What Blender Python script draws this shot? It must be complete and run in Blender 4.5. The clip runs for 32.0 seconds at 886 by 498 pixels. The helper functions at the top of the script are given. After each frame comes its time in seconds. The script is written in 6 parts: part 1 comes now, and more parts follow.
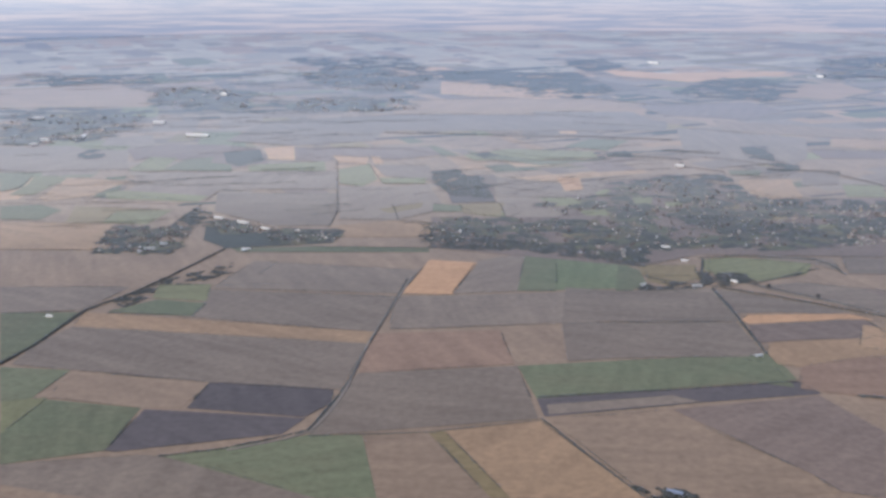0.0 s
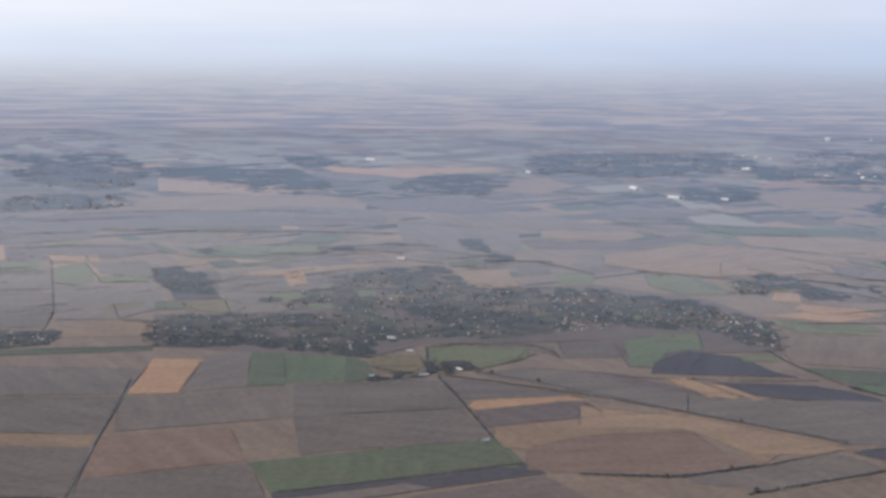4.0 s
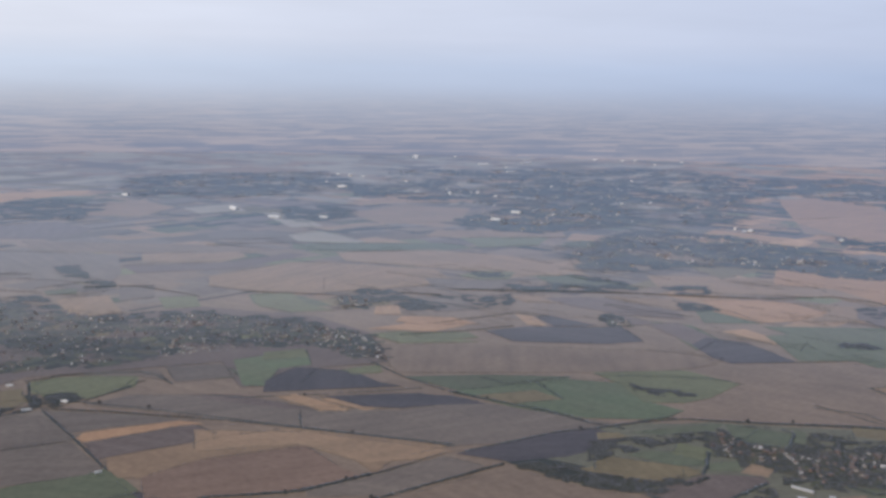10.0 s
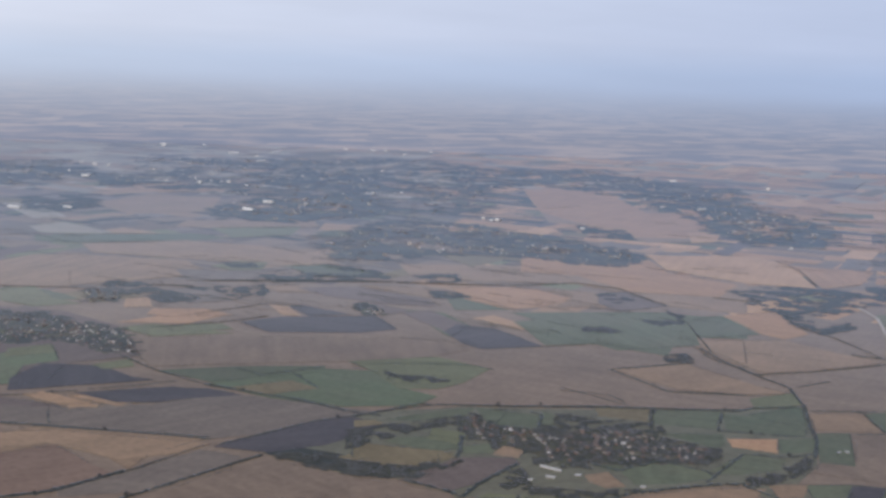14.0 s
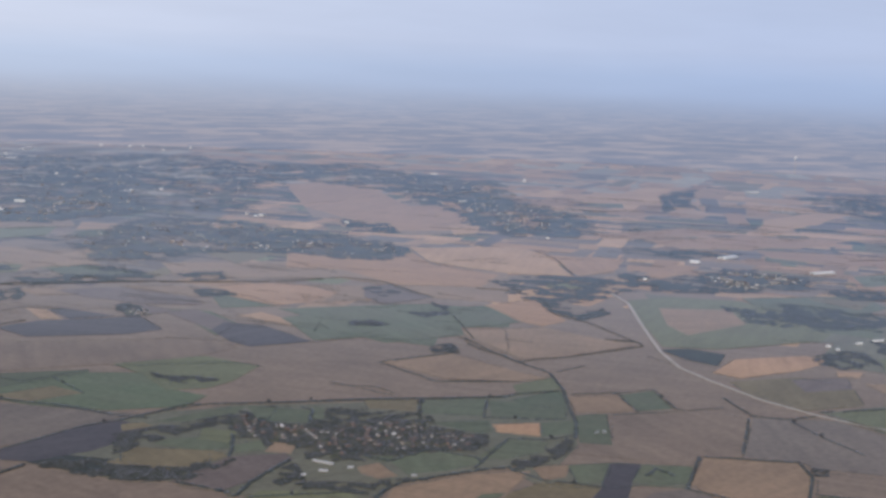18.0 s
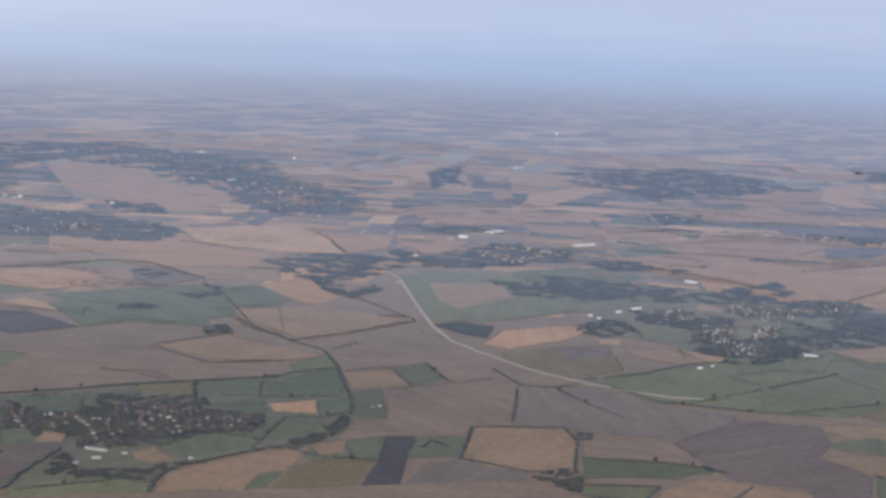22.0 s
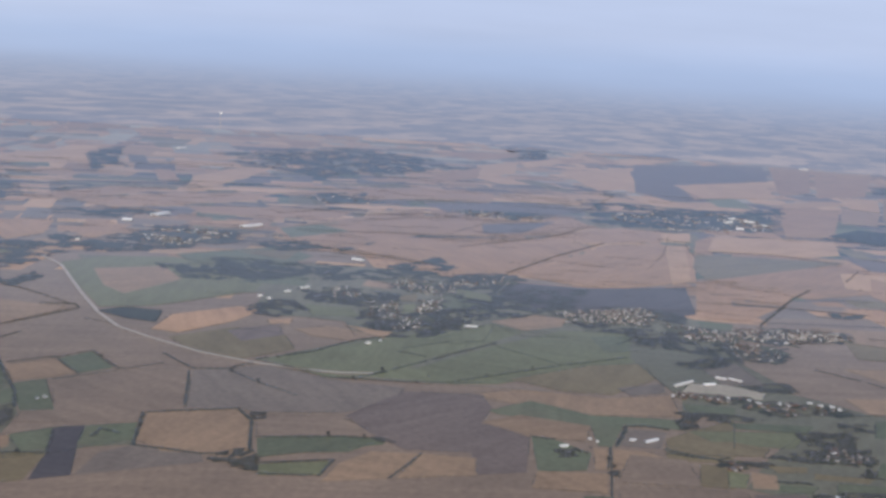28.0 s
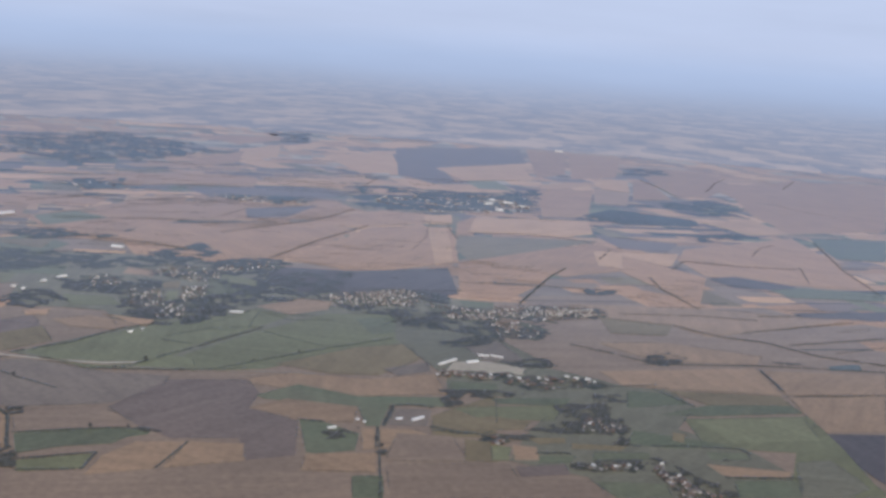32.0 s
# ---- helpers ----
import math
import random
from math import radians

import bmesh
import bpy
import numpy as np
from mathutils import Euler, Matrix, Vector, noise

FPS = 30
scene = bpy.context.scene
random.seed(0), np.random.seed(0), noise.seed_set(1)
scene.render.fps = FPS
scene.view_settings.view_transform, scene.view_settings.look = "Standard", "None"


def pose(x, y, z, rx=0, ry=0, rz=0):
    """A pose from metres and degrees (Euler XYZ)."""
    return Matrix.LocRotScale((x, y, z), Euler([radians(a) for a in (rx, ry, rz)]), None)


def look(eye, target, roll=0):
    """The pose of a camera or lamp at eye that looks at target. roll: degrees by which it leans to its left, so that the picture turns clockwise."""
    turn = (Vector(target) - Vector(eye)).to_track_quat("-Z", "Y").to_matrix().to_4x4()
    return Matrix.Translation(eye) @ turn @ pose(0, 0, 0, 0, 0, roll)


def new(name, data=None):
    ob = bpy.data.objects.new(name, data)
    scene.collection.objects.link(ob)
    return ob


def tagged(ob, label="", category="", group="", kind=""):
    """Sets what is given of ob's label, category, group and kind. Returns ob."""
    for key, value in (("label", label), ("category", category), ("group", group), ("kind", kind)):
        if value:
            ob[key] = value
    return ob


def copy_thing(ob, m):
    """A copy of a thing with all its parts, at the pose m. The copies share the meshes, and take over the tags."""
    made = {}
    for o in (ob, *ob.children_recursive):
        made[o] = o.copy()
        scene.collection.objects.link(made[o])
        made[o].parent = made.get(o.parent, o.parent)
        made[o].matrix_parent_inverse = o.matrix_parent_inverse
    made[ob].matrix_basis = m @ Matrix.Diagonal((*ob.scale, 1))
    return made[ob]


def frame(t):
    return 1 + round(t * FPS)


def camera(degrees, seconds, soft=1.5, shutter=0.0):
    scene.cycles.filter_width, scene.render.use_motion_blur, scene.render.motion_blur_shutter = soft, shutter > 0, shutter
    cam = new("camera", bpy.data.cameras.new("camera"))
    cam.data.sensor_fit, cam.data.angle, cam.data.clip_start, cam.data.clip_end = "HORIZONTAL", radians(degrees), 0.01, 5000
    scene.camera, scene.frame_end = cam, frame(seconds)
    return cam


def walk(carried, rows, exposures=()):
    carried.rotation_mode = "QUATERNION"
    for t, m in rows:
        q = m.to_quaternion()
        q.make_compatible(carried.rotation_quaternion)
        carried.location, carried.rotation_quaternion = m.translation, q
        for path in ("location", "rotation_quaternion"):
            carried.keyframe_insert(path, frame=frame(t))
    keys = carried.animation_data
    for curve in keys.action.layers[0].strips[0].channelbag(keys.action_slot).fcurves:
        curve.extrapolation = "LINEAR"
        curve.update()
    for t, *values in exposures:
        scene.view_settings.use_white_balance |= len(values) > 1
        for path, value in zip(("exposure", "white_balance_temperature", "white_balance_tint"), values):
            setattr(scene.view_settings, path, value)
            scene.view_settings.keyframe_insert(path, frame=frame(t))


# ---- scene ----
cam = camera(38.26, 32.0, soft=3.3)
# seconds, x, y, z, and the three turns in degrees
ROWS = [
    (0.0, 0.00, 0.00, 300.00, 76.734, 0.343, -0.000),
    (0.5, -0.93, -0.69, 299.82, 77.130, -0.030, -1.447),
    (1.0, -1.86, -1.38, 299.63, 77.493, -0.258, -2.973),
    (1.5, -2.80, -2.06, 299.44, 78.012, 0.097, -4.400),
    (2.0, -3.74, -2.74, 299.25, 78.615, -0.047, -5.943),
    (2.5, -4.67, -3.40, 299.07, 79.473, -0.152, -7.271),
    (3.0, -5.61, -4.03, 298.90, 80.167, -0.333, -9.326),
    (3.5, -6.56, -4.65, 298.76, 80.555, -0.602, -10.967),
    (5.5, -10.28, -6.57, 298.46, 82.570, -0.335, -17.707),
    (6.0, -11.19, -6.94, 298.60, 82.360, -0.335, -19.287),
    (6.5, -12.08, -7.32, 298.78, 82.091, -0.446, -20.620),
    (7.0, -12.95, -7.71, 299.00, 82.277, -0.899, -22.053),
    (7.5, -13.80, -8.11, 299.26, 82.311, -1.052, -23.398),
    (8.0, -14.62, -8.53, 299.53, 82.288, -0.992, -25.001),
    (8.5, -15.44, -8.96, 299.83, 82.388, -1.059, -26.704),
    (9.0, -16.26, -9.38, 300.13, 82.303, -0.964, -28.009),
    (9.5, -17.11, -9.79, 300.42, 82.264, -0.856, -29.242),
    (10.0, -18.01, -10.19, 300.70, 82.235, -1.136, -30.575),
    (10.5, -18.96, -10.58, 300.96, 82.307, -1.273, -31.981),
    (11.0, -19.94, -10.95, 301.23, 82.290, -1.397, -33.224),
    (11.5, -20.94, -11.31, 301.50, 82.082, -1.304, -34.614),
    (12.0, -21.93, -11.65, 301.77, 81.976, -1.191, -36.035),
    (12.5, -22.89, -11.98, 302.05, 81.887, -1.267, -37.466),
    (13.0, -23.83, -12.29, 302.34, 81.862, -1.583, -38.887),
    (13.5, -24.77, -12.61, 302.63, 81.981, -2.025, -40.241),
    (14.0, -25.72, -12.94, 302.94, 82.059, -2.248, -41.690),
    (14.5, -26.70, -13.30, 303.26, 81.839, -2.242, -42.983),
    (16.5, -31.71, -15.49, 304.93, 82.305, -2.592, -48.174),
    (17.0, -33.00, -16.13, 305.39, 82.414, -2.625, -49.647),
    (17.5, -34.31, -16.75, 305.85, 82.402, -2.514, -50.940),
    (18.0, -35.65, -17.36, 306.30, 82.198, -2.431, -52.365),
    (18.5, -36.99, -17.93, 306.72, 82.012, -2.407, -53.754),
    (19.0, -38.32, -18.44, 307.12, 81.915, -2.459, -55.088),
    (19.5, -39.61, -18.89, 307.51, 81.946, -2.791, -56.197),
    (20.0, -40.84, -19.29, 307.89, 81.943, -2.924, -57.532),
    (20.5, -42.01, -19.66, 308.25, 81.840, -2.895, -58.675),
    (21.0, -43.14, -20.02, 308.60, 81.767, -2.713, -60.120),
    (21.5, -44.24, -20.38, 308.95, 81.572, -2.649, -61.365),
    (22.0, -45.35, -20.72, 309.28, 81.620, -2.803, -62.693),
    (22.5, -46.48, -21.05, 309.61, 81.709, -3.263, -63.873),
    (23.0, -47.63, -21.35, 309.94, 81.706, -3.412, -65.199),
    (23.5, -48.81, -21.63, 310.27, 81.340, -3.321, -66.403),
    (24.0, -50.00, -21.87, 310.58, 81.169, -3.237, -67.689),
    (24.5, -51.20, -22.10, 310.86, 81.241, -3.317, -68.958),
    (25.0, -52.39, -22.31, 311.11, 81.489, -3.459, -70.108),
    (25.5, -53.58, -22.53, 311.34, 81.886, -3.928, -71.106),
    (27.5, -57.83, -23.11, 312.18, 81.468, -3.608, -76.126),
    (28.0, -58.77, -23.17, 312.30, 81.523, -3.659, -77.625),
    (28.5, -59.68, -23.23, 312.42, 81.605, -3.756, -78.706),
    (29.0, -60.54, -23.32, 312.54, 81.559, -4.018, -80.169),
    (29.5, -61.36, -23.43, 312.68, 81.567, -3.908, -81.584),
    (30.0, -62.16, -23.57, 312.83, 81.691, -3.841, -82.967),
    (30.5, -62.96, -23.73, 312.99, 81.724, -3.698, -84.101),
    (31.0, -63.74, -23.91, 313.17, 81.731, -3.731, -85.479),
    (31.5, -64.52, -24.13, 313.36, 81.687, -4.014, -86.731),
    (32.0, -65.30, -24.36, 313.55, 81.487, -4.209, -88.191),
]
EXPOSURES = [(0.0, 0.55, 6270, 10), (2.0, 0.38, 6290, 10), (3.5, 0.15, 6330, 10), (5.5, -0.03, 6380, 10), (14.0, -0.02, 6350, 10), (25.0, 0.05, 6290, 10), (32.0, 0.10, 6390, 10)]
walk(cam, [(t, pose(x, y, z, rx, ry, rz)) for t, x, y, z, rx, ry, rz in ROWS], EXPOSURES)

# ---- light ----
SUN_AZ, SUN_EL = -102.0, 40.0          # degrees clockwise from +y, degrees above the horizon
SUN_DIR = Vector((math.sin(radians(SUN_AZ)) * math.cos(radians(SUN_EL)),
                  math.cos(radians(SUN_AZ)) * math.cos(radians(SUN_EL)), math.sin(radians(SUN_EL))))
world = bpy.data.worlds.new("hazy_sky")
world.use_nodes = True
scene.world = world
wt = world.node_tree
wt.nodes.clear()
sky = wt.nodes.new("ShaderNodeTexSky")
sky.sky_type, sky.sun_disc = "NISHITA", False
sky.sun_elevation, sky.sun_rotation = radians(SUN_EL), radians(SUN_AZ)
sky.air_density, sky.dust_density, sky.ozone_density, sky.altitude = 1.0, 4.0, 1.5, 300
wbg = wt.nodes.new("ShaderNodeBackground")
wbg.inputs["Strength"].default_value = 0.10
wout = wt.nodes.new("ShaderNodeOutputWorld")
wt.links.new(sky.outputs["Color"], wbg.inputs["Color"])
wt.links.new(wbg.outputs["Background"], wout.inputs["Surface"])
sun = new("sun", bpy.data.lights.new("sun", "SUN"))
sun.data.energy, sun.data.angle, sun.data.color = 2.2, radians(4), (1.0, 0.92, 0.82)
sun.matrix_world = look(SUN_DIR * 1000, (0, 0, 0))

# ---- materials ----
# coat and sheen that put haze into surfaces seen at low angles
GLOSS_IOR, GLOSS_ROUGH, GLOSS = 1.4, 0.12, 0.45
HAZE_SHEEN, HAZE_SHEEN_ROUGH, HAZE_SHEEN_TINT = 0.92, 0.165, (0.49, 0.70, 1.0, 1.0)


def node(nt, kind, **inputs):
    n = nt.nodes.new(kind)
    for key, value in inputs.items():
        n.inputs[key.replace("_", " ")].default_value = value
    return n


def math_node(nt, op, a, b=0.0):
    n = nt.nodes.new("ShaderNodeMath")
    n.operation = op
    for i, v in enumerate((a, b)):
        if hasattr(v, "links"):
            nt.links.new(v, n.inputs[i])
        else:
            n.inputs[i].default_value = v
    return n.outputs[0]


def mix_col(nt, fac, a, b, blend="MIX"):
    n = nt.nodes.new("ShaderNodeMix")
    n.data_type, n.blend_type = "RGBA", blend
    for socket, v in ((n.inputs[0], fac), (n.inputs[6], a), (n.inputs[7], b)):
        if hasattr(v, "links"):
            nt.links.new(v, socket)
        else:
            socket.default_value = v if not isinstance(v, tuple) else (*v, 1.0)
    return n.outputs[2]


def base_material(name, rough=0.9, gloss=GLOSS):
    """A rough surface whose coat and blue sheen at low angles stand in for haze."""
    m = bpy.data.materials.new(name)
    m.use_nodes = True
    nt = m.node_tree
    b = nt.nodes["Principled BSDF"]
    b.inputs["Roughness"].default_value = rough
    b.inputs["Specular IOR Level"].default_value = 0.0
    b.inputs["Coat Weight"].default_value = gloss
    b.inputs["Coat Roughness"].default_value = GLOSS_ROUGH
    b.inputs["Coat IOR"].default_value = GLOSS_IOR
    b.inputs["Sheen Weight"].default_value = HAZE_SHEEN
    b.inputs["Sheen Roughness"].default_value = HAZE_SHEEN_ROUGH
    b.inputs["Sheen Tint"].default_value = HAZE_SHEEN_TINT
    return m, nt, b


def soil(name, col, dark, spread=0.09, lines=0.0, island=False):
    """Farm land: base colour with broad stains, fine grain, faint drill lines, and a tone for each field."""
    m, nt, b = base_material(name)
    pos = nt.nodes.new("ShaderNodeNewGeometry").outputs["Position"]
    big = node(nt, "ShaderNodeTexNoise", Scale=0.012, Detail=5.0, Roughness=0.6)
    small = node(nt, "ShaderNodeTexNoise", Scale=0.16, Detail=4.0, Roughness=0.7)
    for n in (big, small):
        nt.links.new(pos, n.inputs["Vector"])
    if island:
        rnd = nt.nodes.new("ShaderNodeNewGeometry").outputs["Random Per Island"]
    else:
        rnd = nt.nodes.new("ShaderNodeObjectInfo").outputs["Random"]
    stain = math_node(nt, "MULTIPLY", math_node(nt, "SUBTRACT", big.outputs["Fac"], 0.40), 3.0)
    stain_n = nt.nodes.new("ShaderNodeClamp")
    nt.links.new(stain, stain_n.inputs[0])
    c = mix_col(nt, stain_n.outputs[0], col, dark)
    grain = math_node(nt, "MULTIPLY_ADD", small.outputs["Fac"], 0.8)
    grain.node.inputs[2].default_value = 0.6
    tone = math_node(nt, "MULTIPLY_ADD", rnd, spread * 2)
    tone.node.inputs[2].default_value = 1.0 - spread
    value = math_node(nt, "MULTIPLY", grain, tone)
    spin = nt.nodes.new("ShaderNodeVectorRotate")
    spin.rotation_type = "Z_AXIS"
    nt.links.new(pos, spin.inputs["Vector"])
    nt.links.new(math_node(nt, "MULTIPLY", rnd, 6.283), spin.inputs["Angle"])
    long = nt.nodes.new("ShaderNodeMapping")
    long.inputs["Scale"].default_value = (0.008, 0.07, 1.0)
    nt.links.new(spin.outputs[0], long.inputs[0])
    streaks = node(nt, "ShaderNodeTexNoise", Scale=1.0, Detail=3.0, Roughness=0.6)
    nt.links.new(long.outputs[0], streaks.inputs["Vector"])
    streak_v = math_node(nt, "MULTIPLY_ADD", streaks.outputs["Fac"], 0.5)
    streak_v.node.inputs[2].default_value = 0.75
    value = math_node(nt, "MULTIPLY", value, streak_v)
    if lines:
        turn = nt.nodes.new("ShaderNodeVectorRotate")
        turn.rotation_type = "Z_AXIS"
        nt.links.new(pos, turn.inputs["Vector"])
        nt.links.new(math_node(nt, "MULTIPLY", rnd, 6.283), turn.inputs["Angle"])
        wave = node(nt, "ShaderNodeTexWave", Scale=0.03, Distortion=0.6, Detail=2.0)
        nt.links.new(turn.outputs[0], wave.inputs["Vector"])
        w = math_node(nt, "MULTIPLY_ADD", wave.outputs["Fac"], lines)
        w.node.inputs[2].default_value = 1.0 - lines / 2
        value = math_node(nt, "MULTIPLY", value, w)
    comb = nt.nodes.new("ShaderNodeCombineColor")
    for i in range(3):
        nt.links.new(value, comb.inputs[i])
    nt.links.new(mix_col(nt, 1.0, c, comb.outputs[0], "MULTIPLY"), b.inputs["Base Color"])
    return m


SOILS = {
    "stubble": ((0.221, 0.165, 0.124), (0.183, 0.138, 0.105)),
    "pale_stubble": ((0.274, 0.190, 0.125), (0.230, 0.161, 0.107)),
    "tan_straw": ((0.365, 0.241, 0.150), (0.299, 0.199, 0.122)),
    "orange_straw": ((0.400, 0.249, 0.148), (0.328, 0.204, 0.122)),
    "fallow": ((0.180, 0.147, 0.123), (0.152, 0.124, 0.105)),
    "red_soil": ((0.215, 0.148, 0.112), (0.178, 0.122, 0.093)),
    "harrowed": ((0.162, 0.126, 0.110), (0.136, 0.106, 0.094)),
    "ploughed": ((0.092, 0.080, 0.083), (0.079, 0.069, 0.072)),
    "green_crop": ((0.118, 0.13, 0.082), (0.128, 0.126, 0.082)),
    "bright_grass": ((0.128, 0.15, 0.088), (0.136, 0.142, 0.088)),
    "pasture": ((0.16, 0.162, 0.092), (0.142, 0.14, 0.08)),
    "olive_meadow": ((0.190, 0.152, 0.089), (0.156, 0.124, 0.072)),
    "pale_chalk": ((0.32, 0.285, 0.23), (0.28, 0.25, 0.205)),
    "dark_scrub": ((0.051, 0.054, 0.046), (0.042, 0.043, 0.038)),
    "rough_grass": ((0.150, 0.141, 0.101), (0.124, 0.118, 0.087)),
    "verge": ((0.326, 0.279, 0.231), (0.267, 0.228, 0.191)),
    "garden": ((0.051, 0.054, 0.049), (0.042, 0.043, 0.040)),
    # lighter copies of straw and stubble, hazy distance put into their colour
    "far_straw": ((0.455, 0.285, 0.158), (0.378, 0.238, 0.134)),
    "far_stubble": ((0.345, 0.208, 0.115), (0.288, 0.175, 0.099)),
}
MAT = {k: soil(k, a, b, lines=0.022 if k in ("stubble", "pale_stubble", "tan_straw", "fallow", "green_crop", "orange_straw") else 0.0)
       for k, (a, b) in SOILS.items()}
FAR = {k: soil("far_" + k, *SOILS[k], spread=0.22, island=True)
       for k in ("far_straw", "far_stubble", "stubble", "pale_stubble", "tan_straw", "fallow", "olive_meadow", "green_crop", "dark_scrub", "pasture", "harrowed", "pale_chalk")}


def plain(name, col, rough=0.7, var=0.15, island=False, metal=0.0, scale=0.8):
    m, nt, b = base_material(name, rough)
    b.inputs["Metallic"].default_value = metal
    pos = nt.nodes.new("ShaderNodeNewGeometry").outputs["Position"]
    n = node(nt, "ShaderNodeTexNoise", Scale=scale, Detail=4.0)
    nt.links.new(pos, n.inputs["Vector"])
    if island:
        rnd = nt.nodes.new("ShaderNodeNewGeometry").outputs["Random Per Island"]
    else:
        rnd = nt.nodes.new("ShaderNodeObjectInfo").outputs["Random"]
    v = math_node(nt, "ADD", math_node(nt, "MULTIPLY", rnd, var * 2), math_node(nt, "MULTIPLY", n.outputs["Fac"], 0.4))
    v = math_node(nt, "ADD", v, 0.8 - var)
    comb = nt.nodes.new("ShaderNodeCombineColor")
    for i in range(3):
        nt.links.new(v, comb.inputs[i])
    nt.links.new(mix_col(nt, 1.0, col, comb.outputs[0], "MULTIPLY"), b.inputs["Base Color"])
    return m


def plots(name):
    """Small plots, each bare, grown over or grassy by chance."""
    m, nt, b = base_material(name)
    rnd = nt.nodes.new("ShaderNodeNewGeometry")
    ramp = nt.nodes.new("ShaderNodeValToRGB")
    ramp.color_ramp.interpolation = "CONSTANT"
    stops = [(0.0, "dark_scrub"), (0.26, "garden"), (0.46, "green_crop"), (0.58, "ploughed"), (0.70, "olive_meadow"), (0.80, "harrowed"), (0.92, "pasture")]
    while len(ramp.color_ramp.elements) < len(stops):
        ramp.color_ramp.elements.new(0.5)
    for e, (p, k) in zip(ramp.color_ramp.elements, stops):
        e.position, e.color = p, (*SOILS[k][1], 1)
    n = node(nt, "ShaderNodeTexNoise", Scale=0.12, Detail=4.0)
    nt.links.new(rnd.outputs["Position"], n.inputs["Vector"])
    nt.links.new(rnd.outputs["Random Per Island"], ramp.inputs[0])
    nt.links.new(mix_col(nt, n.outputs["Fac"], ramp.outputs[0], (0.05, 0.05, 0.036)), b.inputs["Base Color"])
    return m


PLOTS = plots("garden_plots")
LEAF = plain("foliage", (0.062, 0.066, 0.064), 0.8, 0.4, island=True, scale=0.5)
HEDGE_LEAF = plain("hedge_foliage", (0.058, 0.070, 0.072), 0.8, 0.35, island=True, scale=0.5)
# a bluish sheen on the leaves stands in for haze
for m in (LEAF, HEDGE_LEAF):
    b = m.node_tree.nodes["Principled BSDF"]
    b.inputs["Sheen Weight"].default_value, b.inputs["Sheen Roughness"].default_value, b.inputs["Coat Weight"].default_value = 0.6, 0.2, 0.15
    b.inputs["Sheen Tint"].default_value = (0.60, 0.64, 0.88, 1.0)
BARK = plain("bark", (0.10, 0.075, 0.055), 0.9, 0.1)
WALLS = [plain("white_render", (0.40, 0.39, 0.385), 0.8, 0.1), plain("cream_render", (0.32, 0.29, 0.27), 0.8, 0.1),
         plain("brick_wall", (0.20, 0.135, 0.11), 0.85, 0.12)]
ROOFS = [plain("red_tile", (0.135, 0.105, 0.098), 0.8, 0.15), plain("grey_slate", (0.12, 0.12, 0.135), 0.6, 0.15),
         plain("brown_tile", (0.115, 0.096, 0.088), 0.8, 0.15), plain("pale_roof", (0.50, 0.50, 0.52), 0.5, 0.1)]
# paler copies of the walls and roofs, for far houses
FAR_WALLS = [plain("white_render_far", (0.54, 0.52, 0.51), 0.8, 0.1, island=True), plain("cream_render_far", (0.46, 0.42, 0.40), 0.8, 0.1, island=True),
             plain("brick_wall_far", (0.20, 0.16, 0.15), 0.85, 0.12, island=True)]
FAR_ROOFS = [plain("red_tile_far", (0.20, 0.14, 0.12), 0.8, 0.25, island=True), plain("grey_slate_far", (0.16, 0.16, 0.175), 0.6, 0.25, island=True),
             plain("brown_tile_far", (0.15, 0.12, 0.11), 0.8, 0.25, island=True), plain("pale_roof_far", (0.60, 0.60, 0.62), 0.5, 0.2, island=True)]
SHEET = {"white": plain("white_sheet_metal", (0.78, 0.78, 0.78), 0.45, 0.12), "pale": plain("pale_sheet_glass", (0.72, 0.74, 0.77), 0.4, 0.1),
         "grey": plain("grey_sheet_metal", (0.44, 0.44, 0.45), 0.5, 0.15), "blue": plain("blue_sheet_metal", (0.22, 0.27, 0.38), 0.45, 0.08)}
ROAD = plain("pale_road", (0.36, 0.32, 0.28), 0.8, 0.05, scale=0.1)
TRACK = plain("dusty_track", (0.21, 0.185, 0.165), 0.85, 0.05, scale=0.1)
STEEL = plain("weathered_steel", (0.16, 0.16, 0.17), 0.5, 0.1, metal=0.4)
DOOR = plain("dark_door", (0.12, 0.12, 0.13), 0.6, 0.1)
WATER, _nt, _b = base_material("pond_water", 0.1)
_b.inputs["Base Color"].default_value = (0.10, 0.12, 0.13, 1)
_b.inputs["Coat Roughness"].default_value = 0.05
MAT["pond"] = WATER


# ---- helpers of the plan ----
def part(name, bm, material, parent=None, label=""):
    me = bpy.data.meshes.new(name)
    bm.to_mesh(me)
    bm.free()
    me.materials.append(material)
    ob = new(name, me)
    if parent:
        ob.parent = parent
    return tagged(ob, label)


def soup(name, verts, faces, material):
    me = bpy.data.meshes.new(name)
    me.from_pydata(verts, [], faces)
    me.materials.append(material)
    me.update()
    return new(name, me)


def inside(p, poly):
    hit = False
    for (x1, y1), (x2, y2) in zip(poly, poly[1:] + poly[:1]):
        if (y1 > p[1]) != (y2 > p[1]) and p[0] < (x2 - x1) * (p[1] - y1) / (y2 - y1) + x1:
            hit = not hit
    return hit


def area(poly):
    return abs(sum(x1 * y2 - x2 * y1 for (x1, y1), (x2, y2) in zip(poly, poly[1:] + poly[:1]))) / 2


def scatter(poly, count, rng):
    xs, ys = [p[0] for p in poly], [p[1] for p in poly]
    got = []
    for _ in range(count * 12):
        p = (rng.uniform(min(xs), max(xs)), rng.uniform(min(ys), max(ys)))
        if inside(p, poly):
            got.append(p)
            if len(got) == count:
                break
    return got


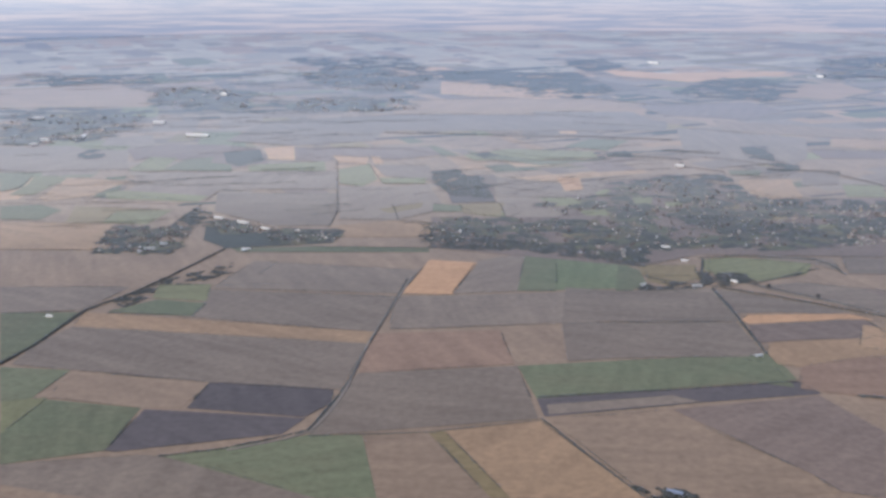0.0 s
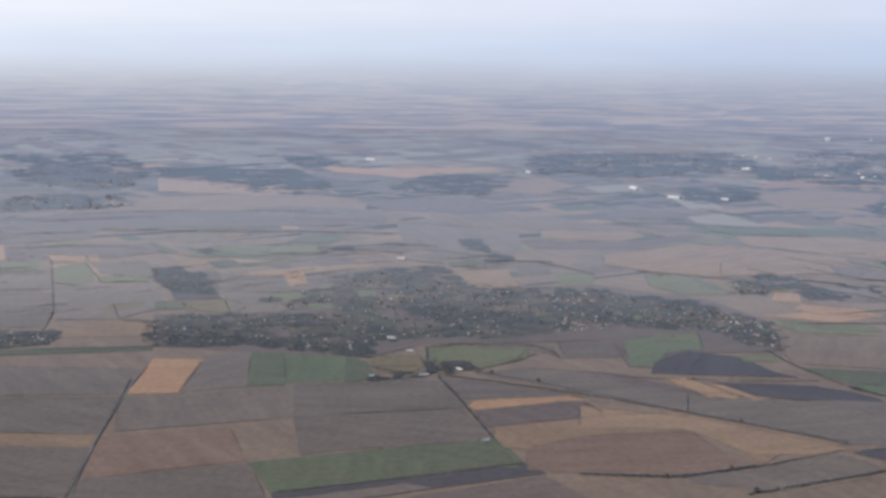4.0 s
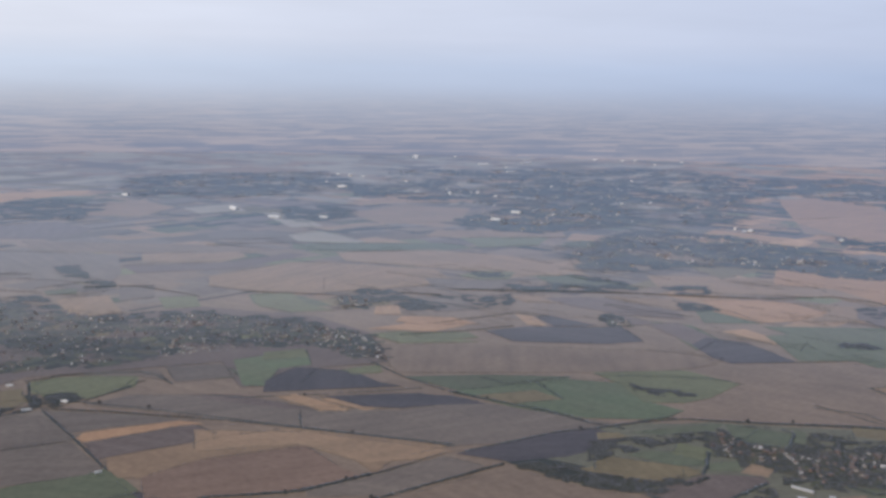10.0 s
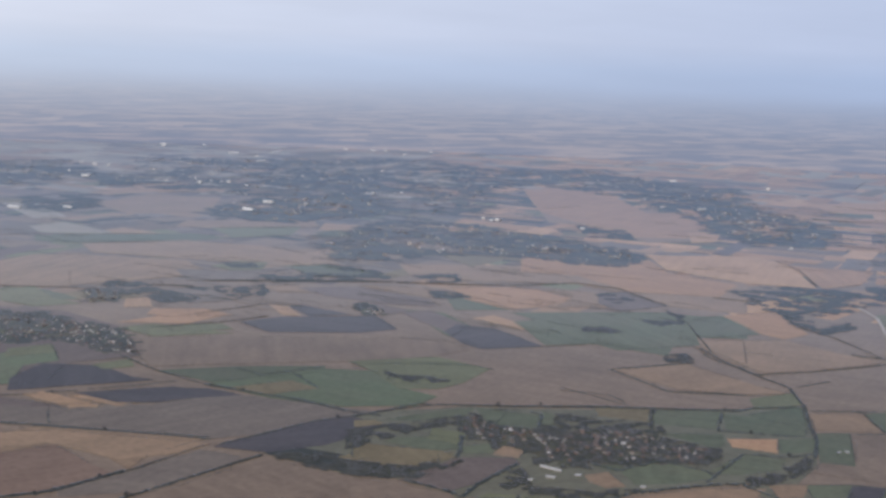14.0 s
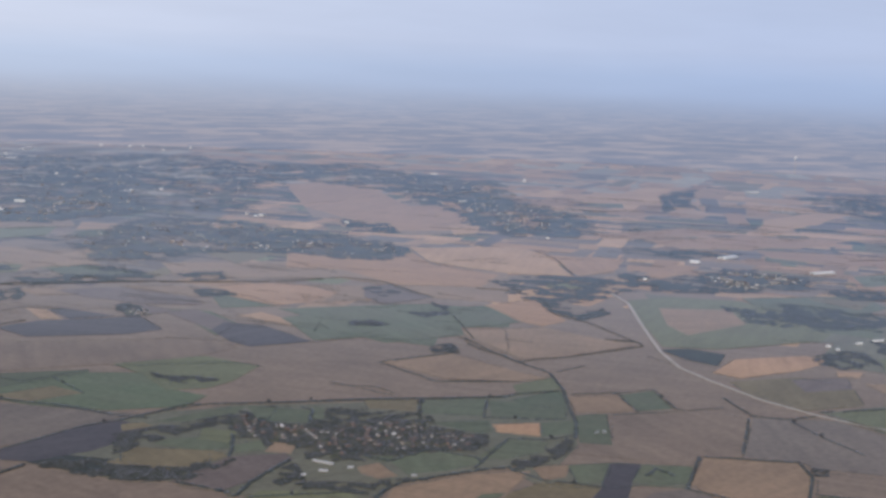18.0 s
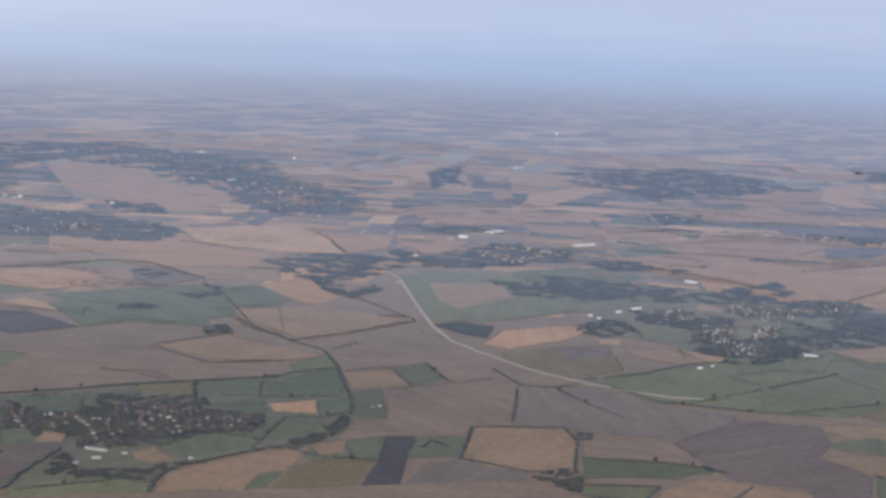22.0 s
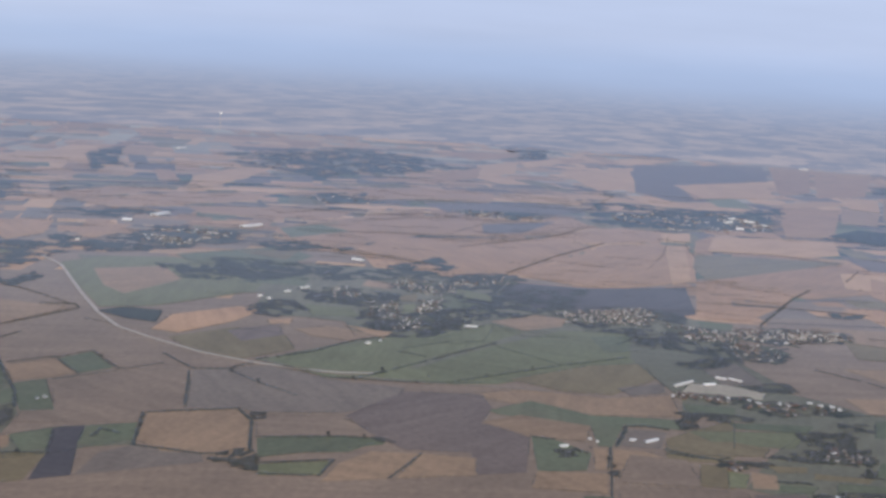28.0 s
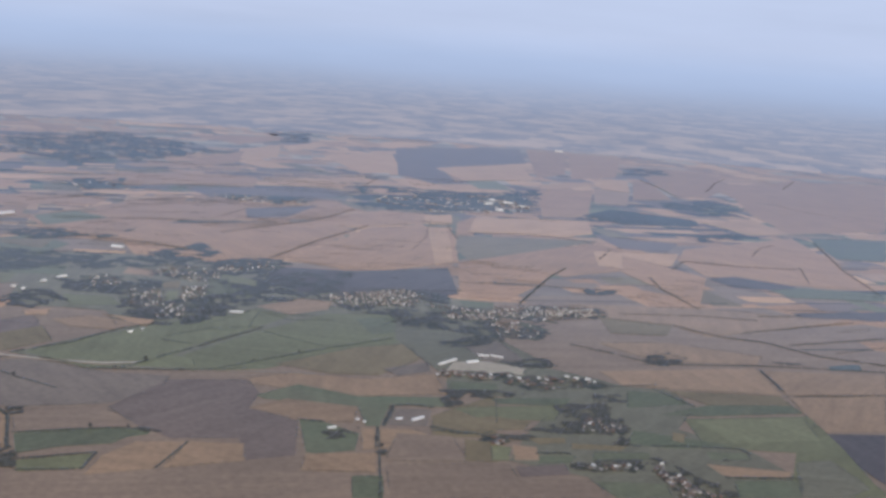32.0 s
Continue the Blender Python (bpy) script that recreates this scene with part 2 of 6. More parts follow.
def open_plot(p, most):
    """Whether a small open field lies there, which the trees and gardens leave free."""
    x, y = p
    return any(size < most and x0 < x < x1 and y0 < y < y1 and inside(p, poly) for size, x0, x1, y0, y1, poly in OPEN)


def middle(pts):
    return sum(p[0] for p in pts) / len(pts), sum(p[1] for p in pts) / len(pts)


LAYER = 0.012
EDGES, OPEN = [], []
FIELD_LABEL = {
    "stubble": "brown harvested stubble field on flat farmland", "pale_stubble": "pale brown stubble field on flat farmland",
    "tan_straw": "tan straw-covered field between brown ones", "orange_straw": "orange-tan ripe straw field",
    "fallow": "grey-brown fallow field with faint drill lines", "red_soil": "reddish-brown bare soil field",
    "harrowed": "dark grey-brown harrowed field", "ploughed": "very dark freshly ploughed field",
    "green_crop": "dark green crop field", "bright_grass": "bright green grass field beside hedges",
    "pasture": "pale green pasture with worn grass", "olive_meadow": "olive-brown rough meadow",
    "pale_chalk": "pale bare chalky field", "far_straw": "pale straw-covered field in the distance", "far_stubble": "light brown stubble field in the distance", "dark_scrub": "dark scrub-covered strip of ground",
    "rough_grass": "dull green rough grass and paddocks round a village", "verge": "pale grass verge beside the road", "garden": "dark village gardens and yards between houses", "pond": "small grey pond in a brown field"}


def field(kind, layer, *pts, cut=()):
    """A field as a thin slab on the land; later layers lie on earlier ones."""
    z = 0.03 + LAYER * layer
    bm = bmesh.new()
    top = [bm.verts.new((x, y, z)) for x, y in pts]
    low = [bm.verts.new((x, y, -0.2)) for x, y in pts]
    bm.faces.new(top)
    for i in range(len(pts)):
        j = (i + 1) % len(pts)
        bm.faces.new((top[i], low[i], low[j], top[j]))
    bmesh.ops.recalc_face_normals(bm, faces=bm.faces)
    EDGES.extend(e for i, e in enumerate(zip(pts, pts[1:] + pts[:1])) if i not in cut)
    size = area(list(pts))
    if size < 6000 and kind in ("pasture", "green_crop", "bright_grass", "olive_meadow", "tan_straw", "orange_straw", "pale_stubble"):
        xs, ys = [p[0] for p in pts], [p[1] for p in pts]
        OPEN.append((size, min(xs), max(xs), min(ys), max(ys), list(pts)))
    name = "pond" if kind == "pond" else "field"
    ob = part(name, bm, MAT[kind])
    return tagged(ob, FIELD_LABEL[kind], name, "farm fields" if name == "field" else "")


PHI = (1 + 5 ** 0.5) / 2
ICO_V = np.array([(-1, PHI, 0), (1, PHI, 0), (-1, -PHI, 0), (1, -PHI, 0), (0, -1, PHI), (0, 1, PHI), (0, -1, -PHI), (0, 1, -PHI),
                  (PHI, 0, -1), (PHI, 0, 1), (-PHI, 0, -1), (-PHI, 0, 1)]) / (1 + PHI ** 2) ** 0.5
ICO_F = np.array([(0, 11, 5), (0, 5, 1), (0, 1, 7), (0, 7, 10), (0, 10, 11), (1, 5, 9), (5, 11, 4), (11, 10, 2), (10, 7, 6), (7, 1, 8)]
                 + [(3, 9, 4), (3, 4, 2), (3, 2, 6), (3, 6, 8), (3, 8, 9), (4, 9, 5), (2, 4, 11), (6, 2, 10), (8, 6, 7), (9, 8, 1)])


def clumps(name, places, material, seed):
    """Many uneven leaf clumps as one mesh; places: x, y, z, radius, height."""
    rng = np.random.default_rng(seed)
    n = len(places)
    a = np.array(places, float).reshape(n, 5)
    v = ICO_V[None] * rng.uniform(0.65, 1.25, (n, 12, 1))
    ang = rng.uniform(0, 6.283, n)
    c, s = np.cos(ang)[:, None], np.sin(ang)[:, None]
    x = (v[:, :, 0] * c - v[:, :, 1] * s) * a[:, 3:4] + a[:, 0:1]
    y = (v[:, :, 0] * s + v[:, :, 1] * c) * a[:, 3:4] + a[:, 1:2]
    z = v[:, :, 2] * a[:, 4:5] + a[:, 2:3]
    verts = np.stack([x, y, z], 2).reshape(-1, 3)
    domes = ICO_F[ICO_V[ICO_F].mean(1)[:, 2] > -0.3]
    faces = (domes[None] + 12 * np.arange(n)[:, None, None]).reshape(-1, 3)
    ob = soup(name, verts.tolist(), faces.tolist(), material)
    ob.data.polygons.foreach_set("use_smooth", [True] * len(ob.data.polygons))
    return ob


SEED = [100]


def seed():
    SEED[0] += 1
    return SEED[0]


def flat_share(far):
    """Crowns flatten into an even canopy with distance, to catch the sheen standing in for haze."""
    return 0.75 if far < 800 else max(0.03, 0.75 * 2.718 ** (-(far - 800) / 420))


def ragged(p, size):
    return noise.noise((p[0] / size, p[1] / size, 5.0)) + 0.5 * noise.noise((p[0] * 2.7 / size, p[1] * 2.7 / size, 9.0))


def spread_out(pts, grow):
    mx, my = middle(pts)
    return [(mx + (x - mx) * grow, my + (y - my) * grow) for x, y in pts]


def woodland(density, *pts):
    """A wood or copse: leaf crowns crowded over its outline, thinning out at the rim."""
    s = seed()
    rng = random.Random(s)
    pts = list(pts)
    mx, my = middle(pts)
    far = math.hypot(mx, my)
    r = 0.85 if far < 1100 else 0.85 + (far - 1100) * 0.0014
    count = max(6, min(5200, int(density * 2.5 * area(pts) / (r * r * 2.0))))
    flat = flat_share(far)
    places = []
    for x, y in scatter(spread_out(pts, 1.12), count, rng):
        if ragged((x, y), 16 * r) < (-0.10 if inside((x, y), pts) else 0.12) or open_plot((x, y), 3000):
            continue
        k = r * rng.uniform(0.55, 1.35)
        h = k * rng.uniform(0.75, 1.15) * flat
        places.append((x, y, h * 0.75, k, h))
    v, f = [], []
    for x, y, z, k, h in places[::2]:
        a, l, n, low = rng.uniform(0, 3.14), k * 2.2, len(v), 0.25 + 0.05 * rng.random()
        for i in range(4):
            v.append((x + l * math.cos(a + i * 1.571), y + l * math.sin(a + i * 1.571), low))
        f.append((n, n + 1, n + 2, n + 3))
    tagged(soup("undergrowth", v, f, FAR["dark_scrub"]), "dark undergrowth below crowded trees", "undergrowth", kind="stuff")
    ob = clumps("woodland", places, LEAF, s)
    return tagged(ob, "dense dark green broadleaf wood between fields", "wood", kind="stuff")


HEDGE_LINES = []


def hedge(width, *pts):
    """A hedge or tree line along a line of corners, uneven and with gaps."""
    s = seed()
    rng = random.Random(s)
    length = sum(math.dist(a, b) for a, b in zip(pts, pts[1:]))
    far = math.hypot(*middle(pts))
    wide = width >= 4
    width *= (0.6 if middle(pts)[0] < 200 else 1.1) - min(0.2, max(0, far - 1000) / 2500)
    flat = max(0.8 if wide else 0.35, flat_share(far))
    step = max(width * 0.45, length / 420)
    places = []
    gap = 0.0
    for (x1, y1), (x2, y2) in zip(pts, pts[1:]):
        d = math.dist((x1, y1), (x2, y2))
        n = max(2, int(d / step))
        # beyond the near fields the cross hedges have grown up into lines of trees
        along = abs((x2 - x1) * x1 + (y2 - y1) * y1) / max(1.0, d * math.hypot(x1, y1))
        grown = 1.0 if wide else 1.0 + 0.9 * (1 - along) * min(1.0, max(0.0, far - 1050) / 500)
        for i in range(n):
            gap -= step
            if rng.random() < 0.006:
                gap = rng.uniform(2, 9)
            if gap > 0:
                continue
            u = (i + rng.random()) / n
            k = max(width, step * 1.1) * 0.5 * rng.uniform(0.7, 1.3)
            h = width * 0.42 * rng.uniform(0.6, 1.2) * flat * grown
            places.append((x1 + (x2 - x1) * u + rng.gauss(0, width * 0.2), y1 + (y2 - y1) * u + rng.gauss(0, width * 0.2), h * 0.7, k, h))
    places += [(x + rng.gauss(0, width * 0.25), y + rng.gauss(0, width * 0.25), z * 0.6, k * 0.6, h * 0.7) for x, y, z, k, h in places]
    ob = clumps("hedge", places, HEDGE_LEAF, s)
    HEDGE_LINES.append((width, pts))
    return tagged(ob, "dark green hedge with uneven bushes along field edge" if width < 2.6 else "broad dark tree belt along field edge", "hedge", "field hedges")


def box(bm, x0, x1, y0, y1, z0, z1):
    v = [bm.verts.new(p) for p in ((x0, y0, z0), (x1, y0, z0), (x1, y1, z0), (x0, y1, z0), (x0, y0, z1), (x1, y0, z1), (x1, y1, z1), (x0, y1, z1))]
    for f in ((0, 3, 2, 1), (4, 5, 6, 7), (0, 1, 5, 4), (1, 2, 6, 5), (2, 3, 7, 6), (3, 0, 4, 7)):
        bm.faces.new([v[i] for i in f])


def gable_wall(length, depth, eave, ridge):
    bm = bmesh.new()
    l, d = length / 2, depth / 2
    v = [bm.verts.new(p) for p in ((-l, -d, 0), (l, -d, 0), (l, d, 0), (-l, d, 0), (-l, -d, eave), (l, -d, eave), (l, d, eave), (-l, d, eave), (-l, 0, ridge), (l, 0, ridge))]
    for f in ((0, 3, 2, 1), (0, 1, 5, 4), (2, 3, 7, 6), (1, 2, 6, 9, 5), (3, 0, 4, 8, 7), (4, 5, 9, 8), (6, 7, 8, 9)):
        bm.faces.new([v[i] for i in f])
    return bm


def gable_roof(length, depth, eave, ridge, over=0.25, thick=0.15):
    bm = bmesh.new()
    l, d = length / 2 + over, depth / 2 + over
    drop = (ridge - eave) * over / (depth / 2)
    for side in (-1, 1):
        pts = [(-l, side * d, eave - drop + 0.02), (l, side * d, eave - drop + 0.02), (l, 0, ridge + 0.02), (-l, 0, ridge + 0.02)]
        a = [bm.verts.new(p) for p in pts]
        b = [bm.verts.new((x, y, z + thick)) for x, y, z in pts]
        bm.faces.new(a)
        bm.faces.new(b[::-1])
        for i in range(4):
            j = (i + 1) % 4
            bm.faces.new((a[i], b[i], b[j], a[j]))
    bmesh.ops.recalc_face_normals(bm, faces=bm.faces)
    return bm


def build_house(wall, roof, length, depth, eave, ridge, label):
    ob = new("house")
    ob.empty_display_size = 0.5
    part("wall", gable_wall(length, depth, eave, ridge), wall, ob)
    part("roof", gable_roof(length, depth, eave, ridge), roof, ob)
    bm = bmesh.new()
    box(bm, length * 0.3, length * 0.3 + 0.5, -0.25, 0.25, ridge - 0.4, ridge + 0.7)
    part("chimney", bm, WALLS[2], ob)
    return tagged(ob, label, "house", "village houses")


HOUSES = [
    build_house(WALLS[0], ROOFS[0], 6.0, 4.2, 2.3, 4.0, "white rendered house with a red tiled roof"),
    build_house(WALLS[1], ROOFS[2], 5.6, 4.0, 2.4, 3.9, "cream rendered house with a brown tiled roof"),
    build_house(WALLS[2], ROOFS[1], 6.4, 4.2, 2.4, 4.0, "brick house with a grey slate roof"),
    build_house(WALLS[0], ROOFS[1], 5.2, 4.4, 2.5, 4.1, "white rendered house with a grey slate roof"),
    build_house(WALLS[0], ROOFS[3], 7.0, 4.6, 2.5, 3.6, "white building with a pale low roof"),
]


def build_tree(s, height, spread):
    rng = random.Random(s)
    ob = new("tree")
    bm = bmesh.new()
    bmesh.ops.create_cone(bm, cap_ends=True, segments=7, radius1=0.22, radius2=0.10, depth=height * 0.55, matrix=Matrix.Translation((0, 0, height * 0.27)))
    for i in range(4):
        a = i * 1.7 + rng.random()
        tip = Vector((math.cos(a) * spread * 0.45, math.sin(a) * spread * 0.45, height * 0.25))
        m = Matrix.Translation(Vector((0, 0, height * 0.42)) + tip / 2) @ tip.to_track_quat("Z", "Y").to_matrix().to_4x4()
        bmesh.ops.create_cone(bm, cap_ends=False, segments=5, radius1=0.09, radius2=0.03, depth=tip.length, matrix=m)
    part("trunk", bm, BARK, ob)
    places = []
    for i in range(46):
        a, r, u = rng.uniform(0, 6.283), spread * rng.random() ** 0.5, rng.random()
        z = height * (0.38 + 0.55 * u)
        shrink = 1 - 0.55 * abs(u - 0.35)
        k = spread * rng.uniform(0.18, 0.34)
        places.append((math.cos(a) * r * shrink, math.sin(a) * r * shrink, z, k, k * 0.8))
    crown = clumps("crown", places, LEAF, s)
    crown.parent = ob
    return tagged(ob, "broadleaf tree with an uneven dark green crown", "tree", "hedgerow trees")


TREES = [build_tree(11, 3.6, 1.5), build_tree(12, 4.4, 1.7), build_tree(13, 3.0, 1.7)]
HOUSE_COUNT, TREE_COUNT = [0], [0]


def yards(pts, far, rng, name="village_gardens"):
    """Small dark garden and yard plots, overlapping in a loose cluster."""
    size = 5 + max(0, far - 900) * 0.005
    v, f = [], []
    turn = rng.uniform(0, 1.5)
    for x, y in scatter(spread_out(pts, 1.05), min(1500, int((1.7 if far > 1900 else 2.6) * area(pts) / (size * size * 2))), rng):
        if ragged((x, y), 6 * size) < (-0.08 if inside((x, y), pts) else 0.1) or open_plot((x, y), 6000):
            continue
        a = turn + rng.choice((0, 1.571)) + rng.gauss(0, 0.15)
        l, w = size * rng.uniform(0.6, 2.2), size * rng.uniform(0.25, 0.8)
        c, s, z, n = math.cos(a), math.sin(a), 0.26 + 0.04 * rng.random(), len(v)
        for px, py in ((-l, -w), (l, -w), (l, w), (-l, w)):
            v.append((x + c * px - s * py, y + s * px + c * py, z))
        f.append((n, n + 1, n + 2, n + 3))
    tagged(soup(name, v, f, PLOTS), "dark gardens and yards between houses", "gardens", kind="stuff")


def village(count, *pts):
    """Gardens, houses in loose rows and trees between them."""
    s = seed()
    rng = random.Random(s)
    pts = list(pts)
    far = math.hypot(*middle(pts))
    size = 0.82 if far < 1500 else 0.82 + (far - 1500) / 6000
    town = far > 1900
    yards(pts, far, rng)
    spots = []
    for p in scatter(pts, count * (16 if town else 12), rng):
        if ragged(p, 60 * size) > (0.05 if town else -0.45) and not open_plot(p, 6000) and all(math.dist(p, q) > (3.0 if far > 1200 else 4.2) * size for q in spots):
            spots.append(p)
            if len(spots) >= count * (2.2 if town else 2.0 if far > 1330 else 1.0):
                break
    turn = rng.uniform(0, 3.14)
    single = far < 1330 and HOUSE_COUNT[0] < 420
    verts, faces = [], []
    for x, y in spots:
        a = turn + 1.5 * noise.noise((x * 0.01, y * 0.01, 0)) + rng.choice((0, 0, 1.571)) + rng.gauss(0, 0.08)
        k = rng.choices(range(5), (1, 3, 3, 3, 4) if town else (1.5, 2.5, 7, 2, 0.3) if single else (2.5, 2, 4, 3.5, 1.2))[0]
        if single:
            copy_thing(HOUSES[k], pose(x, y, 0.25, 0, 0, math.degrees(a)) @ Matrix.Scale(rng.uniform(0.36, 0.6), 4))
            HOUSE_COUNT[0] += 1
            continue
        l, d, e, r = 1.25 * size * rng.uniform(0.7, 1.6), 0.95 * size * rng.uniform(0.8, 1.2), 1.35, 2.1
        if town:
            l, d, e, r = l * rng.uniform(0.8, 2.4), d * rng.uniform(0.8, 1.8), 1.4, 2.0
        c, sn = math.cos(a), math.sin(a)
        shape = [(-l, -d, 0), (l, -d, 0), (l, d, 0), (-l, d, 0), (-l, -d, e), (l, -d, e), (l, d, e), (-l, d, e), (-l, 0, r), (l, 0, r)]
        wi, ri = (0, 1, 2, 0, 0)[k], (0, 2, 1, 1, 3)[k]
        n = len(verts)
        verts += [(x + c * px - sn * py, y + sn * px + c * py, pz) for px, py, pz in shape]
        faces += [(wi, tuple(n + i for i in f)) for f in ((0, 1, 5, 4), (2, 3, 7, 6), (1, 2, 6, 9, 5), (3, 0, 4, 8, 7))]
        faces += [(3 + ri, tuple(n + i for i in f)) for f in ((4, 5, 9, 8), (6, 7, 8, 9))]
    if verts:
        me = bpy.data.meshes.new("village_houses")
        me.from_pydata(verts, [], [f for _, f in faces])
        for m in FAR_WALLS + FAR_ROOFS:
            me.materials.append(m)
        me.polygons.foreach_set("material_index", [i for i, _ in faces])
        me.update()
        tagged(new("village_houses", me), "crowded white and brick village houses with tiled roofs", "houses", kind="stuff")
    r = 0.9 if far < 1200 else 0.9 + (far - 1200) * 0.0016
    flat = flat_share(far)
    places = []
    for x, y in scatter(spread_out(pts, 1.1), min(5200, int((0.7 if town else 1.3) * area(pts) / (r * r * 3))), rng):
        if ragged((x, y), 14 * r) < ((-0.16 if far < 1330 else -0.05) if inside((x, y), pts) else 0.12) or open_plot((x, y), 6000):
            continue
        k = r * rng.uniform(0.5, 1.2)
        h = k * rng.uniform(0.7, 1.1) * flat
        places.append((x, y, h * 0.8, k, h))
    tagged(clumps("village_trees", places, LEAF, s), "dark garden trees and bushes between village houses", "trees", kind="stuff")


def shed(colour, width, a, b):
    """A long low-roofed farm or factory hall between two ends."""
    width *= 0.5 * (1 + max(0, math.hypot(*a) - 1100) / 1200)
    length = max(math.dist(a, b) * (0.65 if math.hypot(*a) < 2000 else 0.42), width * 0.8)
    ob = new("shed")
    ob.empty_display_size = 0.5
    width *= 0.62 if math.hypot(*a) < 1500 else 1.1
    eave = 1.0 + min(width, 7) * 0.16
    ridge = eave + min(width, 9) * 0.14
    part("wall", gable_wall(length, width, eave, ridge), SHEET[colour], ob)
    part("roof", gable_roof(length, width, eave, ridge, 0.3, 0.2), SHEET[colour], ob)
    for side in (-1, 1):
        bm = bmesh.new()
        box(bm, side * length / 2 - 0.06, side * length / 2 + 0.06, -width * 0.18, width * 0.18, 0, eave * 0.8)
        part("door", bm, DOOR, ob, "dark sliding door")
    mx, my = (a[0] + b[0]) / 2, (a[1] + b[1]) / 2
    ob.matrix_world = pose(mx, my, 0.25, 0, 0, math.degrees(math.atan2(b[1] - a[1], b[0] - a[0])))
    return tagged(ob, {"white": "long white sheet-metal hall with low gable roof", "pale": "pale grey glasshouse hall with low gable roof",
                       "grey": "grey sheet-metal farm shed beside a village", "blue": "blue-grey sheet-metal farm shed"}[colour], "shed", "farm and factory halls")


def road(width, *pts):
    bm = bmesh.new()
    rows = []
    for i, (x, y) in enumerate(pts):
        x0, y0 = pts[max(0, i - 1)]
        x1, y1 = pts[min(len(pts) - 1, i + 1)]
        d = math.hypot(x1 - x0, y1 - y0)
        nx, ny = -(y1 - y0) / d * width / 2, (x1 - x0) / d * width / 2
        rows.append([bm.verts.new(p) for p in ((x + nx, y + ny, 0), (x + nx, y + ny, 0.42), (x - nx, y - ny, 0.42), (x - nx, y - ny, 0))])
    for a, b in zip(rows, rows[1:]):
        for i in range(3):
            bm.faces.new((a[i], a[i + 1], b[i + 1], b[i]))
    bmesh.ops.recalc_face_normals(bm, faces=bm.faces)
    narrow = width < 3
    return tagged(part("road", bm, TRACK if narrow else ROAD), "narrow grey-brown farm track between fields" if narrow else "pale country road curving through fields", "road", kind="structure")


def mast(height, x, y):
    """A thin lattice mast: a tapered pole on a base block with short cross arms."""
    ob = new("radio_mast")
    bm = bmesh.new()
    bmesh.ops.create_cone(bm, cap_ends=True, segments=8, radius1=0.35, radius2=0.15, depth=height, matrix=Matrix.Translation((0, 0, height / 2)))
    part("pole", bm, STEEL, ob)
    bm = bmesh.new()
    box(bm, -0.7, 0.7, -0.7, 0.7, 0, 0.5)
    part("base", bm, WALLS[1], ob)
    for i in range(4):
        bm = bmesh.new()
        z, l = height * (0.55 + 0.13 * i), 0.9 - 0.12 * i
        box(bm, -l, l, -0.12, 0.12, z, z + 0.2)
        part("cross_arm", bm, STEEL, ob)
    ob.matrix_world = pose(x, y, 0.1, 0, 0, 30)
    return tagged(ob, "thin grey steel mast standing in a field", "mast")


def silo(radius, height, x, y):
    """A white storage silo with a domed roof and a ring round its eave."""
    ob = new("storage_silo")
    bm = bmesh.new()
    bmesh.ops.create_cone(bm, cap_ends=True, segments=24, radius1=radius, radius2=radius, depth=height, matrix=Matrix.Translation((0, 0, height / 2)))
    part("tank", bm, SHEET["white"], ob)
    bm = bmesh.new()
    bmesh.ops.create_cone(bm, cap_ends=True, segments=24, radius1=radius * 1.04, radius2=radius * 0.2, depth=height * 0.3, matrix=Matrix.Translation((0, 0, height * 1.15)))
    part("roof", bm, SHEET["pale"], ob)
    bm = bmesh.new()
    bmesh.ops.create_cone(bm, cap_ends=True, segments=24, radius1=radius * 1.06, radius2=radius * 1.06, depth=height * 0.05, matrix=Matrix.Translation((0, 0, height * 0.96)))
    part("ring", bm, SHEET["pale"], ob)
    ob.matrix_world = pose(x, y, 0.1)
    return tagged(ob, "tall white storage silo among distant fields", "silo")


def water_tower(height, x, y):
    """A white ball for an unidentified far bright dot, on a slender stem added to raise it."""
    ob = new("water_tower")
    bm = bmesh.new()
    bmesh.ops.create_cone(bm, cap_ends=True, segments=12, radius1=1.1, radius2=0.6, depth=height, matrix=Matrix.Translation((0, 0, height / 2)))
    part("stem", bm, FAR_WALLS[1], ob)
    bm = bmesh.new()
    bmesh.ops.create_uvsphere(bm, u_segments=20, v_segments=12, radius=4.2, matrix=Matrix.Translation((0, 0, height + 2.5)))
    part("tank", bm, SHEET["white"], ob)
    ob.matrix_world = pose(x, y, 0.1)
    return tagged(ob, "white ball on an added slender stem, far plain", "water tower")


# ---- land and distance ----
bm = bmesh.new()
bmesh.ops.create_circle(bm, cap_ends=True, segments=128, radius=4790)
bmesh.ops.translate(bm, verts=bm.verts, vec=(0, 0, -0.13))
ground = tagged(part("ground", bm, MAT["stubble"]), "flat brown farmland reaching to the horizon", "ground", kind="structure")

# far patchwork of strips
LEVELS = {}


def free_level(x, y, reach, count=60, cell=400):
    """Of the thin levels that fields lie in, the one with the most room around this place."""
    gx, gy = int(x // cell), int(y // cell)
    room = [9e9] * count
    for i in (-1, 0, 1):
        for j in (-1, 0, 1):
            for px, py, other, level in LEVELS.get((gx + i, gy + j), ()):
                d = math.hypot(px - x, py - y) - other
                if d < room[level]:
                    room[level] = d
    best = room.index(max(room))
    LEVELS.setdefault((gx, gy), []).append((x, y, reach, best))
    return best


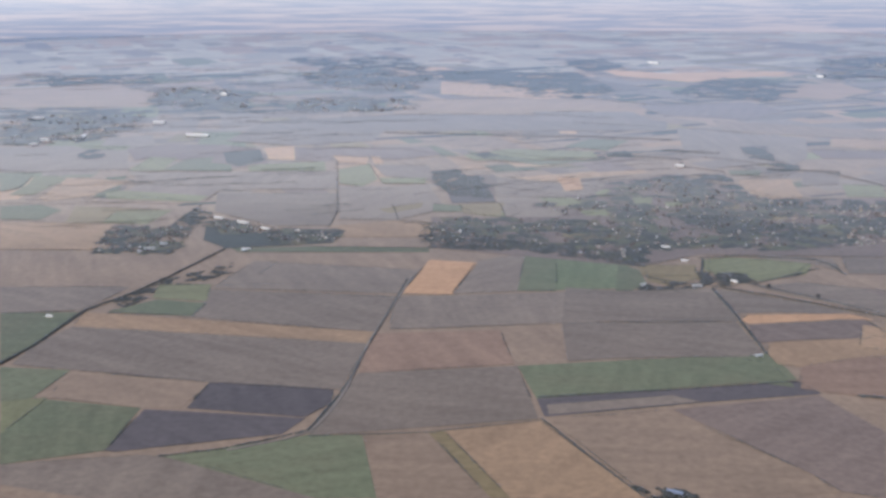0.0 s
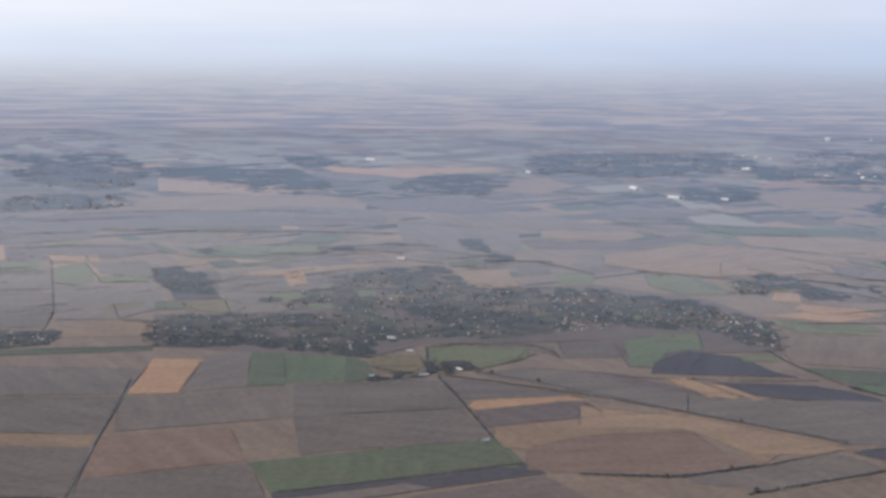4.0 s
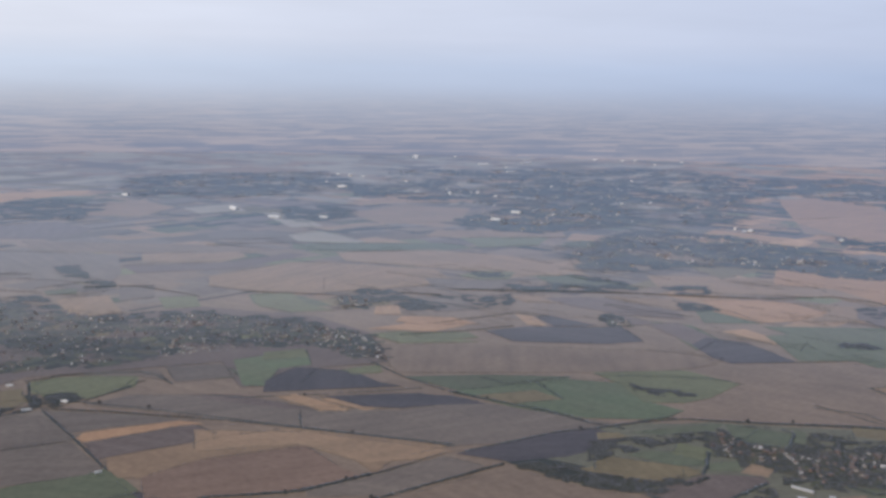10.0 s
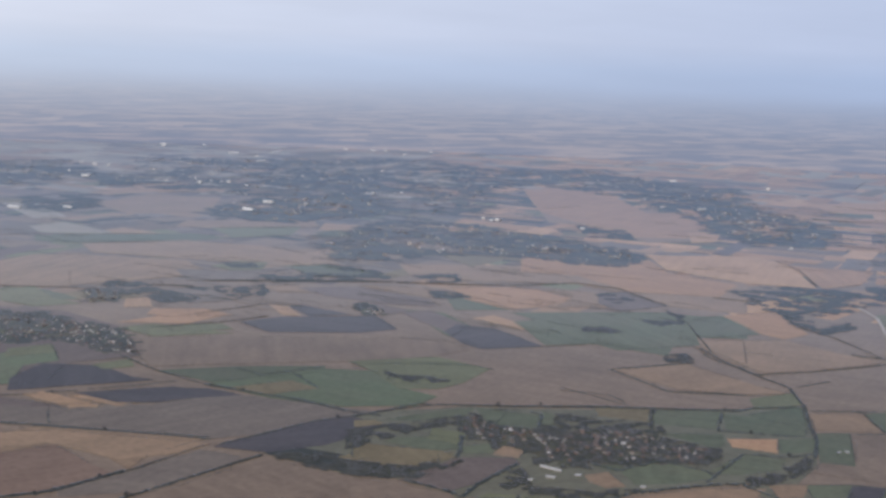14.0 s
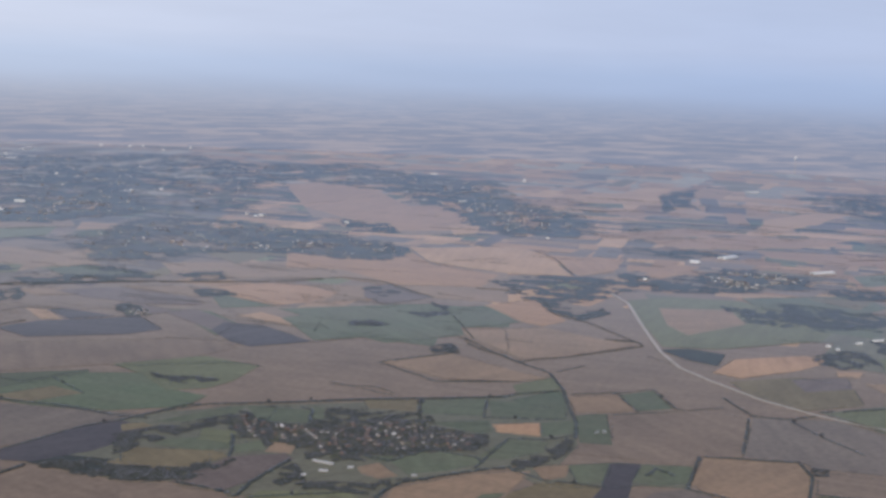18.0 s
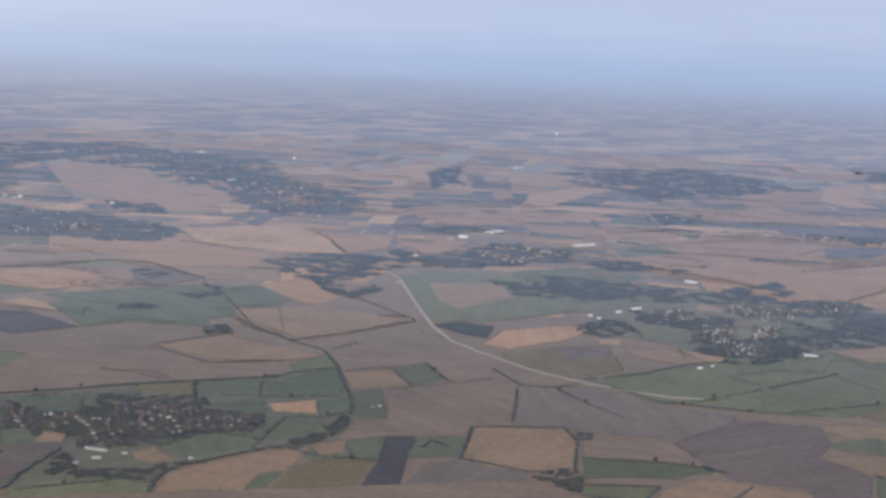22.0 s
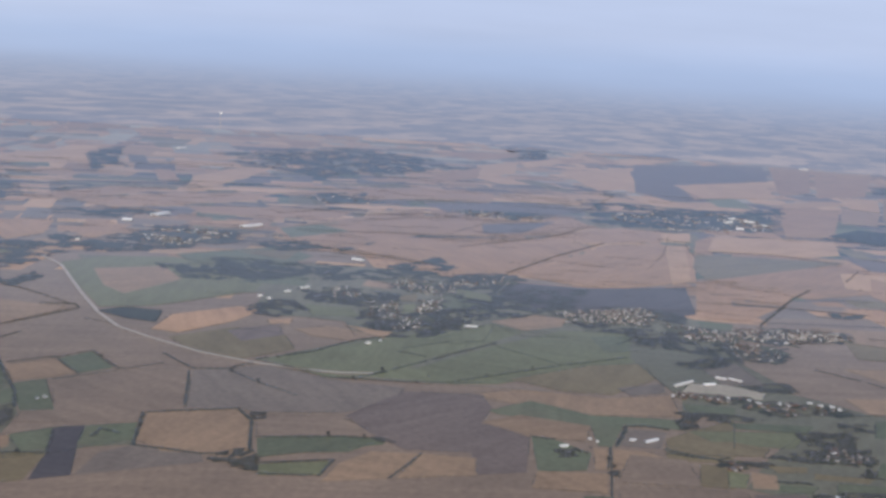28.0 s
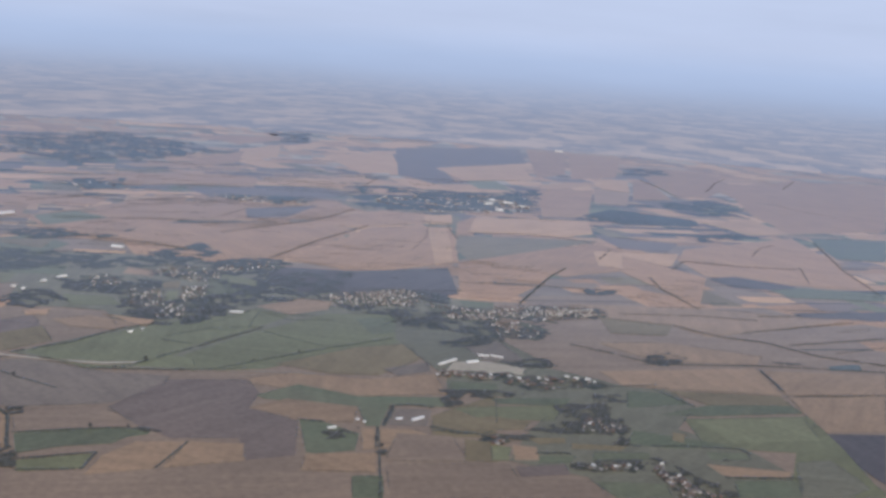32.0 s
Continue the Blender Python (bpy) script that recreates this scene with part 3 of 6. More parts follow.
rng = random.Random(7)
patch = {k: ([], []) for k in FAR}
weights = {"far_straw": 22, "far_stubble": 26, "tan_straw": 12, "fallow": 9, "olive_meadow": 5, "green_crop": 4, "dark_scrub": 62, "pasture": 4, "harrowed": 5}
for i in range(13000):
    r = 1500 + 3260 * rng.random() ** 0.5
    az = radians(rng.uniform(-28, 116))
    x, y = r * math.sin(az), r * math.cos(az)
    kind = rng.choices(list(weights), list(weights.values()))[0]
    if kind == "dark_scrub" and r < 2400 and rng.random() < 0.4:
        kind = "far_stubble"
    # beyond 3300 paler kinds put the brightness of haze into the land
    if r > 3300:
        kind = rng.choices(("far_stubble", "far_straw", "harrowed", "fallow", "dark_scrub", "olive_meadow", "pale_chalk"), (18, 34, 6, 7, 9, 4, 20))[0]
    if kind == "dark_scrub" and r > 4200 and rng.random() < 0.7:
        kind = "far_stubble"
    # left fields: side-on light put in as darker kinds, far haze as pale ones
    if az < radians(42):
        kind = ({"far_straw": "stubble", "far_stubble": "fallow", "tan_straw": "pale_stubble"} if r < 3000 else {"far_straw": "pale_chalk", "far_stubble": "pale_stubble", "harrowed": "fallow"}).get(kind, kind)
    a = 0.35 + 0.5 * noise.noise((x * 0.0006, y * 0.0006, 3)) + rng.choice((0, 1.571)) + rng.gauss(0, 0.1)
    grow = 0.6 + r / 3500
    l, w = rng.uniform(24, 95) * grow, rng.uniform(10, 34) * grow
    if kind == "dark_scrub":
        l, w = rng.uniform(25, 150) * grow, (rng.uniform(1.2, 4) if rng.random() < 0.7 else rng.uniform(4, 16)) * grow
    if kind == "dark_scrub" and abs(math.cos(a) * x + math.sin(a) * y) > 0.7 * r:
        a += 1.571
    z = -0.122 + 0.002 * free_level(x, y, l)
    c, s = math.cos(a), math.sin(a)
    v, f = patch[kind]
    n = len(v)
    for px, py in ((-l, -w), (l, -w * rng.uniform(0.7, 1.1)), (l * rng.uniform(0.8, 1.1), w), (-l, w * rng.uniform(0.8, 1.1))):
        v.append((x + c * px - s * py, y + s * px + c * py, z))
    f.append((n, n + 1, n + 2, n + 3))
for kind, (v, f) in patch.items():
    tagged(soup("far_fields", v, f, FAR[kind]), "distant patchwork of farm fields", "fields", kind="stuff")

# backdrop of far land and low sky, its haze painted into the glow
ring = bpy.data.materials.new("hazy_distance")
ring.use_nodes = True
nt = ring.node_tree
nt.nodes.clear()
geo = nt.nodes.new("ShaderNodeNewGeometry")
sep = nt.nodes.new("ShaderNodeSeparateXYZ")
nt.links.new(geo.outputs["Position"], sep.inputs[0])
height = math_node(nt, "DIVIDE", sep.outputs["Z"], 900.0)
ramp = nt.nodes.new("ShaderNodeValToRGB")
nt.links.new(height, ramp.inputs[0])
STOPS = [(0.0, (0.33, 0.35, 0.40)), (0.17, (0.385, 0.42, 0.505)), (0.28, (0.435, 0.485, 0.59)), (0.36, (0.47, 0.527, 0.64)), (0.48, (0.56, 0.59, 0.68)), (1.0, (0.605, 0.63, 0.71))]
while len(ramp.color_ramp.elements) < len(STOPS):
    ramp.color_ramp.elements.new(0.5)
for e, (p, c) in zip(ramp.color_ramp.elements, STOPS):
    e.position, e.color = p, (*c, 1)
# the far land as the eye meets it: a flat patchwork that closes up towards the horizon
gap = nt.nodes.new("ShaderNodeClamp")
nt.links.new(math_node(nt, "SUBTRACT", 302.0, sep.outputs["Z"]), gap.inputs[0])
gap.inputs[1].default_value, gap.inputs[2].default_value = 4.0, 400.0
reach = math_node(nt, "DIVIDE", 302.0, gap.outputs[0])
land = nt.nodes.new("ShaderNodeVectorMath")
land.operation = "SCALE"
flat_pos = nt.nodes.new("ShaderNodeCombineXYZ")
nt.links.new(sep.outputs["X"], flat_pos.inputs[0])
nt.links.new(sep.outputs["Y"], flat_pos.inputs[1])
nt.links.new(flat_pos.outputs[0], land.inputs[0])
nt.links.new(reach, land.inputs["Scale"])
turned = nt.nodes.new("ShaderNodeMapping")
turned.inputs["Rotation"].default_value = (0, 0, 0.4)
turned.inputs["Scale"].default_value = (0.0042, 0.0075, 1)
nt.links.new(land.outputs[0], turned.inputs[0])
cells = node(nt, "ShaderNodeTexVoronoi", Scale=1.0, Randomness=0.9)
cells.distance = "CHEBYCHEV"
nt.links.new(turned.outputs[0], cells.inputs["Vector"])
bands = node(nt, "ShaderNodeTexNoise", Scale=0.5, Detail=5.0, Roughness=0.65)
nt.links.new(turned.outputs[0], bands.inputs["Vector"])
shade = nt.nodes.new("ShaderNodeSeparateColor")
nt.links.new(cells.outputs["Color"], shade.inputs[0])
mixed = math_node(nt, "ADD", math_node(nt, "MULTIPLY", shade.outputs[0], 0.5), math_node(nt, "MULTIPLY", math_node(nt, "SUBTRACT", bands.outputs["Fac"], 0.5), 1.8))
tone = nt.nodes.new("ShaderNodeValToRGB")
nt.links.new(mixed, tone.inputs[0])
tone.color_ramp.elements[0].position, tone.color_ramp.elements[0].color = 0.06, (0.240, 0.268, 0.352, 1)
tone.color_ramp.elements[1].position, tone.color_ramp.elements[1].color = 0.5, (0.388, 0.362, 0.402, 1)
# land colours fade into the painted haze towards the horizon
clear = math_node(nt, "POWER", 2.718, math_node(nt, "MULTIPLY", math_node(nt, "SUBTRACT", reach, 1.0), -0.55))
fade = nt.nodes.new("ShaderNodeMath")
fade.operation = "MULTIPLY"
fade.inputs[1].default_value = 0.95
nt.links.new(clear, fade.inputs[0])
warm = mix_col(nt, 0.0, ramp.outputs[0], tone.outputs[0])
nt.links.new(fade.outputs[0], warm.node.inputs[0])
# a whiter glow painted into haze and sky on the sun's side
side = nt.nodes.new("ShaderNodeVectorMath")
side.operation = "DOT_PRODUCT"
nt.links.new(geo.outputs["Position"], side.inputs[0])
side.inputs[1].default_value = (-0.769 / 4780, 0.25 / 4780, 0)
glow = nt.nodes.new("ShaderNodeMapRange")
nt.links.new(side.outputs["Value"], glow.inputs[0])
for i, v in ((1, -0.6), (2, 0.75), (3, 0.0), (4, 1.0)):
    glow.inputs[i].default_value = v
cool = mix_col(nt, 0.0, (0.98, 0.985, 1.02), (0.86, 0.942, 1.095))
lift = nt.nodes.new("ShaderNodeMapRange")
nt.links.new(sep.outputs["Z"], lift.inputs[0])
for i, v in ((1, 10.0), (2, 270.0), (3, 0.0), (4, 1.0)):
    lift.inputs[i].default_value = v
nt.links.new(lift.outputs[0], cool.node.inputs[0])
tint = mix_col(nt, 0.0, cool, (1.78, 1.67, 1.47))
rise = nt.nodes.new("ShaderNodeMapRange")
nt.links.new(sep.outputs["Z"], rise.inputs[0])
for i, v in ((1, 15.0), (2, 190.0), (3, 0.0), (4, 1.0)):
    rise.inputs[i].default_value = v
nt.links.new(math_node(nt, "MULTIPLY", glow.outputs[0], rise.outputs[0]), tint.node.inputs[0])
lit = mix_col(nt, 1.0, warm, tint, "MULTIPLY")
# faint streaks of high cloud
streak = nt.nodes.new("ShaderNodeMapping")
streak.inputs["Scale"].default_value = (0.0012, 0.0012, 0.009)
nt.links.new(geo.outputs["Position"], streak.inputs[0])
cloud = node(nt, "ShaderNodeTexNoise", Scale=1.0, Detail=4.0, Roughness=0.55)
nt.links.new(streak.outputs[0], cloud.inputs["Vector"])
soft_cloud = math_node(nt, "MULTIPLY_ADD", cloud.outputs["Fac"], 0.16)
soft_cloud.node.inputs[2].default_value = 0.92
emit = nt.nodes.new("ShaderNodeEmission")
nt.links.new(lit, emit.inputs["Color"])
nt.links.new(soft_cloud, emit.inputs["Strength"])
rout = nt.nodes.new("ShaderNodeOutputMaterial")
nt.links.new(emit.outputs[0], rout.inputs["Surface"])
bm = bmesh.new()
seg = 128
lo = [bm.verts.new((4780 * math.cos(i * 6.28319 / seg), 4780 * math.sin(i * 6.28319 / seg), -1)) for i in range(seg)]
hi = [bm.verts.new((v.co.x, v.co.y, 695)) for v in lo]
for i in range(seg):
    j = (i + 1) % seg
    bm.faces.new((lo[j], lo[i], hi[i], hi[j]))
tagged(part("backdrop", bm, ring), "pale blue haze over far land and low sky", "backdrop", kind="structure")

# ---- fields ----
field("rough_grass", 1, (524, 799), (648, 843), (697, 840), (784, 786), (730, 752), (645, 728), (598, 675), (545, 724))
field("rough_grass", 2, (641, 834), (676, 833), (750, 817), (788, 785), (889, 708), (1026, 630), (874, 523), (816, 504), (781, 530), (753, 543), (689, 565), (654, 558), (639, 560), (615, 615), (576, 632), (582, 644), (572, 685), (558, 730))
field("rough_grass", 1, (1612, 864), (1659, 740), (1695, 628), (1742, 502), (1759, 377), (1770, 262), (1611, 212), (1619, 33), (1572, -62), (1379, -61), (1330, 12), (1236, 113), (1135, 208), (1101, 323), (1136, 413), (1274, 346), (1358, 385), (1359, 434), (1347, 501), (1478, 529), (1419, 630), (1503, 779))
field("rough_grass", 1, (1174, -12), (1263, -75), (1250, -111), (1215, -167), (1193, -194), (1195, -234), (1137, -253), (1052, -224), (1000, -279), (932, -306), (886, -294), (851, -148), (895, -130), (921, -69), (1015, -90), (1109, -126), (1118, -56), (1126, -13))
# left-hand fields are set a kind darker, side-on light put into their colour
field("fallow", 1, (-408, 1132), (-288, 1129), (-309, 1054), (-378, 1044), cut=(3,))
field("green_crop", 2, (-378, 1044), (-312, 1046), (-321, 952), (-334, 913), cut=(3,))
field("fallow", 3, (-322, 955), (-305, 1004), (-59, 953), (-74, 846), (-166, 863), (-273, 892), (-323, 906))
field("pale_stubble", 4, (-307, 1046), (-54, 983), (-59, 953), (-305, 1004))
field("fallow", 1, (-214, 1119), (-39, 1090), (-47, 1045), (-54, 983), (-212, 1028))
field("fallow", 1, (-188, 1226), (-23, 1186), (-39, 1100), (-212, 1123))
field("fallow", 1, (32, 1221), (81, 1253), (65, 1107), (6, 1099))
field("fallow", 2, (-44, 1090), (246, 1113), (246, 1022), (-45, 991))
field("red_soil", 5, (-58, 980), (44, 986), (51, 900), (-63, 882))
field("fallow", 6, (-63, 882), (53, 896), (61, 787), (-87, 759), (-74, 834))
field("stubble", 4, (-274, 889), (-166, 863), (-178, 812), (-205, 812), (-274, 834))
field("green_crop", 5, (-275, 829), (-205, 812), (-210, 737), (-268, 716), (-292, 789), cut=(3,))
field("green_crop", 1, (-330, 900), (-275, 892), (-285, 832), (-304, 825), cut=(3,))
field("pasture", 6, (-285, 831), (-274, 833), (-284, 766), (-304, 825), cut=(2,))
field("fallow", 6, (-268, 716), (-183, 730), (-157, 721), (-73, 665), (-251, 668), cut=(3, 4,))
field("stubble", 7, (-258, 686), (-203, 667), (-251, 668), cut=(1, 2,))
field("ploughed", 5, (-168, 863), (-78, 846), (-78, 818), (-93, 793), (-174, 811))
field("ploughed", 6, (-202, 809), (-92, 791), (-104, 763), (-204, 735), (-210, 737))
field("green_crop", 7, (-172, 727), (-136, 740), (-87, 761), (-53, 760), (-39, 665), (-73, 665), cut=(4,))
field("stubble", 8, (-52, 760), (-10, 765), (25, 664), (-39, 665), cut=(2,))
field("olive_meadow", 9, (-11, 763), (-1, 767), (36, 664), (25, 664), cut=(2,))
field("pale_stubble", 10, (-1, 766), (61, 784), (111, 663), (36, 664), cut=(2,))
field("stubble", 1, (67, 787), (147, 801), (214, 694), (220, 670), (192, 662), (114, 663), cut=(4,))
field("harrowed", 2, (151, 803), (256, 829), (279, 760), (245, 661), (223, 670), (214, 694), cut=(2,))
field("ploughed", 1, (62, 826), (249, 858), (259, 832), (176, 817), (65, 791))
field("fallow", 2, (68, 814), (156, 831), (173, 818), (68, 795))
field("green_crop", 7, (53, 896), (247, 923), (250, 862), (62, 826))
field("orange_straw", 2, (-15, 1227), (32, 1214), (6, 1095), (-39, 1100))
field("green_crop", 2, (81, 1248), (112, 1242), (100, 1106), (65, 1107))
field("bright_grass", 3, (112, 1242), (178, 1210), (175, 1115), (100, 1110))
field("green_crop", 2, (-288, 1047), (-253, 1086), (-208, 1072), (-213, 1032))
field("pasture", 2, (-263, 1134), (-215, 1137), (-209, 1079), (-259, 1090))
field("fallow", 4, (109, 1118), (153, 1106), (238, 1100), (242, 1009), (180, 1007), (138, 1010), (97, 1017), cut=(0, 5, 6,))
field("fallow", 8, (96, 1013), (137, 1005), (239, 1006), (241, 921), (224, 914), (162, 914), (122, 911), (91, 906), cut=(0, 6, 7,))
field("green_crop", 8, (121, 905), (161, 911), (222, 907), (241, 899), (244, 845), (120, 903), cut=(4, 5,))
field("fallow", 3, (241, 1113), (317, 1058), (351, 1021), (280, 1034), (245, 1031))
field("orange_straw", 4, (242, 1009), (254, 1027), (293, 1028), (338, 1028), (353, 1011), (290, 1001), (251, 997))
field("harrowed", 5, (241, 979), (253, 991), (322, 1011), (345, 1010), (351, 964), (324, 958), (271, 956), (246, 948))
field("pale_stubble", 8, (243, 921), (251, 949), (279, 953), (355, 962), (408, 966), (479, 915), (505, 857), (453, 847), (420, 823), (423, 886), (385, 913), (312, 912), (260, 890), (245, 897))
field("red_soil", 9, (260, 890), (312, 912), (404, 912), (403, 846), (407, 821), (357, 808), (300, 818), (247, 843), cut=(6,))
field("stubble", 9, (351, 964), (347, 1009), (394, 982), (406, 963))
field("fallow", 10, (357, 808), (411, 815), (488, 836), (506, 798), (468, 785), (410, 767), (351, 794), cut=(5,))
field("fallow", 9, (278, 1118), (324, 1132), (396, 1099), (438, 1035), (522, 975), (599, 973), (621, 941), (675, 844), (556, 842), (510, 855), (444, 930), (374, 1011), (329, 1063))
field("harrowed", 10, (372, 1110), (415, 1091), (442, 1044), (462, 1013), (419, 1044), (390, 1084))
field("ploughed", 10, (493, 1044), (550, 1026), (595, 998), (608, 958), (553, 978), (522, 986), (501, 1024))
field("pale_stubble", 11, (450, 1064), (469, 1055), (490, 1001), (479, 990), (443, 1022))
field("pale_stubble", 1, (481, 1054), (516, 984), (506, 987), (484, 1037))
field("pasture", 1, (251, 1201), (280, 1231), (355, 1197), (339, 1161), (288, 1136), (253, 1164))
field("olive_meadow", 1, (194, 1202), (239, 1194), (239, 1147), (204, 1124), (187, 1138))
field("green_crop", 5, (168, 1202), (185, 1183), (185, 1128), (167, 1106), (153, 1106), cut=(4,))
field("fallow", 1, (-694, 1979), (-594, 1998), (-489, 1971), (-457, 1820), (-441, 1771), (-617, 1749))
field("pasture", 2, (-585, 1998), (-493, 1994), (-491, 1948), (-557, 1962))
field("harrowed", 2, (-491, 1959), (-436, 2010), (-343, 1994), (-284, 1951), (-252, 1813), (-295, 1775), (-376, 1842), (-434, 1880), (-451, 1845))
field("dark_scrub", 3, (-335, 1920), (-283, 1946), (-262, 1838), (-293, 1790), (-315, 1825))
field("pasture", 3, (-442, 1757), (-436, 1881), (-394, 1869), (-394, 1756))
field("green_crop", 4, (-395, 1760), (-379, 1858), (-341, 1877), (-338, 1826), (-304, 1805), (-294, 1752))
field("tan_straw", 1, (-279, 1963), (-235, 1984), (-218, 1841), (-258, 1853))
field("harrowed", 1, (-231, 1961), (-23, 1964), (-5, 1880), (-71, 1841), (-165, 1886), (-172, 1820), (-216, 1846))
field("pasture", 3, (-280, 1804), (-173, 1830), (-164, 1748), (-272, 1751))
field("green_crop", 1, (-613, 1740), (-561, 1720), (-549, 1636), (-568, 1605))
field("pasture", 1, (-558, 1716), (-532, 1728), (-508, 1692), (-518, 1584), (-550, 1585), (-548, 1644))
field("pale_stubble", 2, (-510, 1706), (-420, 1681), (-442, 1581), (-490, 1539), (-505, 1565))
field("fallow", 1, (-436, 1748), (-148, 1747), (-137, 1610), (-288, 1615), (-294, 1551), (-317, 1541), (-406, 1580), (-403, 1672))
field("pasture", 2, (-433, 1600), (-414, 1611), (-294, 1569), (-301, 1529), (-418, 1555))
field("olive_meadow", 1, (-429, 1411), (-444, 1509), (-322, 1482), (-336, 1409))
field("pasture", 2, (-387, 1474), (-322, 1482), (-334, 1403), (-387, 1410))
field("green_crop", 1, (-536, 1512), (-491, 1521), (-454, 1486), (-463, 1428), (-510, 1435))
field("fallow", 1, (-287, 1588), (-134, 1583), (-126, 1500), (-127, 1388), (-193, 1390), (-270, 1470))
field("pasture", 1, (-147, 1761), (-106, 1807), (-89, 1678), (-107, 1629), (-138, 1651))
field("tan_straw", 2, (-165, 1881), (-110, 1868), (-112, 1808), (-152, 1819))
field("tan_straw", 2, (-109, 1874), (-95, 1868), (-86, 1807), (-100, 1807))
field("fallow", 1, (-100, 1797), (-21, 1790), (-12, 1667), (-81, 1704))
field("pasture", 2, (-87, 1691), (-24, 1689), (-25, 1647), (-80, 1649))
field("fallow", 2, (-137, 1630), (-19, 1626), (2, 1479), (-56, 1416), (-120, 1424))
field("olive_meadow", 3, (-79, 1481), (-25, 1521), (-28, 1486), (-64, 1454))
field("pale_stubble", 2, (-127, 1388), (-56, 1416), (-11, 1385), (-16, 1328), (-125, 1331))
field("green_crop", 1, (-219, 1281), (-133, 1289), (-16, 1275), (-16, 1260), (-211, 1265))
field("dark_scrub", 3, (-266, 1392), (-225, 1356), (-116, 1373), (-117, 1304), (-225, 1281), (-256, 1321))
field("pale_stubble", 2, (-506, 1423), (-370, 1404), (-361, 1277), (-459, 1282))
field("ploughed", 1, (3, 1594), (55, 1624), (63, 1522), (9, 1513))
field("pasture", 1, (16, 1506), (67, 1518), (70, 1428), (35, 1445))
field("olive_meadow", 1, (70, 1511), (95, 1469), (73, 1428))
field("fallow", 2, (65, 1624), (171, 1562), (144, 1426), (73, 1419), (64, 1522))
field("orange_straw", 1, (150, 1683), (170, 1683), (175, 1581), (152, 1582))
field("pasture", 1, (28, 1879), (98, 1937), (225, 1910), (226, 1846), (109, 1829), (44, 1832))
field("tan_straw", 1, (193, 2131), (222, 2137), (220, 2096), (191, 2098))
field("fallow", 2, (-350, 2037), (-319, 2276), (-131, 2346), (120, 2376), (393, 2244), (372, 2123), (-101, 2143), (-114, 2027), (-235, 1984))
field("pale_stubble", 3, (-120, 2568), (251, 2649), (402, 2494), (365, 2323), (-90, 2369))
field("pale_stubble", 1, (-988, 2849), (-757, 2932), (-614, 2749), (-581, 2497), (-868, 2493))
field("pasture", 1, (-771, 3620), (-701, 3672), (-611, 3517), (-678, 3385))
field("harrowed", 6, (-15, 1432), (129, 1427), (216, 1647), (309, 1709), (377, 1597), (417, 1522), (542, 1532), (646, 1410), (659, 1297), (609, 1147), (531, 1158), (480, 1099), (428, 1116), (451, 1225), (255, 1242), (187, 1194), (-15, 1279))
field("pasture", 7, (265, 1511), (286, 1516), (284, 1487), (263, 1482))
field("olive_meadow", 7, (362, 1426), (390, 1424), (387, 1404), (360, 1403))
field("pasture", 7, (187, 1594), (210, 1603), (208, 1568), (189, 1554))
field("pasture", 7, (404, 1378), (430, 1377), (425, 1355), (400, 1356))
field("olive_meadow", 7, (126, 1343), (156, 1345), (156, 1323), (126, 1321))
field("pasture", 7, (516, 1343), (543, 1341), (539, 1322), (511, 1321))
field("pasture", 7, (231, 1549), (257, 1548), (246, 1491), (226, 1494))
field("pasture", 7, (158, 1463), (206, 1483), (193, 1432), (161, 1436))
field("olive_meadow", 3, (20, 1507), (73, 1518), (65, 1437), (21, 1452))
field("green_crop", 4, (-14, 1511), (19, 1501), (21, 1461), (-14, 1463))
field("pasture", 7, (114, 1541), (154, 1546), (176, 1503), (135, 1491))
field("olive_meadow", 7, (330, 1491), (352, 1495), (345, 1467), (329, 1472))
field("fallow", 8, (70, 1693), (210, 1607), (167, 1542), (69, 1555))
field("orange_straw", 9, (152, 1689), (180, 1680), (177, 1597), (152, 1585))
field("bright_grass", 7, (465, 1229), (555, 1241), (529, 1172), (492, 1171), (451, 1109), (432, 1120))
field("pasture", 8, (509, 1250), (555, 1247), (544, 1209), (491, 1215))
field("bright_grass", 8, (427, 1186), (450, 1190), (443, 1155), (419, 1156))
field("ploughed", 8, (460, 1130), (511, 1170), (555, 1130), (558, 1074), (570, 1051), (440, 1089))
field("pasture", 9, (547, 1140), (594, 1143), (580, 1111), (549, 1116))
field("pasture", 2, (254, 1222), (287, 1229), (359, 1208), (327, 1161), (290, 1149), (246, 1175))
field("olive_meadow", 7, (187, 1194), (243, 1200), (234, 1156), (184, 1161))
field("fallow", 7, (314, 1241), (381, 1220), (374, 1170), (357, 1201), (310, 1224))
field("fallow", 9, (393, 1230), (448, 1217), (443, 1155), (379, 1161))
field("harrowed", 10, (246, 999), (345, 1011), (354, 966), (247, 950))
field("harrowed", 12, (379, 1109), (430, 1065), (461, 1007), (435, 1022), (383, 1089))
field("tan_straw", 13, (446, 1069), (466, 1069), (487, 992), (459, 1002))
field("tan_straw", 10, (478, 1043), (492, 1037), (511, 984), (495, 986))
field("ploughed", 11, (486, 1049), (571, 1020), (607, 970), (531, 978), (501, 998))
field("pale_stubble", 7, (388, 1661), (458, 1667), (439, 1535), (388, 1523), (374, 1585))
field("pasture", 1, (513, 1622), (563, 1615), (540, 1533), (494, 1539))
field("green_crop", 1, (390, 1733), (435, 1734), (423, 1688), (386, 1699))
field("green_crop", 1, (630, 1595), (680, 1593), (696, 1519), (697, 1466), (651, 1489), (610, 1524))
field("olive_meadow", 2, (630, 1576), (656, 1577), (652, 1510), (617, 1522))
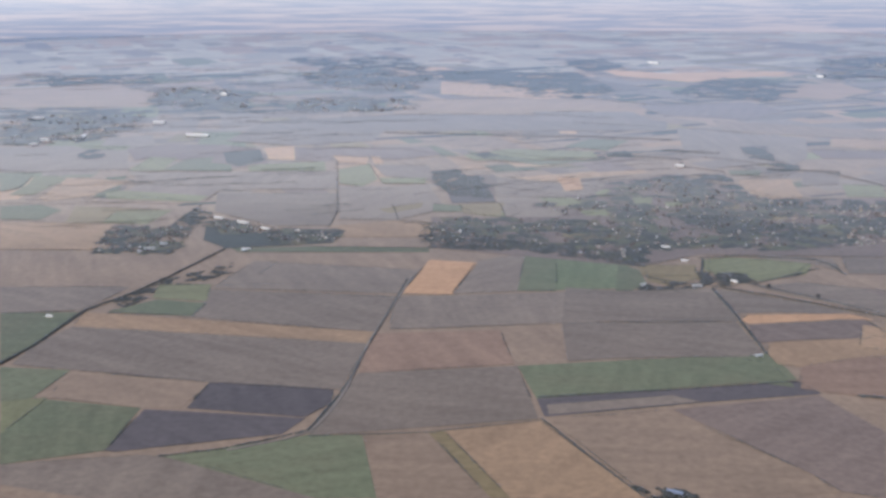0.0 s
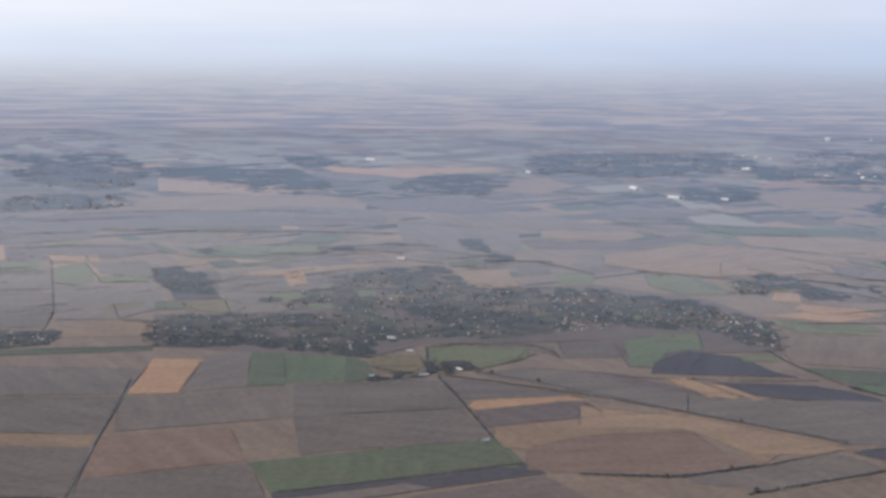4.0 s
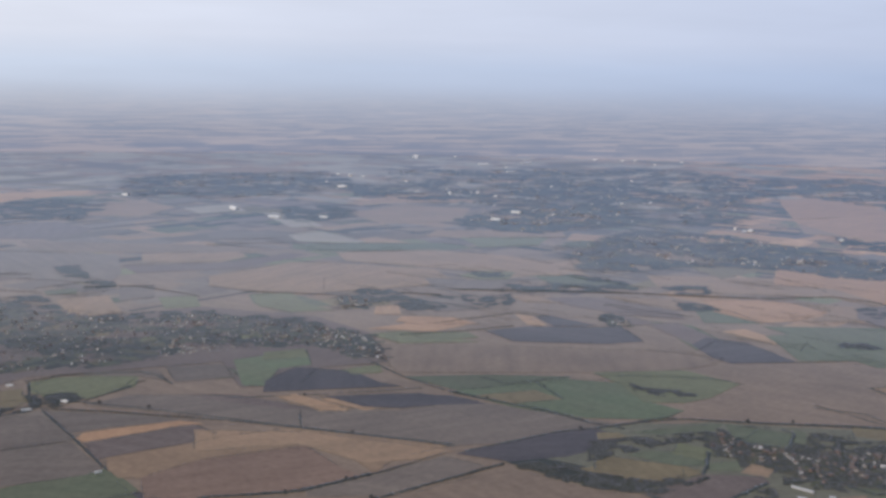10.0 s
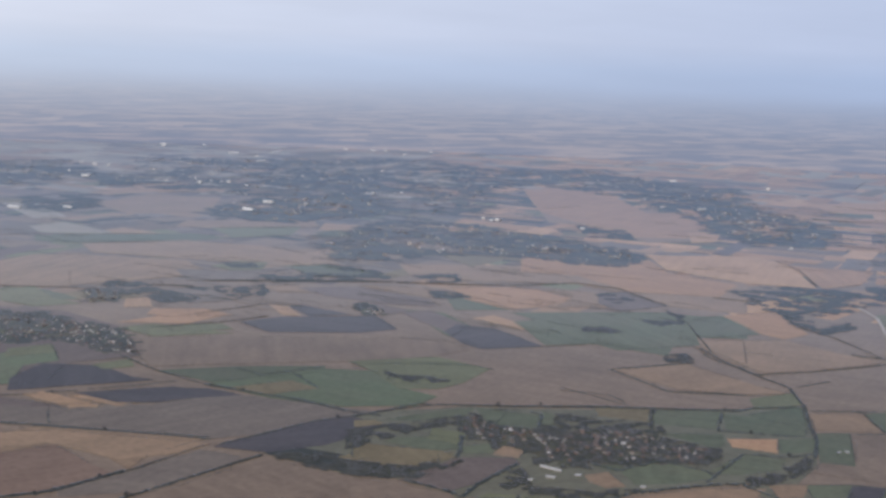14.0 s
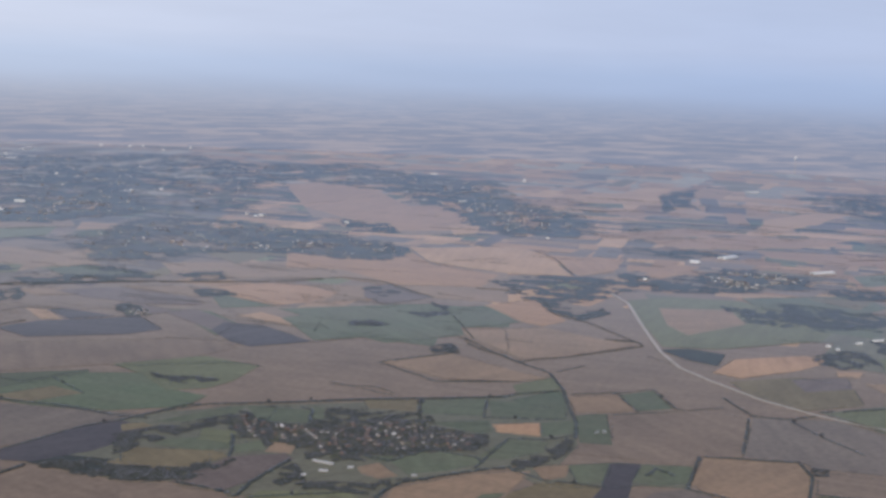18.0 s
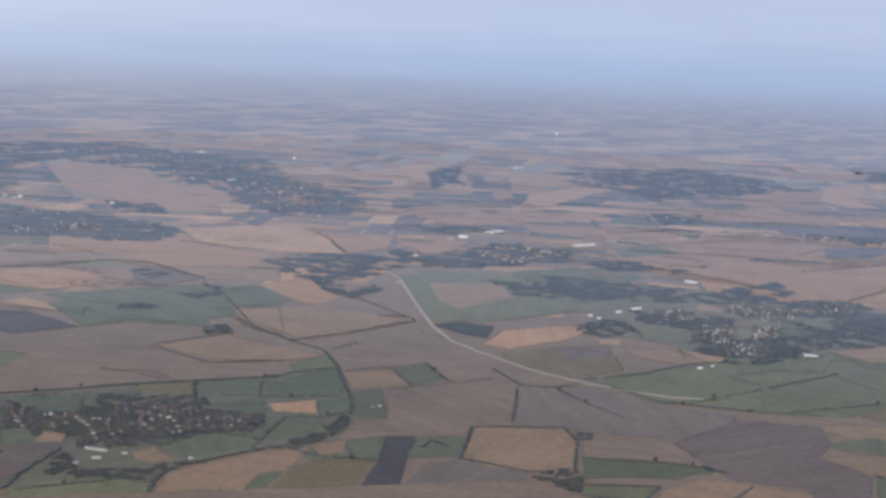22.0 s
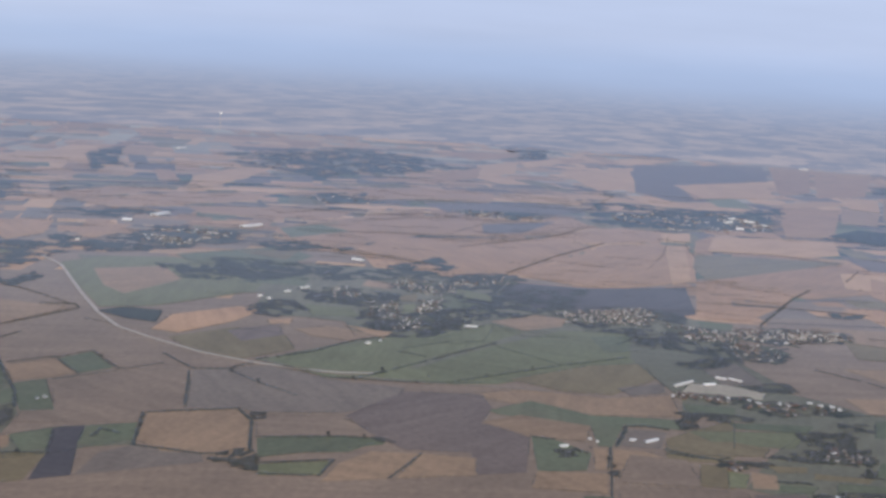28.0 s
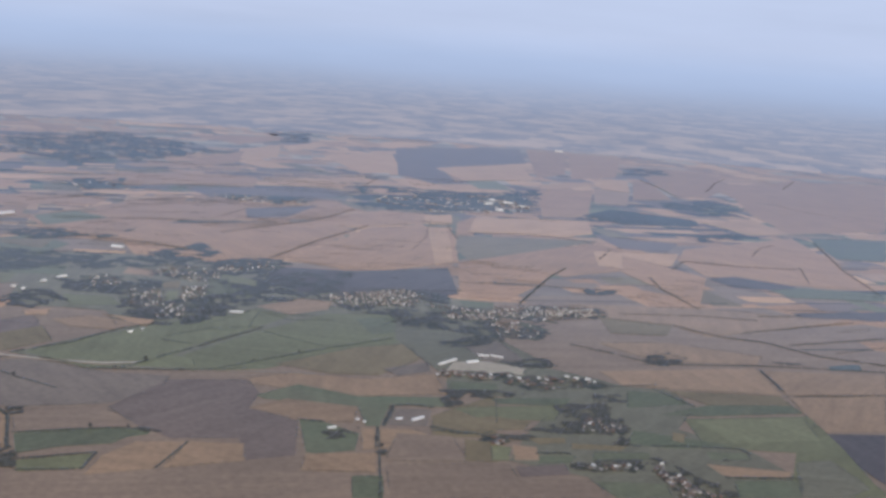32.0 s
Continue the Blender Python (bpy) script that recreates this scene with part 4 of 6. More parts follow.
field("fallow", 1, (491, 1727), (541, 1722), (509, 1623), (459, 1615))
field("harrowed", 1, (550, 1915), (696, 1883), (839, 1941), (862, 1912), (709, 1817), (548, 1830))
field("fallow", 1, (395, 2163), (580, 2033), (528, 1837), (483, 1756), (358, 1877))
field("harrowed", 4, (373, 2486), (602, 2520), (638, 2369), (537, 2256), (404, 2322))
field("fallow", 4, (167, 2392), (351, 2381), (386, 2166), (158, 2273))
field("green_crop", 1, (235, 2037), (295, 2019), (245, 1912), (184, 1960))
field("green_crop", 2, (35, 1921), (139, 1826), (242, 1830), (135, 1787), (48, 1854))
field("far_straw", 1, (385, 3245), (548, 3120), (843, 3149), (788, 3052), (551, 2917), (416, 3068))
field("pale_chalk", 1, (499, 3491), (605, 3481), (576, 3360), (491, 3384))
field("tan_straw", 4, (-6, 2960), (132, 2859), (325, 2665), (205, 2595), (-7, 2699))
field("pale_stubble", 1, (726, 2813), (881, 2878), (905, 2697), (781, 2554), (684, 2605))
field("pale_stubble", 1, (616, 2022), (775, 2011), (763, 1929), (709, 1892), (591, 1941))
field("pale_chalk", 1, (913, 2682), (1050, 2720), (1021, 2577), (907, 2552))
field("pale_chalk", 1, (856, 3033), (903, 3020), (886, 2949), (842, 2962))
field("pale_chalk", 1, (1039, 2525), (1107, 2528), (1074, 2339), (1058, 2264), (991, 2265), (1012, 2399))
field("pale_chalk", 1, (935, 2163), (1021, 2199), (1029, 2026), (987, 2007), (919, 2075))
field("pale_chalk", 1, (1136, 2473), (1152, 2424), (1136, 2363), (1100, 2395))
field("green_crop", 1, (897, 2050), (1002, 1972), (1074, 1883), (933, 1919), (867, 1982))
field("fallow", 2, (808, 2245), (949, 2221), (929, 2122), (784, 2148))
field("stubble", 2, (475, 2258), (744, 2096), (858, 1985), (707, 1995), (464, 2119))
field("tan_straw", 1, (1461, 2812), (1626, 2790), (1615, 2559), (1437, 2624))
field("pale_stubble", 1, (1283, 3719), (1477, 3769), (1690, 3618), (1470, 3534))
field("orange_straw", 1, (2395, 2374), (2668, 2344), (2323, 2021), (2136, 2027), (2269, 2191))
field("pale_stubble", 1, (2076, 2003), (2272, 1977), (2328, 1859), (2140, 1679), (1952, 1668), (1897, 1799))
field("pale_stubble", 2, (1931, 1679), (2228, 1748), (2186, 1656), (1939, 1443), (1842, 1493))
field("tan_straw", 1, (3350, 3325), (3476, 3193), (3435, 3237), (3365, 3310))
field("tan_straw", 1, (1517, 2267), (1692, 2235), (1612, 2150), (1468, 2195))
field("pale_stubble", 2, (1491, 2341), (1549, 2228), (1466, 2150), (1403, 2203))
field("pale_chalk", 1, (1528, 2375), (1605, 2353), (1559, 2297), (1502, 2323))
field("pale_stubble", 1, (1411, 2578), (1521, 2459), (1350, 2229), (1181, 2255), (1214, 2471))
field("pale_stubble", 1, (1235, 2125), (1472, 2039), (1412, 1938), (1226, 1985), (1172, 2058))
field("tan_straw", 1, (1459, 1984), (1498, 1925), (1435, 1861), (1387, 1904))
field("green_crop", 2, (927, 2048), (1147, 1953), (1181, 1876), (1085, 1869), (891, 1969))
field("pasture", 2, (1216, 2008), (1383, 1953), (1293, 1861), (1181, 1876))
field("pale_stubble", 3, (920, 1923), (1092, 1881), (1175, 1759), (1191, 1620), (1165, 1540), (1058, 1585), (987, 1701), (890, 1821))
field("pale_stubble", 2, (637, 1765), (805, 1846), (867, 1813), (978, 1686), (938, 1554), (834, 1566), (679, 1564), (606, 1682))
field("pasture", 4, (979, 1622), (1037, 1648), (1077, 1613), (1032, 1562), (989, 1573))
field("green_crop", 4, (1076, 1551), (1148, 1562), (1169, 1475), (1159, 1410), (1063, 1474))
field("fallow", 3, (921, 1622), (974, 1581), (1010, 1514), (968, 1481), (885, 1527))
field("pale_stubble", 1, (1250, 1507), (1418, 1403), (1435, 1311), (1496, 1189), (1777, 1223), (1388, 951), (1341, 1045), (1366, 1153), (1363, 1234), (1242, 1330), (1194, 1413))
field("tan_straw", 2, (1687, 1355), (1857, 1279), (1749, 1204), (1636, 1246))
field("olive_meadow", 2, (1374, 1543), (1432, 1534), (1437, 1460), (1334, 1429))
field("orange_straw", 1, (1173, 1297), (1251, 1270), (1277, 1229), (1265, 1159), (1185, 1130), (1134, 1141), (1140, 1220))
field("pale_stubble", 1, (1284, 1225), (1337, 1169), (1260, 1091), (1192, 1116), (1268, 1157))
field("harrowed", 2, (1330, 1162), (1380, 1155), (1341, 1045), (1249, 1053), (1270, 1109))
field("green_crop", 1, (1140, 1280), (1131, 1211), (1129, 1135), (1065, 1171))
field("tan_straw", 1, (748, 1447), (778, 1440), (748, 1379), (718, 1396))
field("orange_straw", 1, (745, 1372), (798, 1338), (807, 1286), (738, 1305), (721, 1344))
field("pasture", 3, (633, 1589), (688, 1584), (672, 1495), (685, 1441), (629, 1452), (608, 1508))
field("fallow", 1, (823, 1483), (883, 1464), (858, 1366), (797, 1378))
field("pale_stubble", 1, (954, 1446), (1003, 1419), (998, 1359), (945, 1389))
field("fallow", 1, (1020, 1388), (1067, 1372), (1066, 1296), (1019, 1323))
field("stubble", 1, (858, 1366), (920, 1354), (956, 1265), (859, 1290))
field("tan_straw", 2, (883, 1325), (896, 1299), (872, 1232), (858, 1257))
field("orange_straw", 2, (669, 1317), (735, 1327), (791, 1287), (733, 1269))
field("ploughed", 3, (790, 1247), (849, 1249), (954, 1193), (924, 1116), (873, 1123), (786, 1181))
field("ploughed", 2, (896, 1299), (916, 1297), (934, 1213), (881, 1235))
field("harrowed", 2, (985, 1407), (1060, 1376), (1090, 1249), (1064, 1203), (1010, 1252), (983, 1338))
field("pale_stubble", 1, (1073, 1380), (1152, 1314), (1112, 1246), (1092, 1257))
field("harrowed", 1, (968, 1258), (1006, 1259), (1013, 1188), (964, 1195))
field("green_crop", 2, (1011, 1207), (1042, 1167), (1014, 1086), (947, 1051))
field("harrowed", 3, (995, 1199), (1037, 1188), (1013, 1094), (964, 1077))
field("ploughed", 4, (963, 1078), (1006, 1102), (1029, 1058), (1006, 957), (935, 983), (936, 1015))
field("tan_straw", 1, (1049, 1121), (1086, 1121), (1074, 1039), (1051, 1037))
field("green_crop", 1, (1118, 1124), (1281, 1034), (1355, 928), (1250, 854), (1188, 909), (1091, 848), (1071, 925), (1067, 980), (1105, 1053))
field("pale_stubble", 2, (1109, 1038), (1116, 999), (1114, 945), (1058, 964), (1046, 992))
field("green_crop", 2, (1289, 987), (1381, 946), (1250, 854), (1212, 895))
field("pale_stubble", 2, (1188, 909), (1240, 853), (1125, 767), (1123, 813), (1169, 878))
field("pasture", 7, (654, 1288), (698, 1289), (721, 1249), (749, 1196), (664, 1227))
field("pasture", 8, (702, 1275), (767, 1249), (761, 1214), (697, 1233))
field("stubble", 7, (625, 1233), (719, 1195), (892, 1076), (936, 1057), (924, 989), (839, 983), (699, 1052), (594, 1101))
field("green_crop", 1, (590, 1086), (663, 1059), (742, 1012), (727, 992), (609, 1015))
field("bright_grass", 2, (603, 1014), (734, 1002), (776, 963), (747, 900), (758, 856), (718, 841), (661, 876), (623, 939))
field("pasture", 8, (774, 1016), (868, 981), (878, 910), (813, 881), (776, 877), (744, 897), (768, 962))
field("olive_meadow", 3, (606, 991), (678, 981), (682, 940), (629, 947))
field("pale_stubble", 11, (339, 995), (422, 944), (504, 844), (477, 834), (425, 849), (400, 919), (317, 934))
field("ploughed", 10, (502, 836), (536, 843), (612, 852), (648, 843), (653, 810), (625, 797), (577, 789), (528, 798))
field("dark_scrub", 11, (524, 799), (557, 793), (571, 766), (586, 727), (627, 708), (616, 695), (562, 697), (541, 739))
field("stubble", 3, (391, 758), (517, 788), (545, 716), (584, 635))
field("olive_meadow", 12, (565, 758), (614, 762), (643, 726), (649, 712), (596, 711), (571, 744))
field("rough_grass", 1, (778, 528), (851, 476), (889, 423), (834, 400), (814, 430), (788, 445), (761, 495))
field("olive_meadow", 13, (601, 783), (645, 724), (643, 703), (592, 702), (571, 746))
field("green_crop", 14, (642, 773), (689, 745), (660, 718), (639, 730), (623, 770))
field("pasture", 15, (682, 778), (696, 750), (668, 726), (657, 756))
field("green_crop", 3, (665, 821), (718, 817), (760, 806), (734, 792), (686, 803))
field("olive_meadow", 11, (641, 834), (658, 826), (656, 810), (628, 817))
field("harrowed", 12, (569, 688), (643, 703), (680, 678), (674, 662), (613, 647), (584, 646))
field("pale_stubble", 3, (672, 693), (696, 707), (707, 689), (683, 674))
field("green_crop", 15, (665, 723), (692, 716), (675, 695), (654, 707))
field("stubble", 4, (544, 712), (559, 695), (580, 647), (572, 633), (557, 633), (517, 679))
field("pasture", 3, (567, 621), (603, 626), (642, 585), (644, 554), (633, 545))
field("green_crop", 3, (760, 806), (791, 753), (757, 727), (740, 738), (734, 765))
field("green_crop", 4, (801, 762), (804, 751), (774, 722), (768, 734))
field("pale_stubble", 3, (694, 614), (715, 609), (700, 577), (684, 583), (684, 600))
field("green_crop", 3, (725, 606), (772, 603), (782, 564), (774, 550), (737, 559), (709, 576))
field("green_crop", 3, (718, 629), (739, 612), (720, 604))
field("pale_stubble", 2, (636, 542), (677, 561), (746, 538), (785, 511), (730, 495), (680, 490))
field("green_crop", 3, (675, 496), (711, 506), (726, 495), (686, 484))
field("olive_meadow", 2, (727, 493), (767, 489), (785, 448), (729, 434), (687, 482))
field("green_crop", 3, (893, 711), (941, 667), (888, 634), (855, 678))
field("green_crop", 3, (938, 663), (949, 646), (964, 591), (934, 573), (894, 627))
field("green_crop", 4, (953, 648), (1026, 637), (966, 591), (950, 621))
field("olive_meadow", 3, (853, 747), (892, 712), (856, 685), (833, 723))
field("pasture", 3, (1007, 682), (1067, 670), (1030, 639), (977, 655))
field("orange_straw", 3, (872, 611), (908, 584), (871, 559), (855, 593))
field("green_crop", 3, (909, 583), (940, 567), (904, 542), (873, 558))
field("green_crop", 3, (837, 654), (881, 621), (853, 598), (839, 600))
field("green_crop", 1, (954, 575), (981, 558), (894, 501), (879, 525))
field("green_crop", 4, (780, 563), (846, 575), (862, 544), (833, 532), (793, 544))
field("pale_stubble", 2, (792, 515), (822, 497), (791, 483), (770, 490))
field("green_crop", 3, (817, 498), (848, 475), (802, 453), (782, 466))
field("olive_meadow", 4, (759, 491), (781, 477), (789, 451), (767, 468))
field("ploughed", 4, (847, 476), (864, 457), (816, 438), (751, 409), (731, 431), (785, 448))
field("green_crop", 5, (861, 454), (889, 423), (844, 406), (820, 423), (818, 440))
field("fallow", 1, (752, 407), (805, 415), (834, 400), (839, 345), (815, 334))
field("pale_stubble", 2, (846, 404), (918, 428), (962, 363), (931, 341), (857, 313), (841, 332), (827, 373))
field("green_crop", 1, (889, 319), (910, 295), (930, 220), (914, 220), (843, 301))
field("stubble", 2, (981, 552), (1042, 508), (1072, 455), (944, 405), (920, 430), (889, 423), (851, 512), (880, 524), (894, 501))
field("fallow", 1, (1072, 453), (1089, 426), (1120, 392), (1092, 306), (1098, 247), (1049, 244), (990, 274), (958, 346), (965, 364), (944, 404))
field("stubble", 2, (950, 342), (976, 275), (937, 227), (892, 320))
field("pale_stubble", 1, (1008, 616), (1052, 586), (1008, 544), (988, 556), (964, 582))
field("green_crop", 1, (1053, 585), (1093, 570), (1044, 522), (1011, 541))
field("pale_stubble", 3, (1188, 881), (1284, 825), (1276, 738), (1279, 691), (1162, 715), (1111, 742), (1149, 816), (1155, 845))
field("pale_stubble", 4, (988, 837), (1077, 811), (1059, 707), (1059, 671), (1017, 693), (978, 743))
field("green_crop", 4, (1078, 1078), (1217, 1054), (1301, 1018), (1291, 972), (1169, 863), (1064, 897), (1069, 935), (1012, 960), (1057, 1037))
field("green_crop", 5, (1285, 967), (1347, 966), (1287, 862), (1205, 889))
field("far_stubble", 3, (1350, 964), (1437, 944), (1344, 830), (1290, 829), (1290, 859))
field("far_straw", 3, (1706, 1382), (1875, 1284), (1851, 1195), (1668, 1022), (1608, 1100), (1598, 1250))
field("far_stubble", 2, (1501, 1484), (1542, 1371), (1682, 1365), (1583, 1238), (1584, 1105), (1467, 1053), (1383, 1144), (1425, 1290), (1370, 1356))
field("far_stubble", 4, (1839, 1187), (1908, 1065), (1763, 1004), (1676, 1016))
field("pasture", 1, (1582, 1009), (1636, 951), (1592, 935), (1541, 991))
field("pasture", 2, (1542, 853), (1622, 826), (1671, 740), (1594, 563), (1481, 544), (1332, 614), (1295, 667), (1426, 770))
field("pale_stubble", 3, (1523, 793), (1591, 720), (1509, 657), (1381, 677), (1419, 725))
field("orange_straw", 2, (1216, 564), (1297, 576), (1381, 526), (1368, 493), (1299, 500), (1213, 530))
field("olive_meadow", 1, (1189, 532), (1269, 488), (1263, 427), (1198, 392), (1126, 430), (1154, 497))
field("dark_scrub", 1, (1275, 660), (1309, 640), (1312, 594), (1249, 574), (1252, 611))
field("harrowed", 2, (1249, 489), (1307, 450), (1258, 425), (1207, 456))
field("pale_stubble", 2, (1294, 425), (1327, 392), (1305, 324), (1265, 348), (1268, 398))
field("tan_straw", 1, (1326, 470), (1347, 444), (1314, 439), (1305, 459))
field("tan_straw", 3, (1339, 383), (1329, 320), (1292, 320))
field("green_crop", 3, (1695, 750), (1864, 636), (1796, 568), (1594, 579), (1615, 671))
field("olive_meadow", 4, (1772, 683), (1859, 607), (1742, 592))
field("far_stubble", 1, (1859, 544), (2118, 467), (1843, 401), (1840, 480))
field("far_stubble", 1, (2059, 726), (2531, 566), (2151, 475), (1888, 563), (1950, 667))
field("pasture", 2, (2061, 717), (2200, 652), (2123, 588), (1964, 662))
field("far_stubble", 1, (2241, 976), (2340, 806), (2379, 675), (2253, 668), (2163, 807), (2153, 903))
field("far_stubble", 1, (2188, 1185), (2413, 1079), (2593, 897), (2340, 923), (2123, 1064))
field("far_straw", 1, (2762, 1180), (3155, 1160), (3099, 1105), (2607, 1058), (2589, 1118))
field("far_straw", 1, (2866, 1801), (3278, 1690), (2857, 1503), (2722, 1642))
field("far_straw", 1, (2688, 2028), (2810, 1966), (2714, 1898), (2626, 1944))
field("far_stubble", 3, (2337, 2304), (2566, 2278), (2453, 2083), (2252, 1828), (2401, 1811), (2249, 1633), (1965, 1496), (1861, 1567), (1931, 1715), (2034, 1955))
field("far_straw", 4, (2041, 1553), (2145, 1542), (1977, 1435), (1918, 1446))
field("far_stubble", 1, (2188, 1290), (2444, 1228), (2491, 1115), (2286, 1147), (2125, 1240))
field("far_straw", 2, (2780, 1191), (3207, 1175), (3121, 1119), (2796, 1065), (2627, 1124))
field("far_straw", 2, (3003, 1652), (3049, 1591), (2946, 1521), (2857, 1704))
field("far_stubble", 2, (2572, 911), (2768, 815), (2948, 670), (2965, 495), (2804, 466), (2696, 610), (2539, 758))
field("harrowed", 1, (2631, 594), (2747, 455), (2833, 318), (2723, 243), (2563, 340), (2504, 505))
field("far_stubble", 3, (2150, 670), (2391, 537), (2453, 425), (2480, 294), (2476, 217), (2304, 250), (2165, 431), (2092, 588))
field("far_stubble", 2, (1868, 531), (2071, 521), (2249, 253), (2169, 175), (1838, 249), (1713, 325), (1768, 388), (1826, 464))
field("harrowed", 4, (2364, 410), (2499, 286), (2282, 319), (2230, 383))
field("far_stubble", 3, (1816, 262), (2192, 158), (2335, 71), (2158, 7), (1908, -9), (1789, 88), (1765, 157))
field("far_straw", 1, (2249, 253), (2409, 178), (2450, 87), (2343, 71), (2199, 158))
field("far_straw", 1, (2504, 80), (2472, 15), (2339, 21), (2344, 61))
field("far_stubble", 4, (2267, 57), (2231, 4), (1908, -9), (1856, 37))
field("far_stubble", 1, (2397, 3), (2520, -35), (2203, -29), (2240, 2))
field("green_crop", 5, (2166, -2), (2262, -64), (2008, -63), (1930, -8))
field("far_stubble", 1, (1908, -9), (1980, -63), (1689, -62), (1654, -15))
field("far_straw", 1, (3734, 685), (4021, 604), (3591, 543), (3330, 591))
field("far_straw", 1, (3740, 434), (4141, 236), (3379, 176), (3247, 271), (3441, 335))
field("far_straw", 1, (4009, 593), (4268, 502), (4091, 461), (3808, 544))
field("far_straw", 1, (2865, 450), (3188, 252), (2919, 239), (2819, 379))
field("far_straw", 1, (2933, 202), (2948, 78), (2863, 98))
field("far_stubble", 2, (3383, 711), (3693, 660), (3314, 603), (3016, 687))
field("harrowed", 2, (3980, 241), (4688, -70), (3332, -67), (3145, 87), (3292, 163))
field("far_stubble", 3, (3644, 79), (3908, -68), (3476, -67), (3216, 23))
field("far_stubble", 1, (4136, 955), (4396, 694), (4305, 601), (3928, 723))
field("far_straw", 1, (4694, 496), (4718, 120), (4717, 177), (4594, 463))
field("green_crop", 4, (1649, 610), (1617, 513), (1550, 499), (1533, 582))
field("olive_meadow", 2, (1558, 368), (1570, 348), (1521, 340), (1514, 360))
field("pasture", 2, (1497, 348), (1507, 336), (1448, 325), (1439, 337))
field("pasture", 2, (1433, 459), (1442, 403), (1393, 378), (1372, 431))
field("green_crop", 2, (1591, 314), (1573, 250), (1501, 244), (1492, 300))
field("pasture", 2, (1651, 312), (1620, 259), (1575, 247), (1589, 299))
field("pale_stubble", 2, (1642, 438), (1631, 387), (1588, 391), (1594, 433))
field("ploughed", 2, (1737, 257), (1753, 140), (1845, 5), (1634, -15), (1572, 37), (1589, 122), (1563, 190), (1627, 245))
field("pale_stubble", 2, (1448, 227), (1518, 184), (1511, 141), (1462, 142), (1416, 182))
field("pasture", 4, (1143, 403), (1237, 354), (1319, 306), (1374, 253), (1442, 219), (1310, 214), (1216, 255), (1161, 265), (1110, 303), (1102, 330))
field("pasture", 5, (1299, 275), (1431, 224), (1406, 180), (1310, 214))
field("pasture", 2, (1156, 264), (1312, 202), (1439, 139), (1473, 19), (1362, 7), (1254, 86), (1150, 167), (1120, 232))
field("green_crop", 3, (1420, 104), (1473, 19), (1405, 9), (1343, 78))
field("pasture", 5, (1109, 297), (1172, 268), (1174, 245), (1129, 229))
field("green_crop", 2, (1595, -16), (1591, -62), (1537, -62), (1545, -24))
field("olive_meadow", 3, (1174, 160), (1274, 88), (1310, 34), (1242, 18), (1160, 55), (1152, 102))
field("pale_stubble", 1, (1094, 194), (1143, 138), (1146, 59), (1184, 0), (1109, -14), (1078, 68), (1088, 135))
field("fallow", 4, (1189, 53), (1231, 10), (1192, 5), (1164, 37))
field("harrowed", 3, (981, 272), (1083, 245), (1106, 175), (1063, 156), (1008, 156), (1012, 113), (890, 98), (870, 133), (922, 148), (908, 200), (937, 236))
field("green_crop", 4, (1052, 158), (1103, 127), (1078, 68), (1096, -9), (1065, -20), (1059, 36), (986, 40), (986, 52), (1042, 64), (1044, 148))
field("pale_stubble", 5, (1013, 157), (1050, 129), (1042, 64), (993, 63), (986, 111))
field("green_crop", 6, (988, 109), (985, 85), (961, 55), (915, 54), (895, 90))
field("fallow", 1, (992, 36), (1047, 31), (1053, -2), (997, 0))
field("pale_stubble", 1, (978, 55), (986, 13), (973, -6), (948, -2), (919, 48))
field("green_crop", 2, (887, 318), (917, 255), (927, 224), (884, 240), (853, 304))
field("pasture", 1, (827, 295), (857, 245), (823, 243), (804, 286))
field("pale_stubble", 1, (853, 239), (893, 224), (903, 185), (835, 194), (809, 239))
field("pale_stubble", 4, (904, 184), (910, 142), (869, 134), (838, 189))
field("olive_meadow", 2, (1032, -3), (1122, -61), (982, -60), (968, -6))
field("rough_grass", 5, (1464, 59), (1556, -59), (1371, -65), (1254, -123), (1174, -12), (1329, 50))
field("harrowed", 4, (4271, 251), (4716, -182), (4009, -183), (3688, 44), (3202, 91), (3292, 177))
field("far_straw", 5, (3605, 91), (3946, -163), (3430, -187), (3273, 4))
field("far_stubble", 1, (4716, -205), (4707, -351), (3693, -289), (3525, -199))
field("far_straw", 1, (3319, -190), (3505, -340), (3382, -349), (3191, -199))
field("far_stubble", 1, (3165, -184), (3282, -337), (2653, -272), (2590, -172))
field("far_stubble", 1, (4706, -362), (4687, -561), (3730, -442), (3557, -300))
field("far_straw", 1, (3588, -379), (3622, -464), (3313, -437), (3106, -346))
field("tan_straw", 2, (3346, -343), (3281, -433), (2948, -389), (2942, -311))
field("far_stubble", 1, (3676, -486), (3623, -529), (3170, -528), (3093, -419))
field("far_straw", 2, (2939, 200), (2953, 94), (2844, 102), (2819, 203))
field("far_stubble", 4, (2149, 305), (2363, 230), (2507, 154), (2490, 61), (2334, 65), (2249, 165))
field("far_stubble", 5, (2236, 158), (2293, 63), (2325, 11), (1923, 10), (1855, 34), (1782, 131), (1801, 242))
field("far_straw", 5, (2464, 71), (2519, 16), (2375, 12), (2345, 60))
field("far_straw", 6, (2282, 55), (2302, 21), (2036, 4), (1900, 0), (1860, 25))
field("far_stubble", 6, (2408, 0), (2485, -22), (2206, -28), (2190, 1))
field("far_straw", 7, (2482, -31), (2562, -159), (2581, -266), (2377, -260), (2304, -201), (2271, -22))
field("olive_meadow", 7, (2214, -2), (2285, -263), (2038, -109), (1935, -26), (2045, -1))
field("far_stubble", 8, (1930, -26), (2175, -193), (2246, -260), (2134, -308), (1947, -269), (1848, -173), (1882, -87))
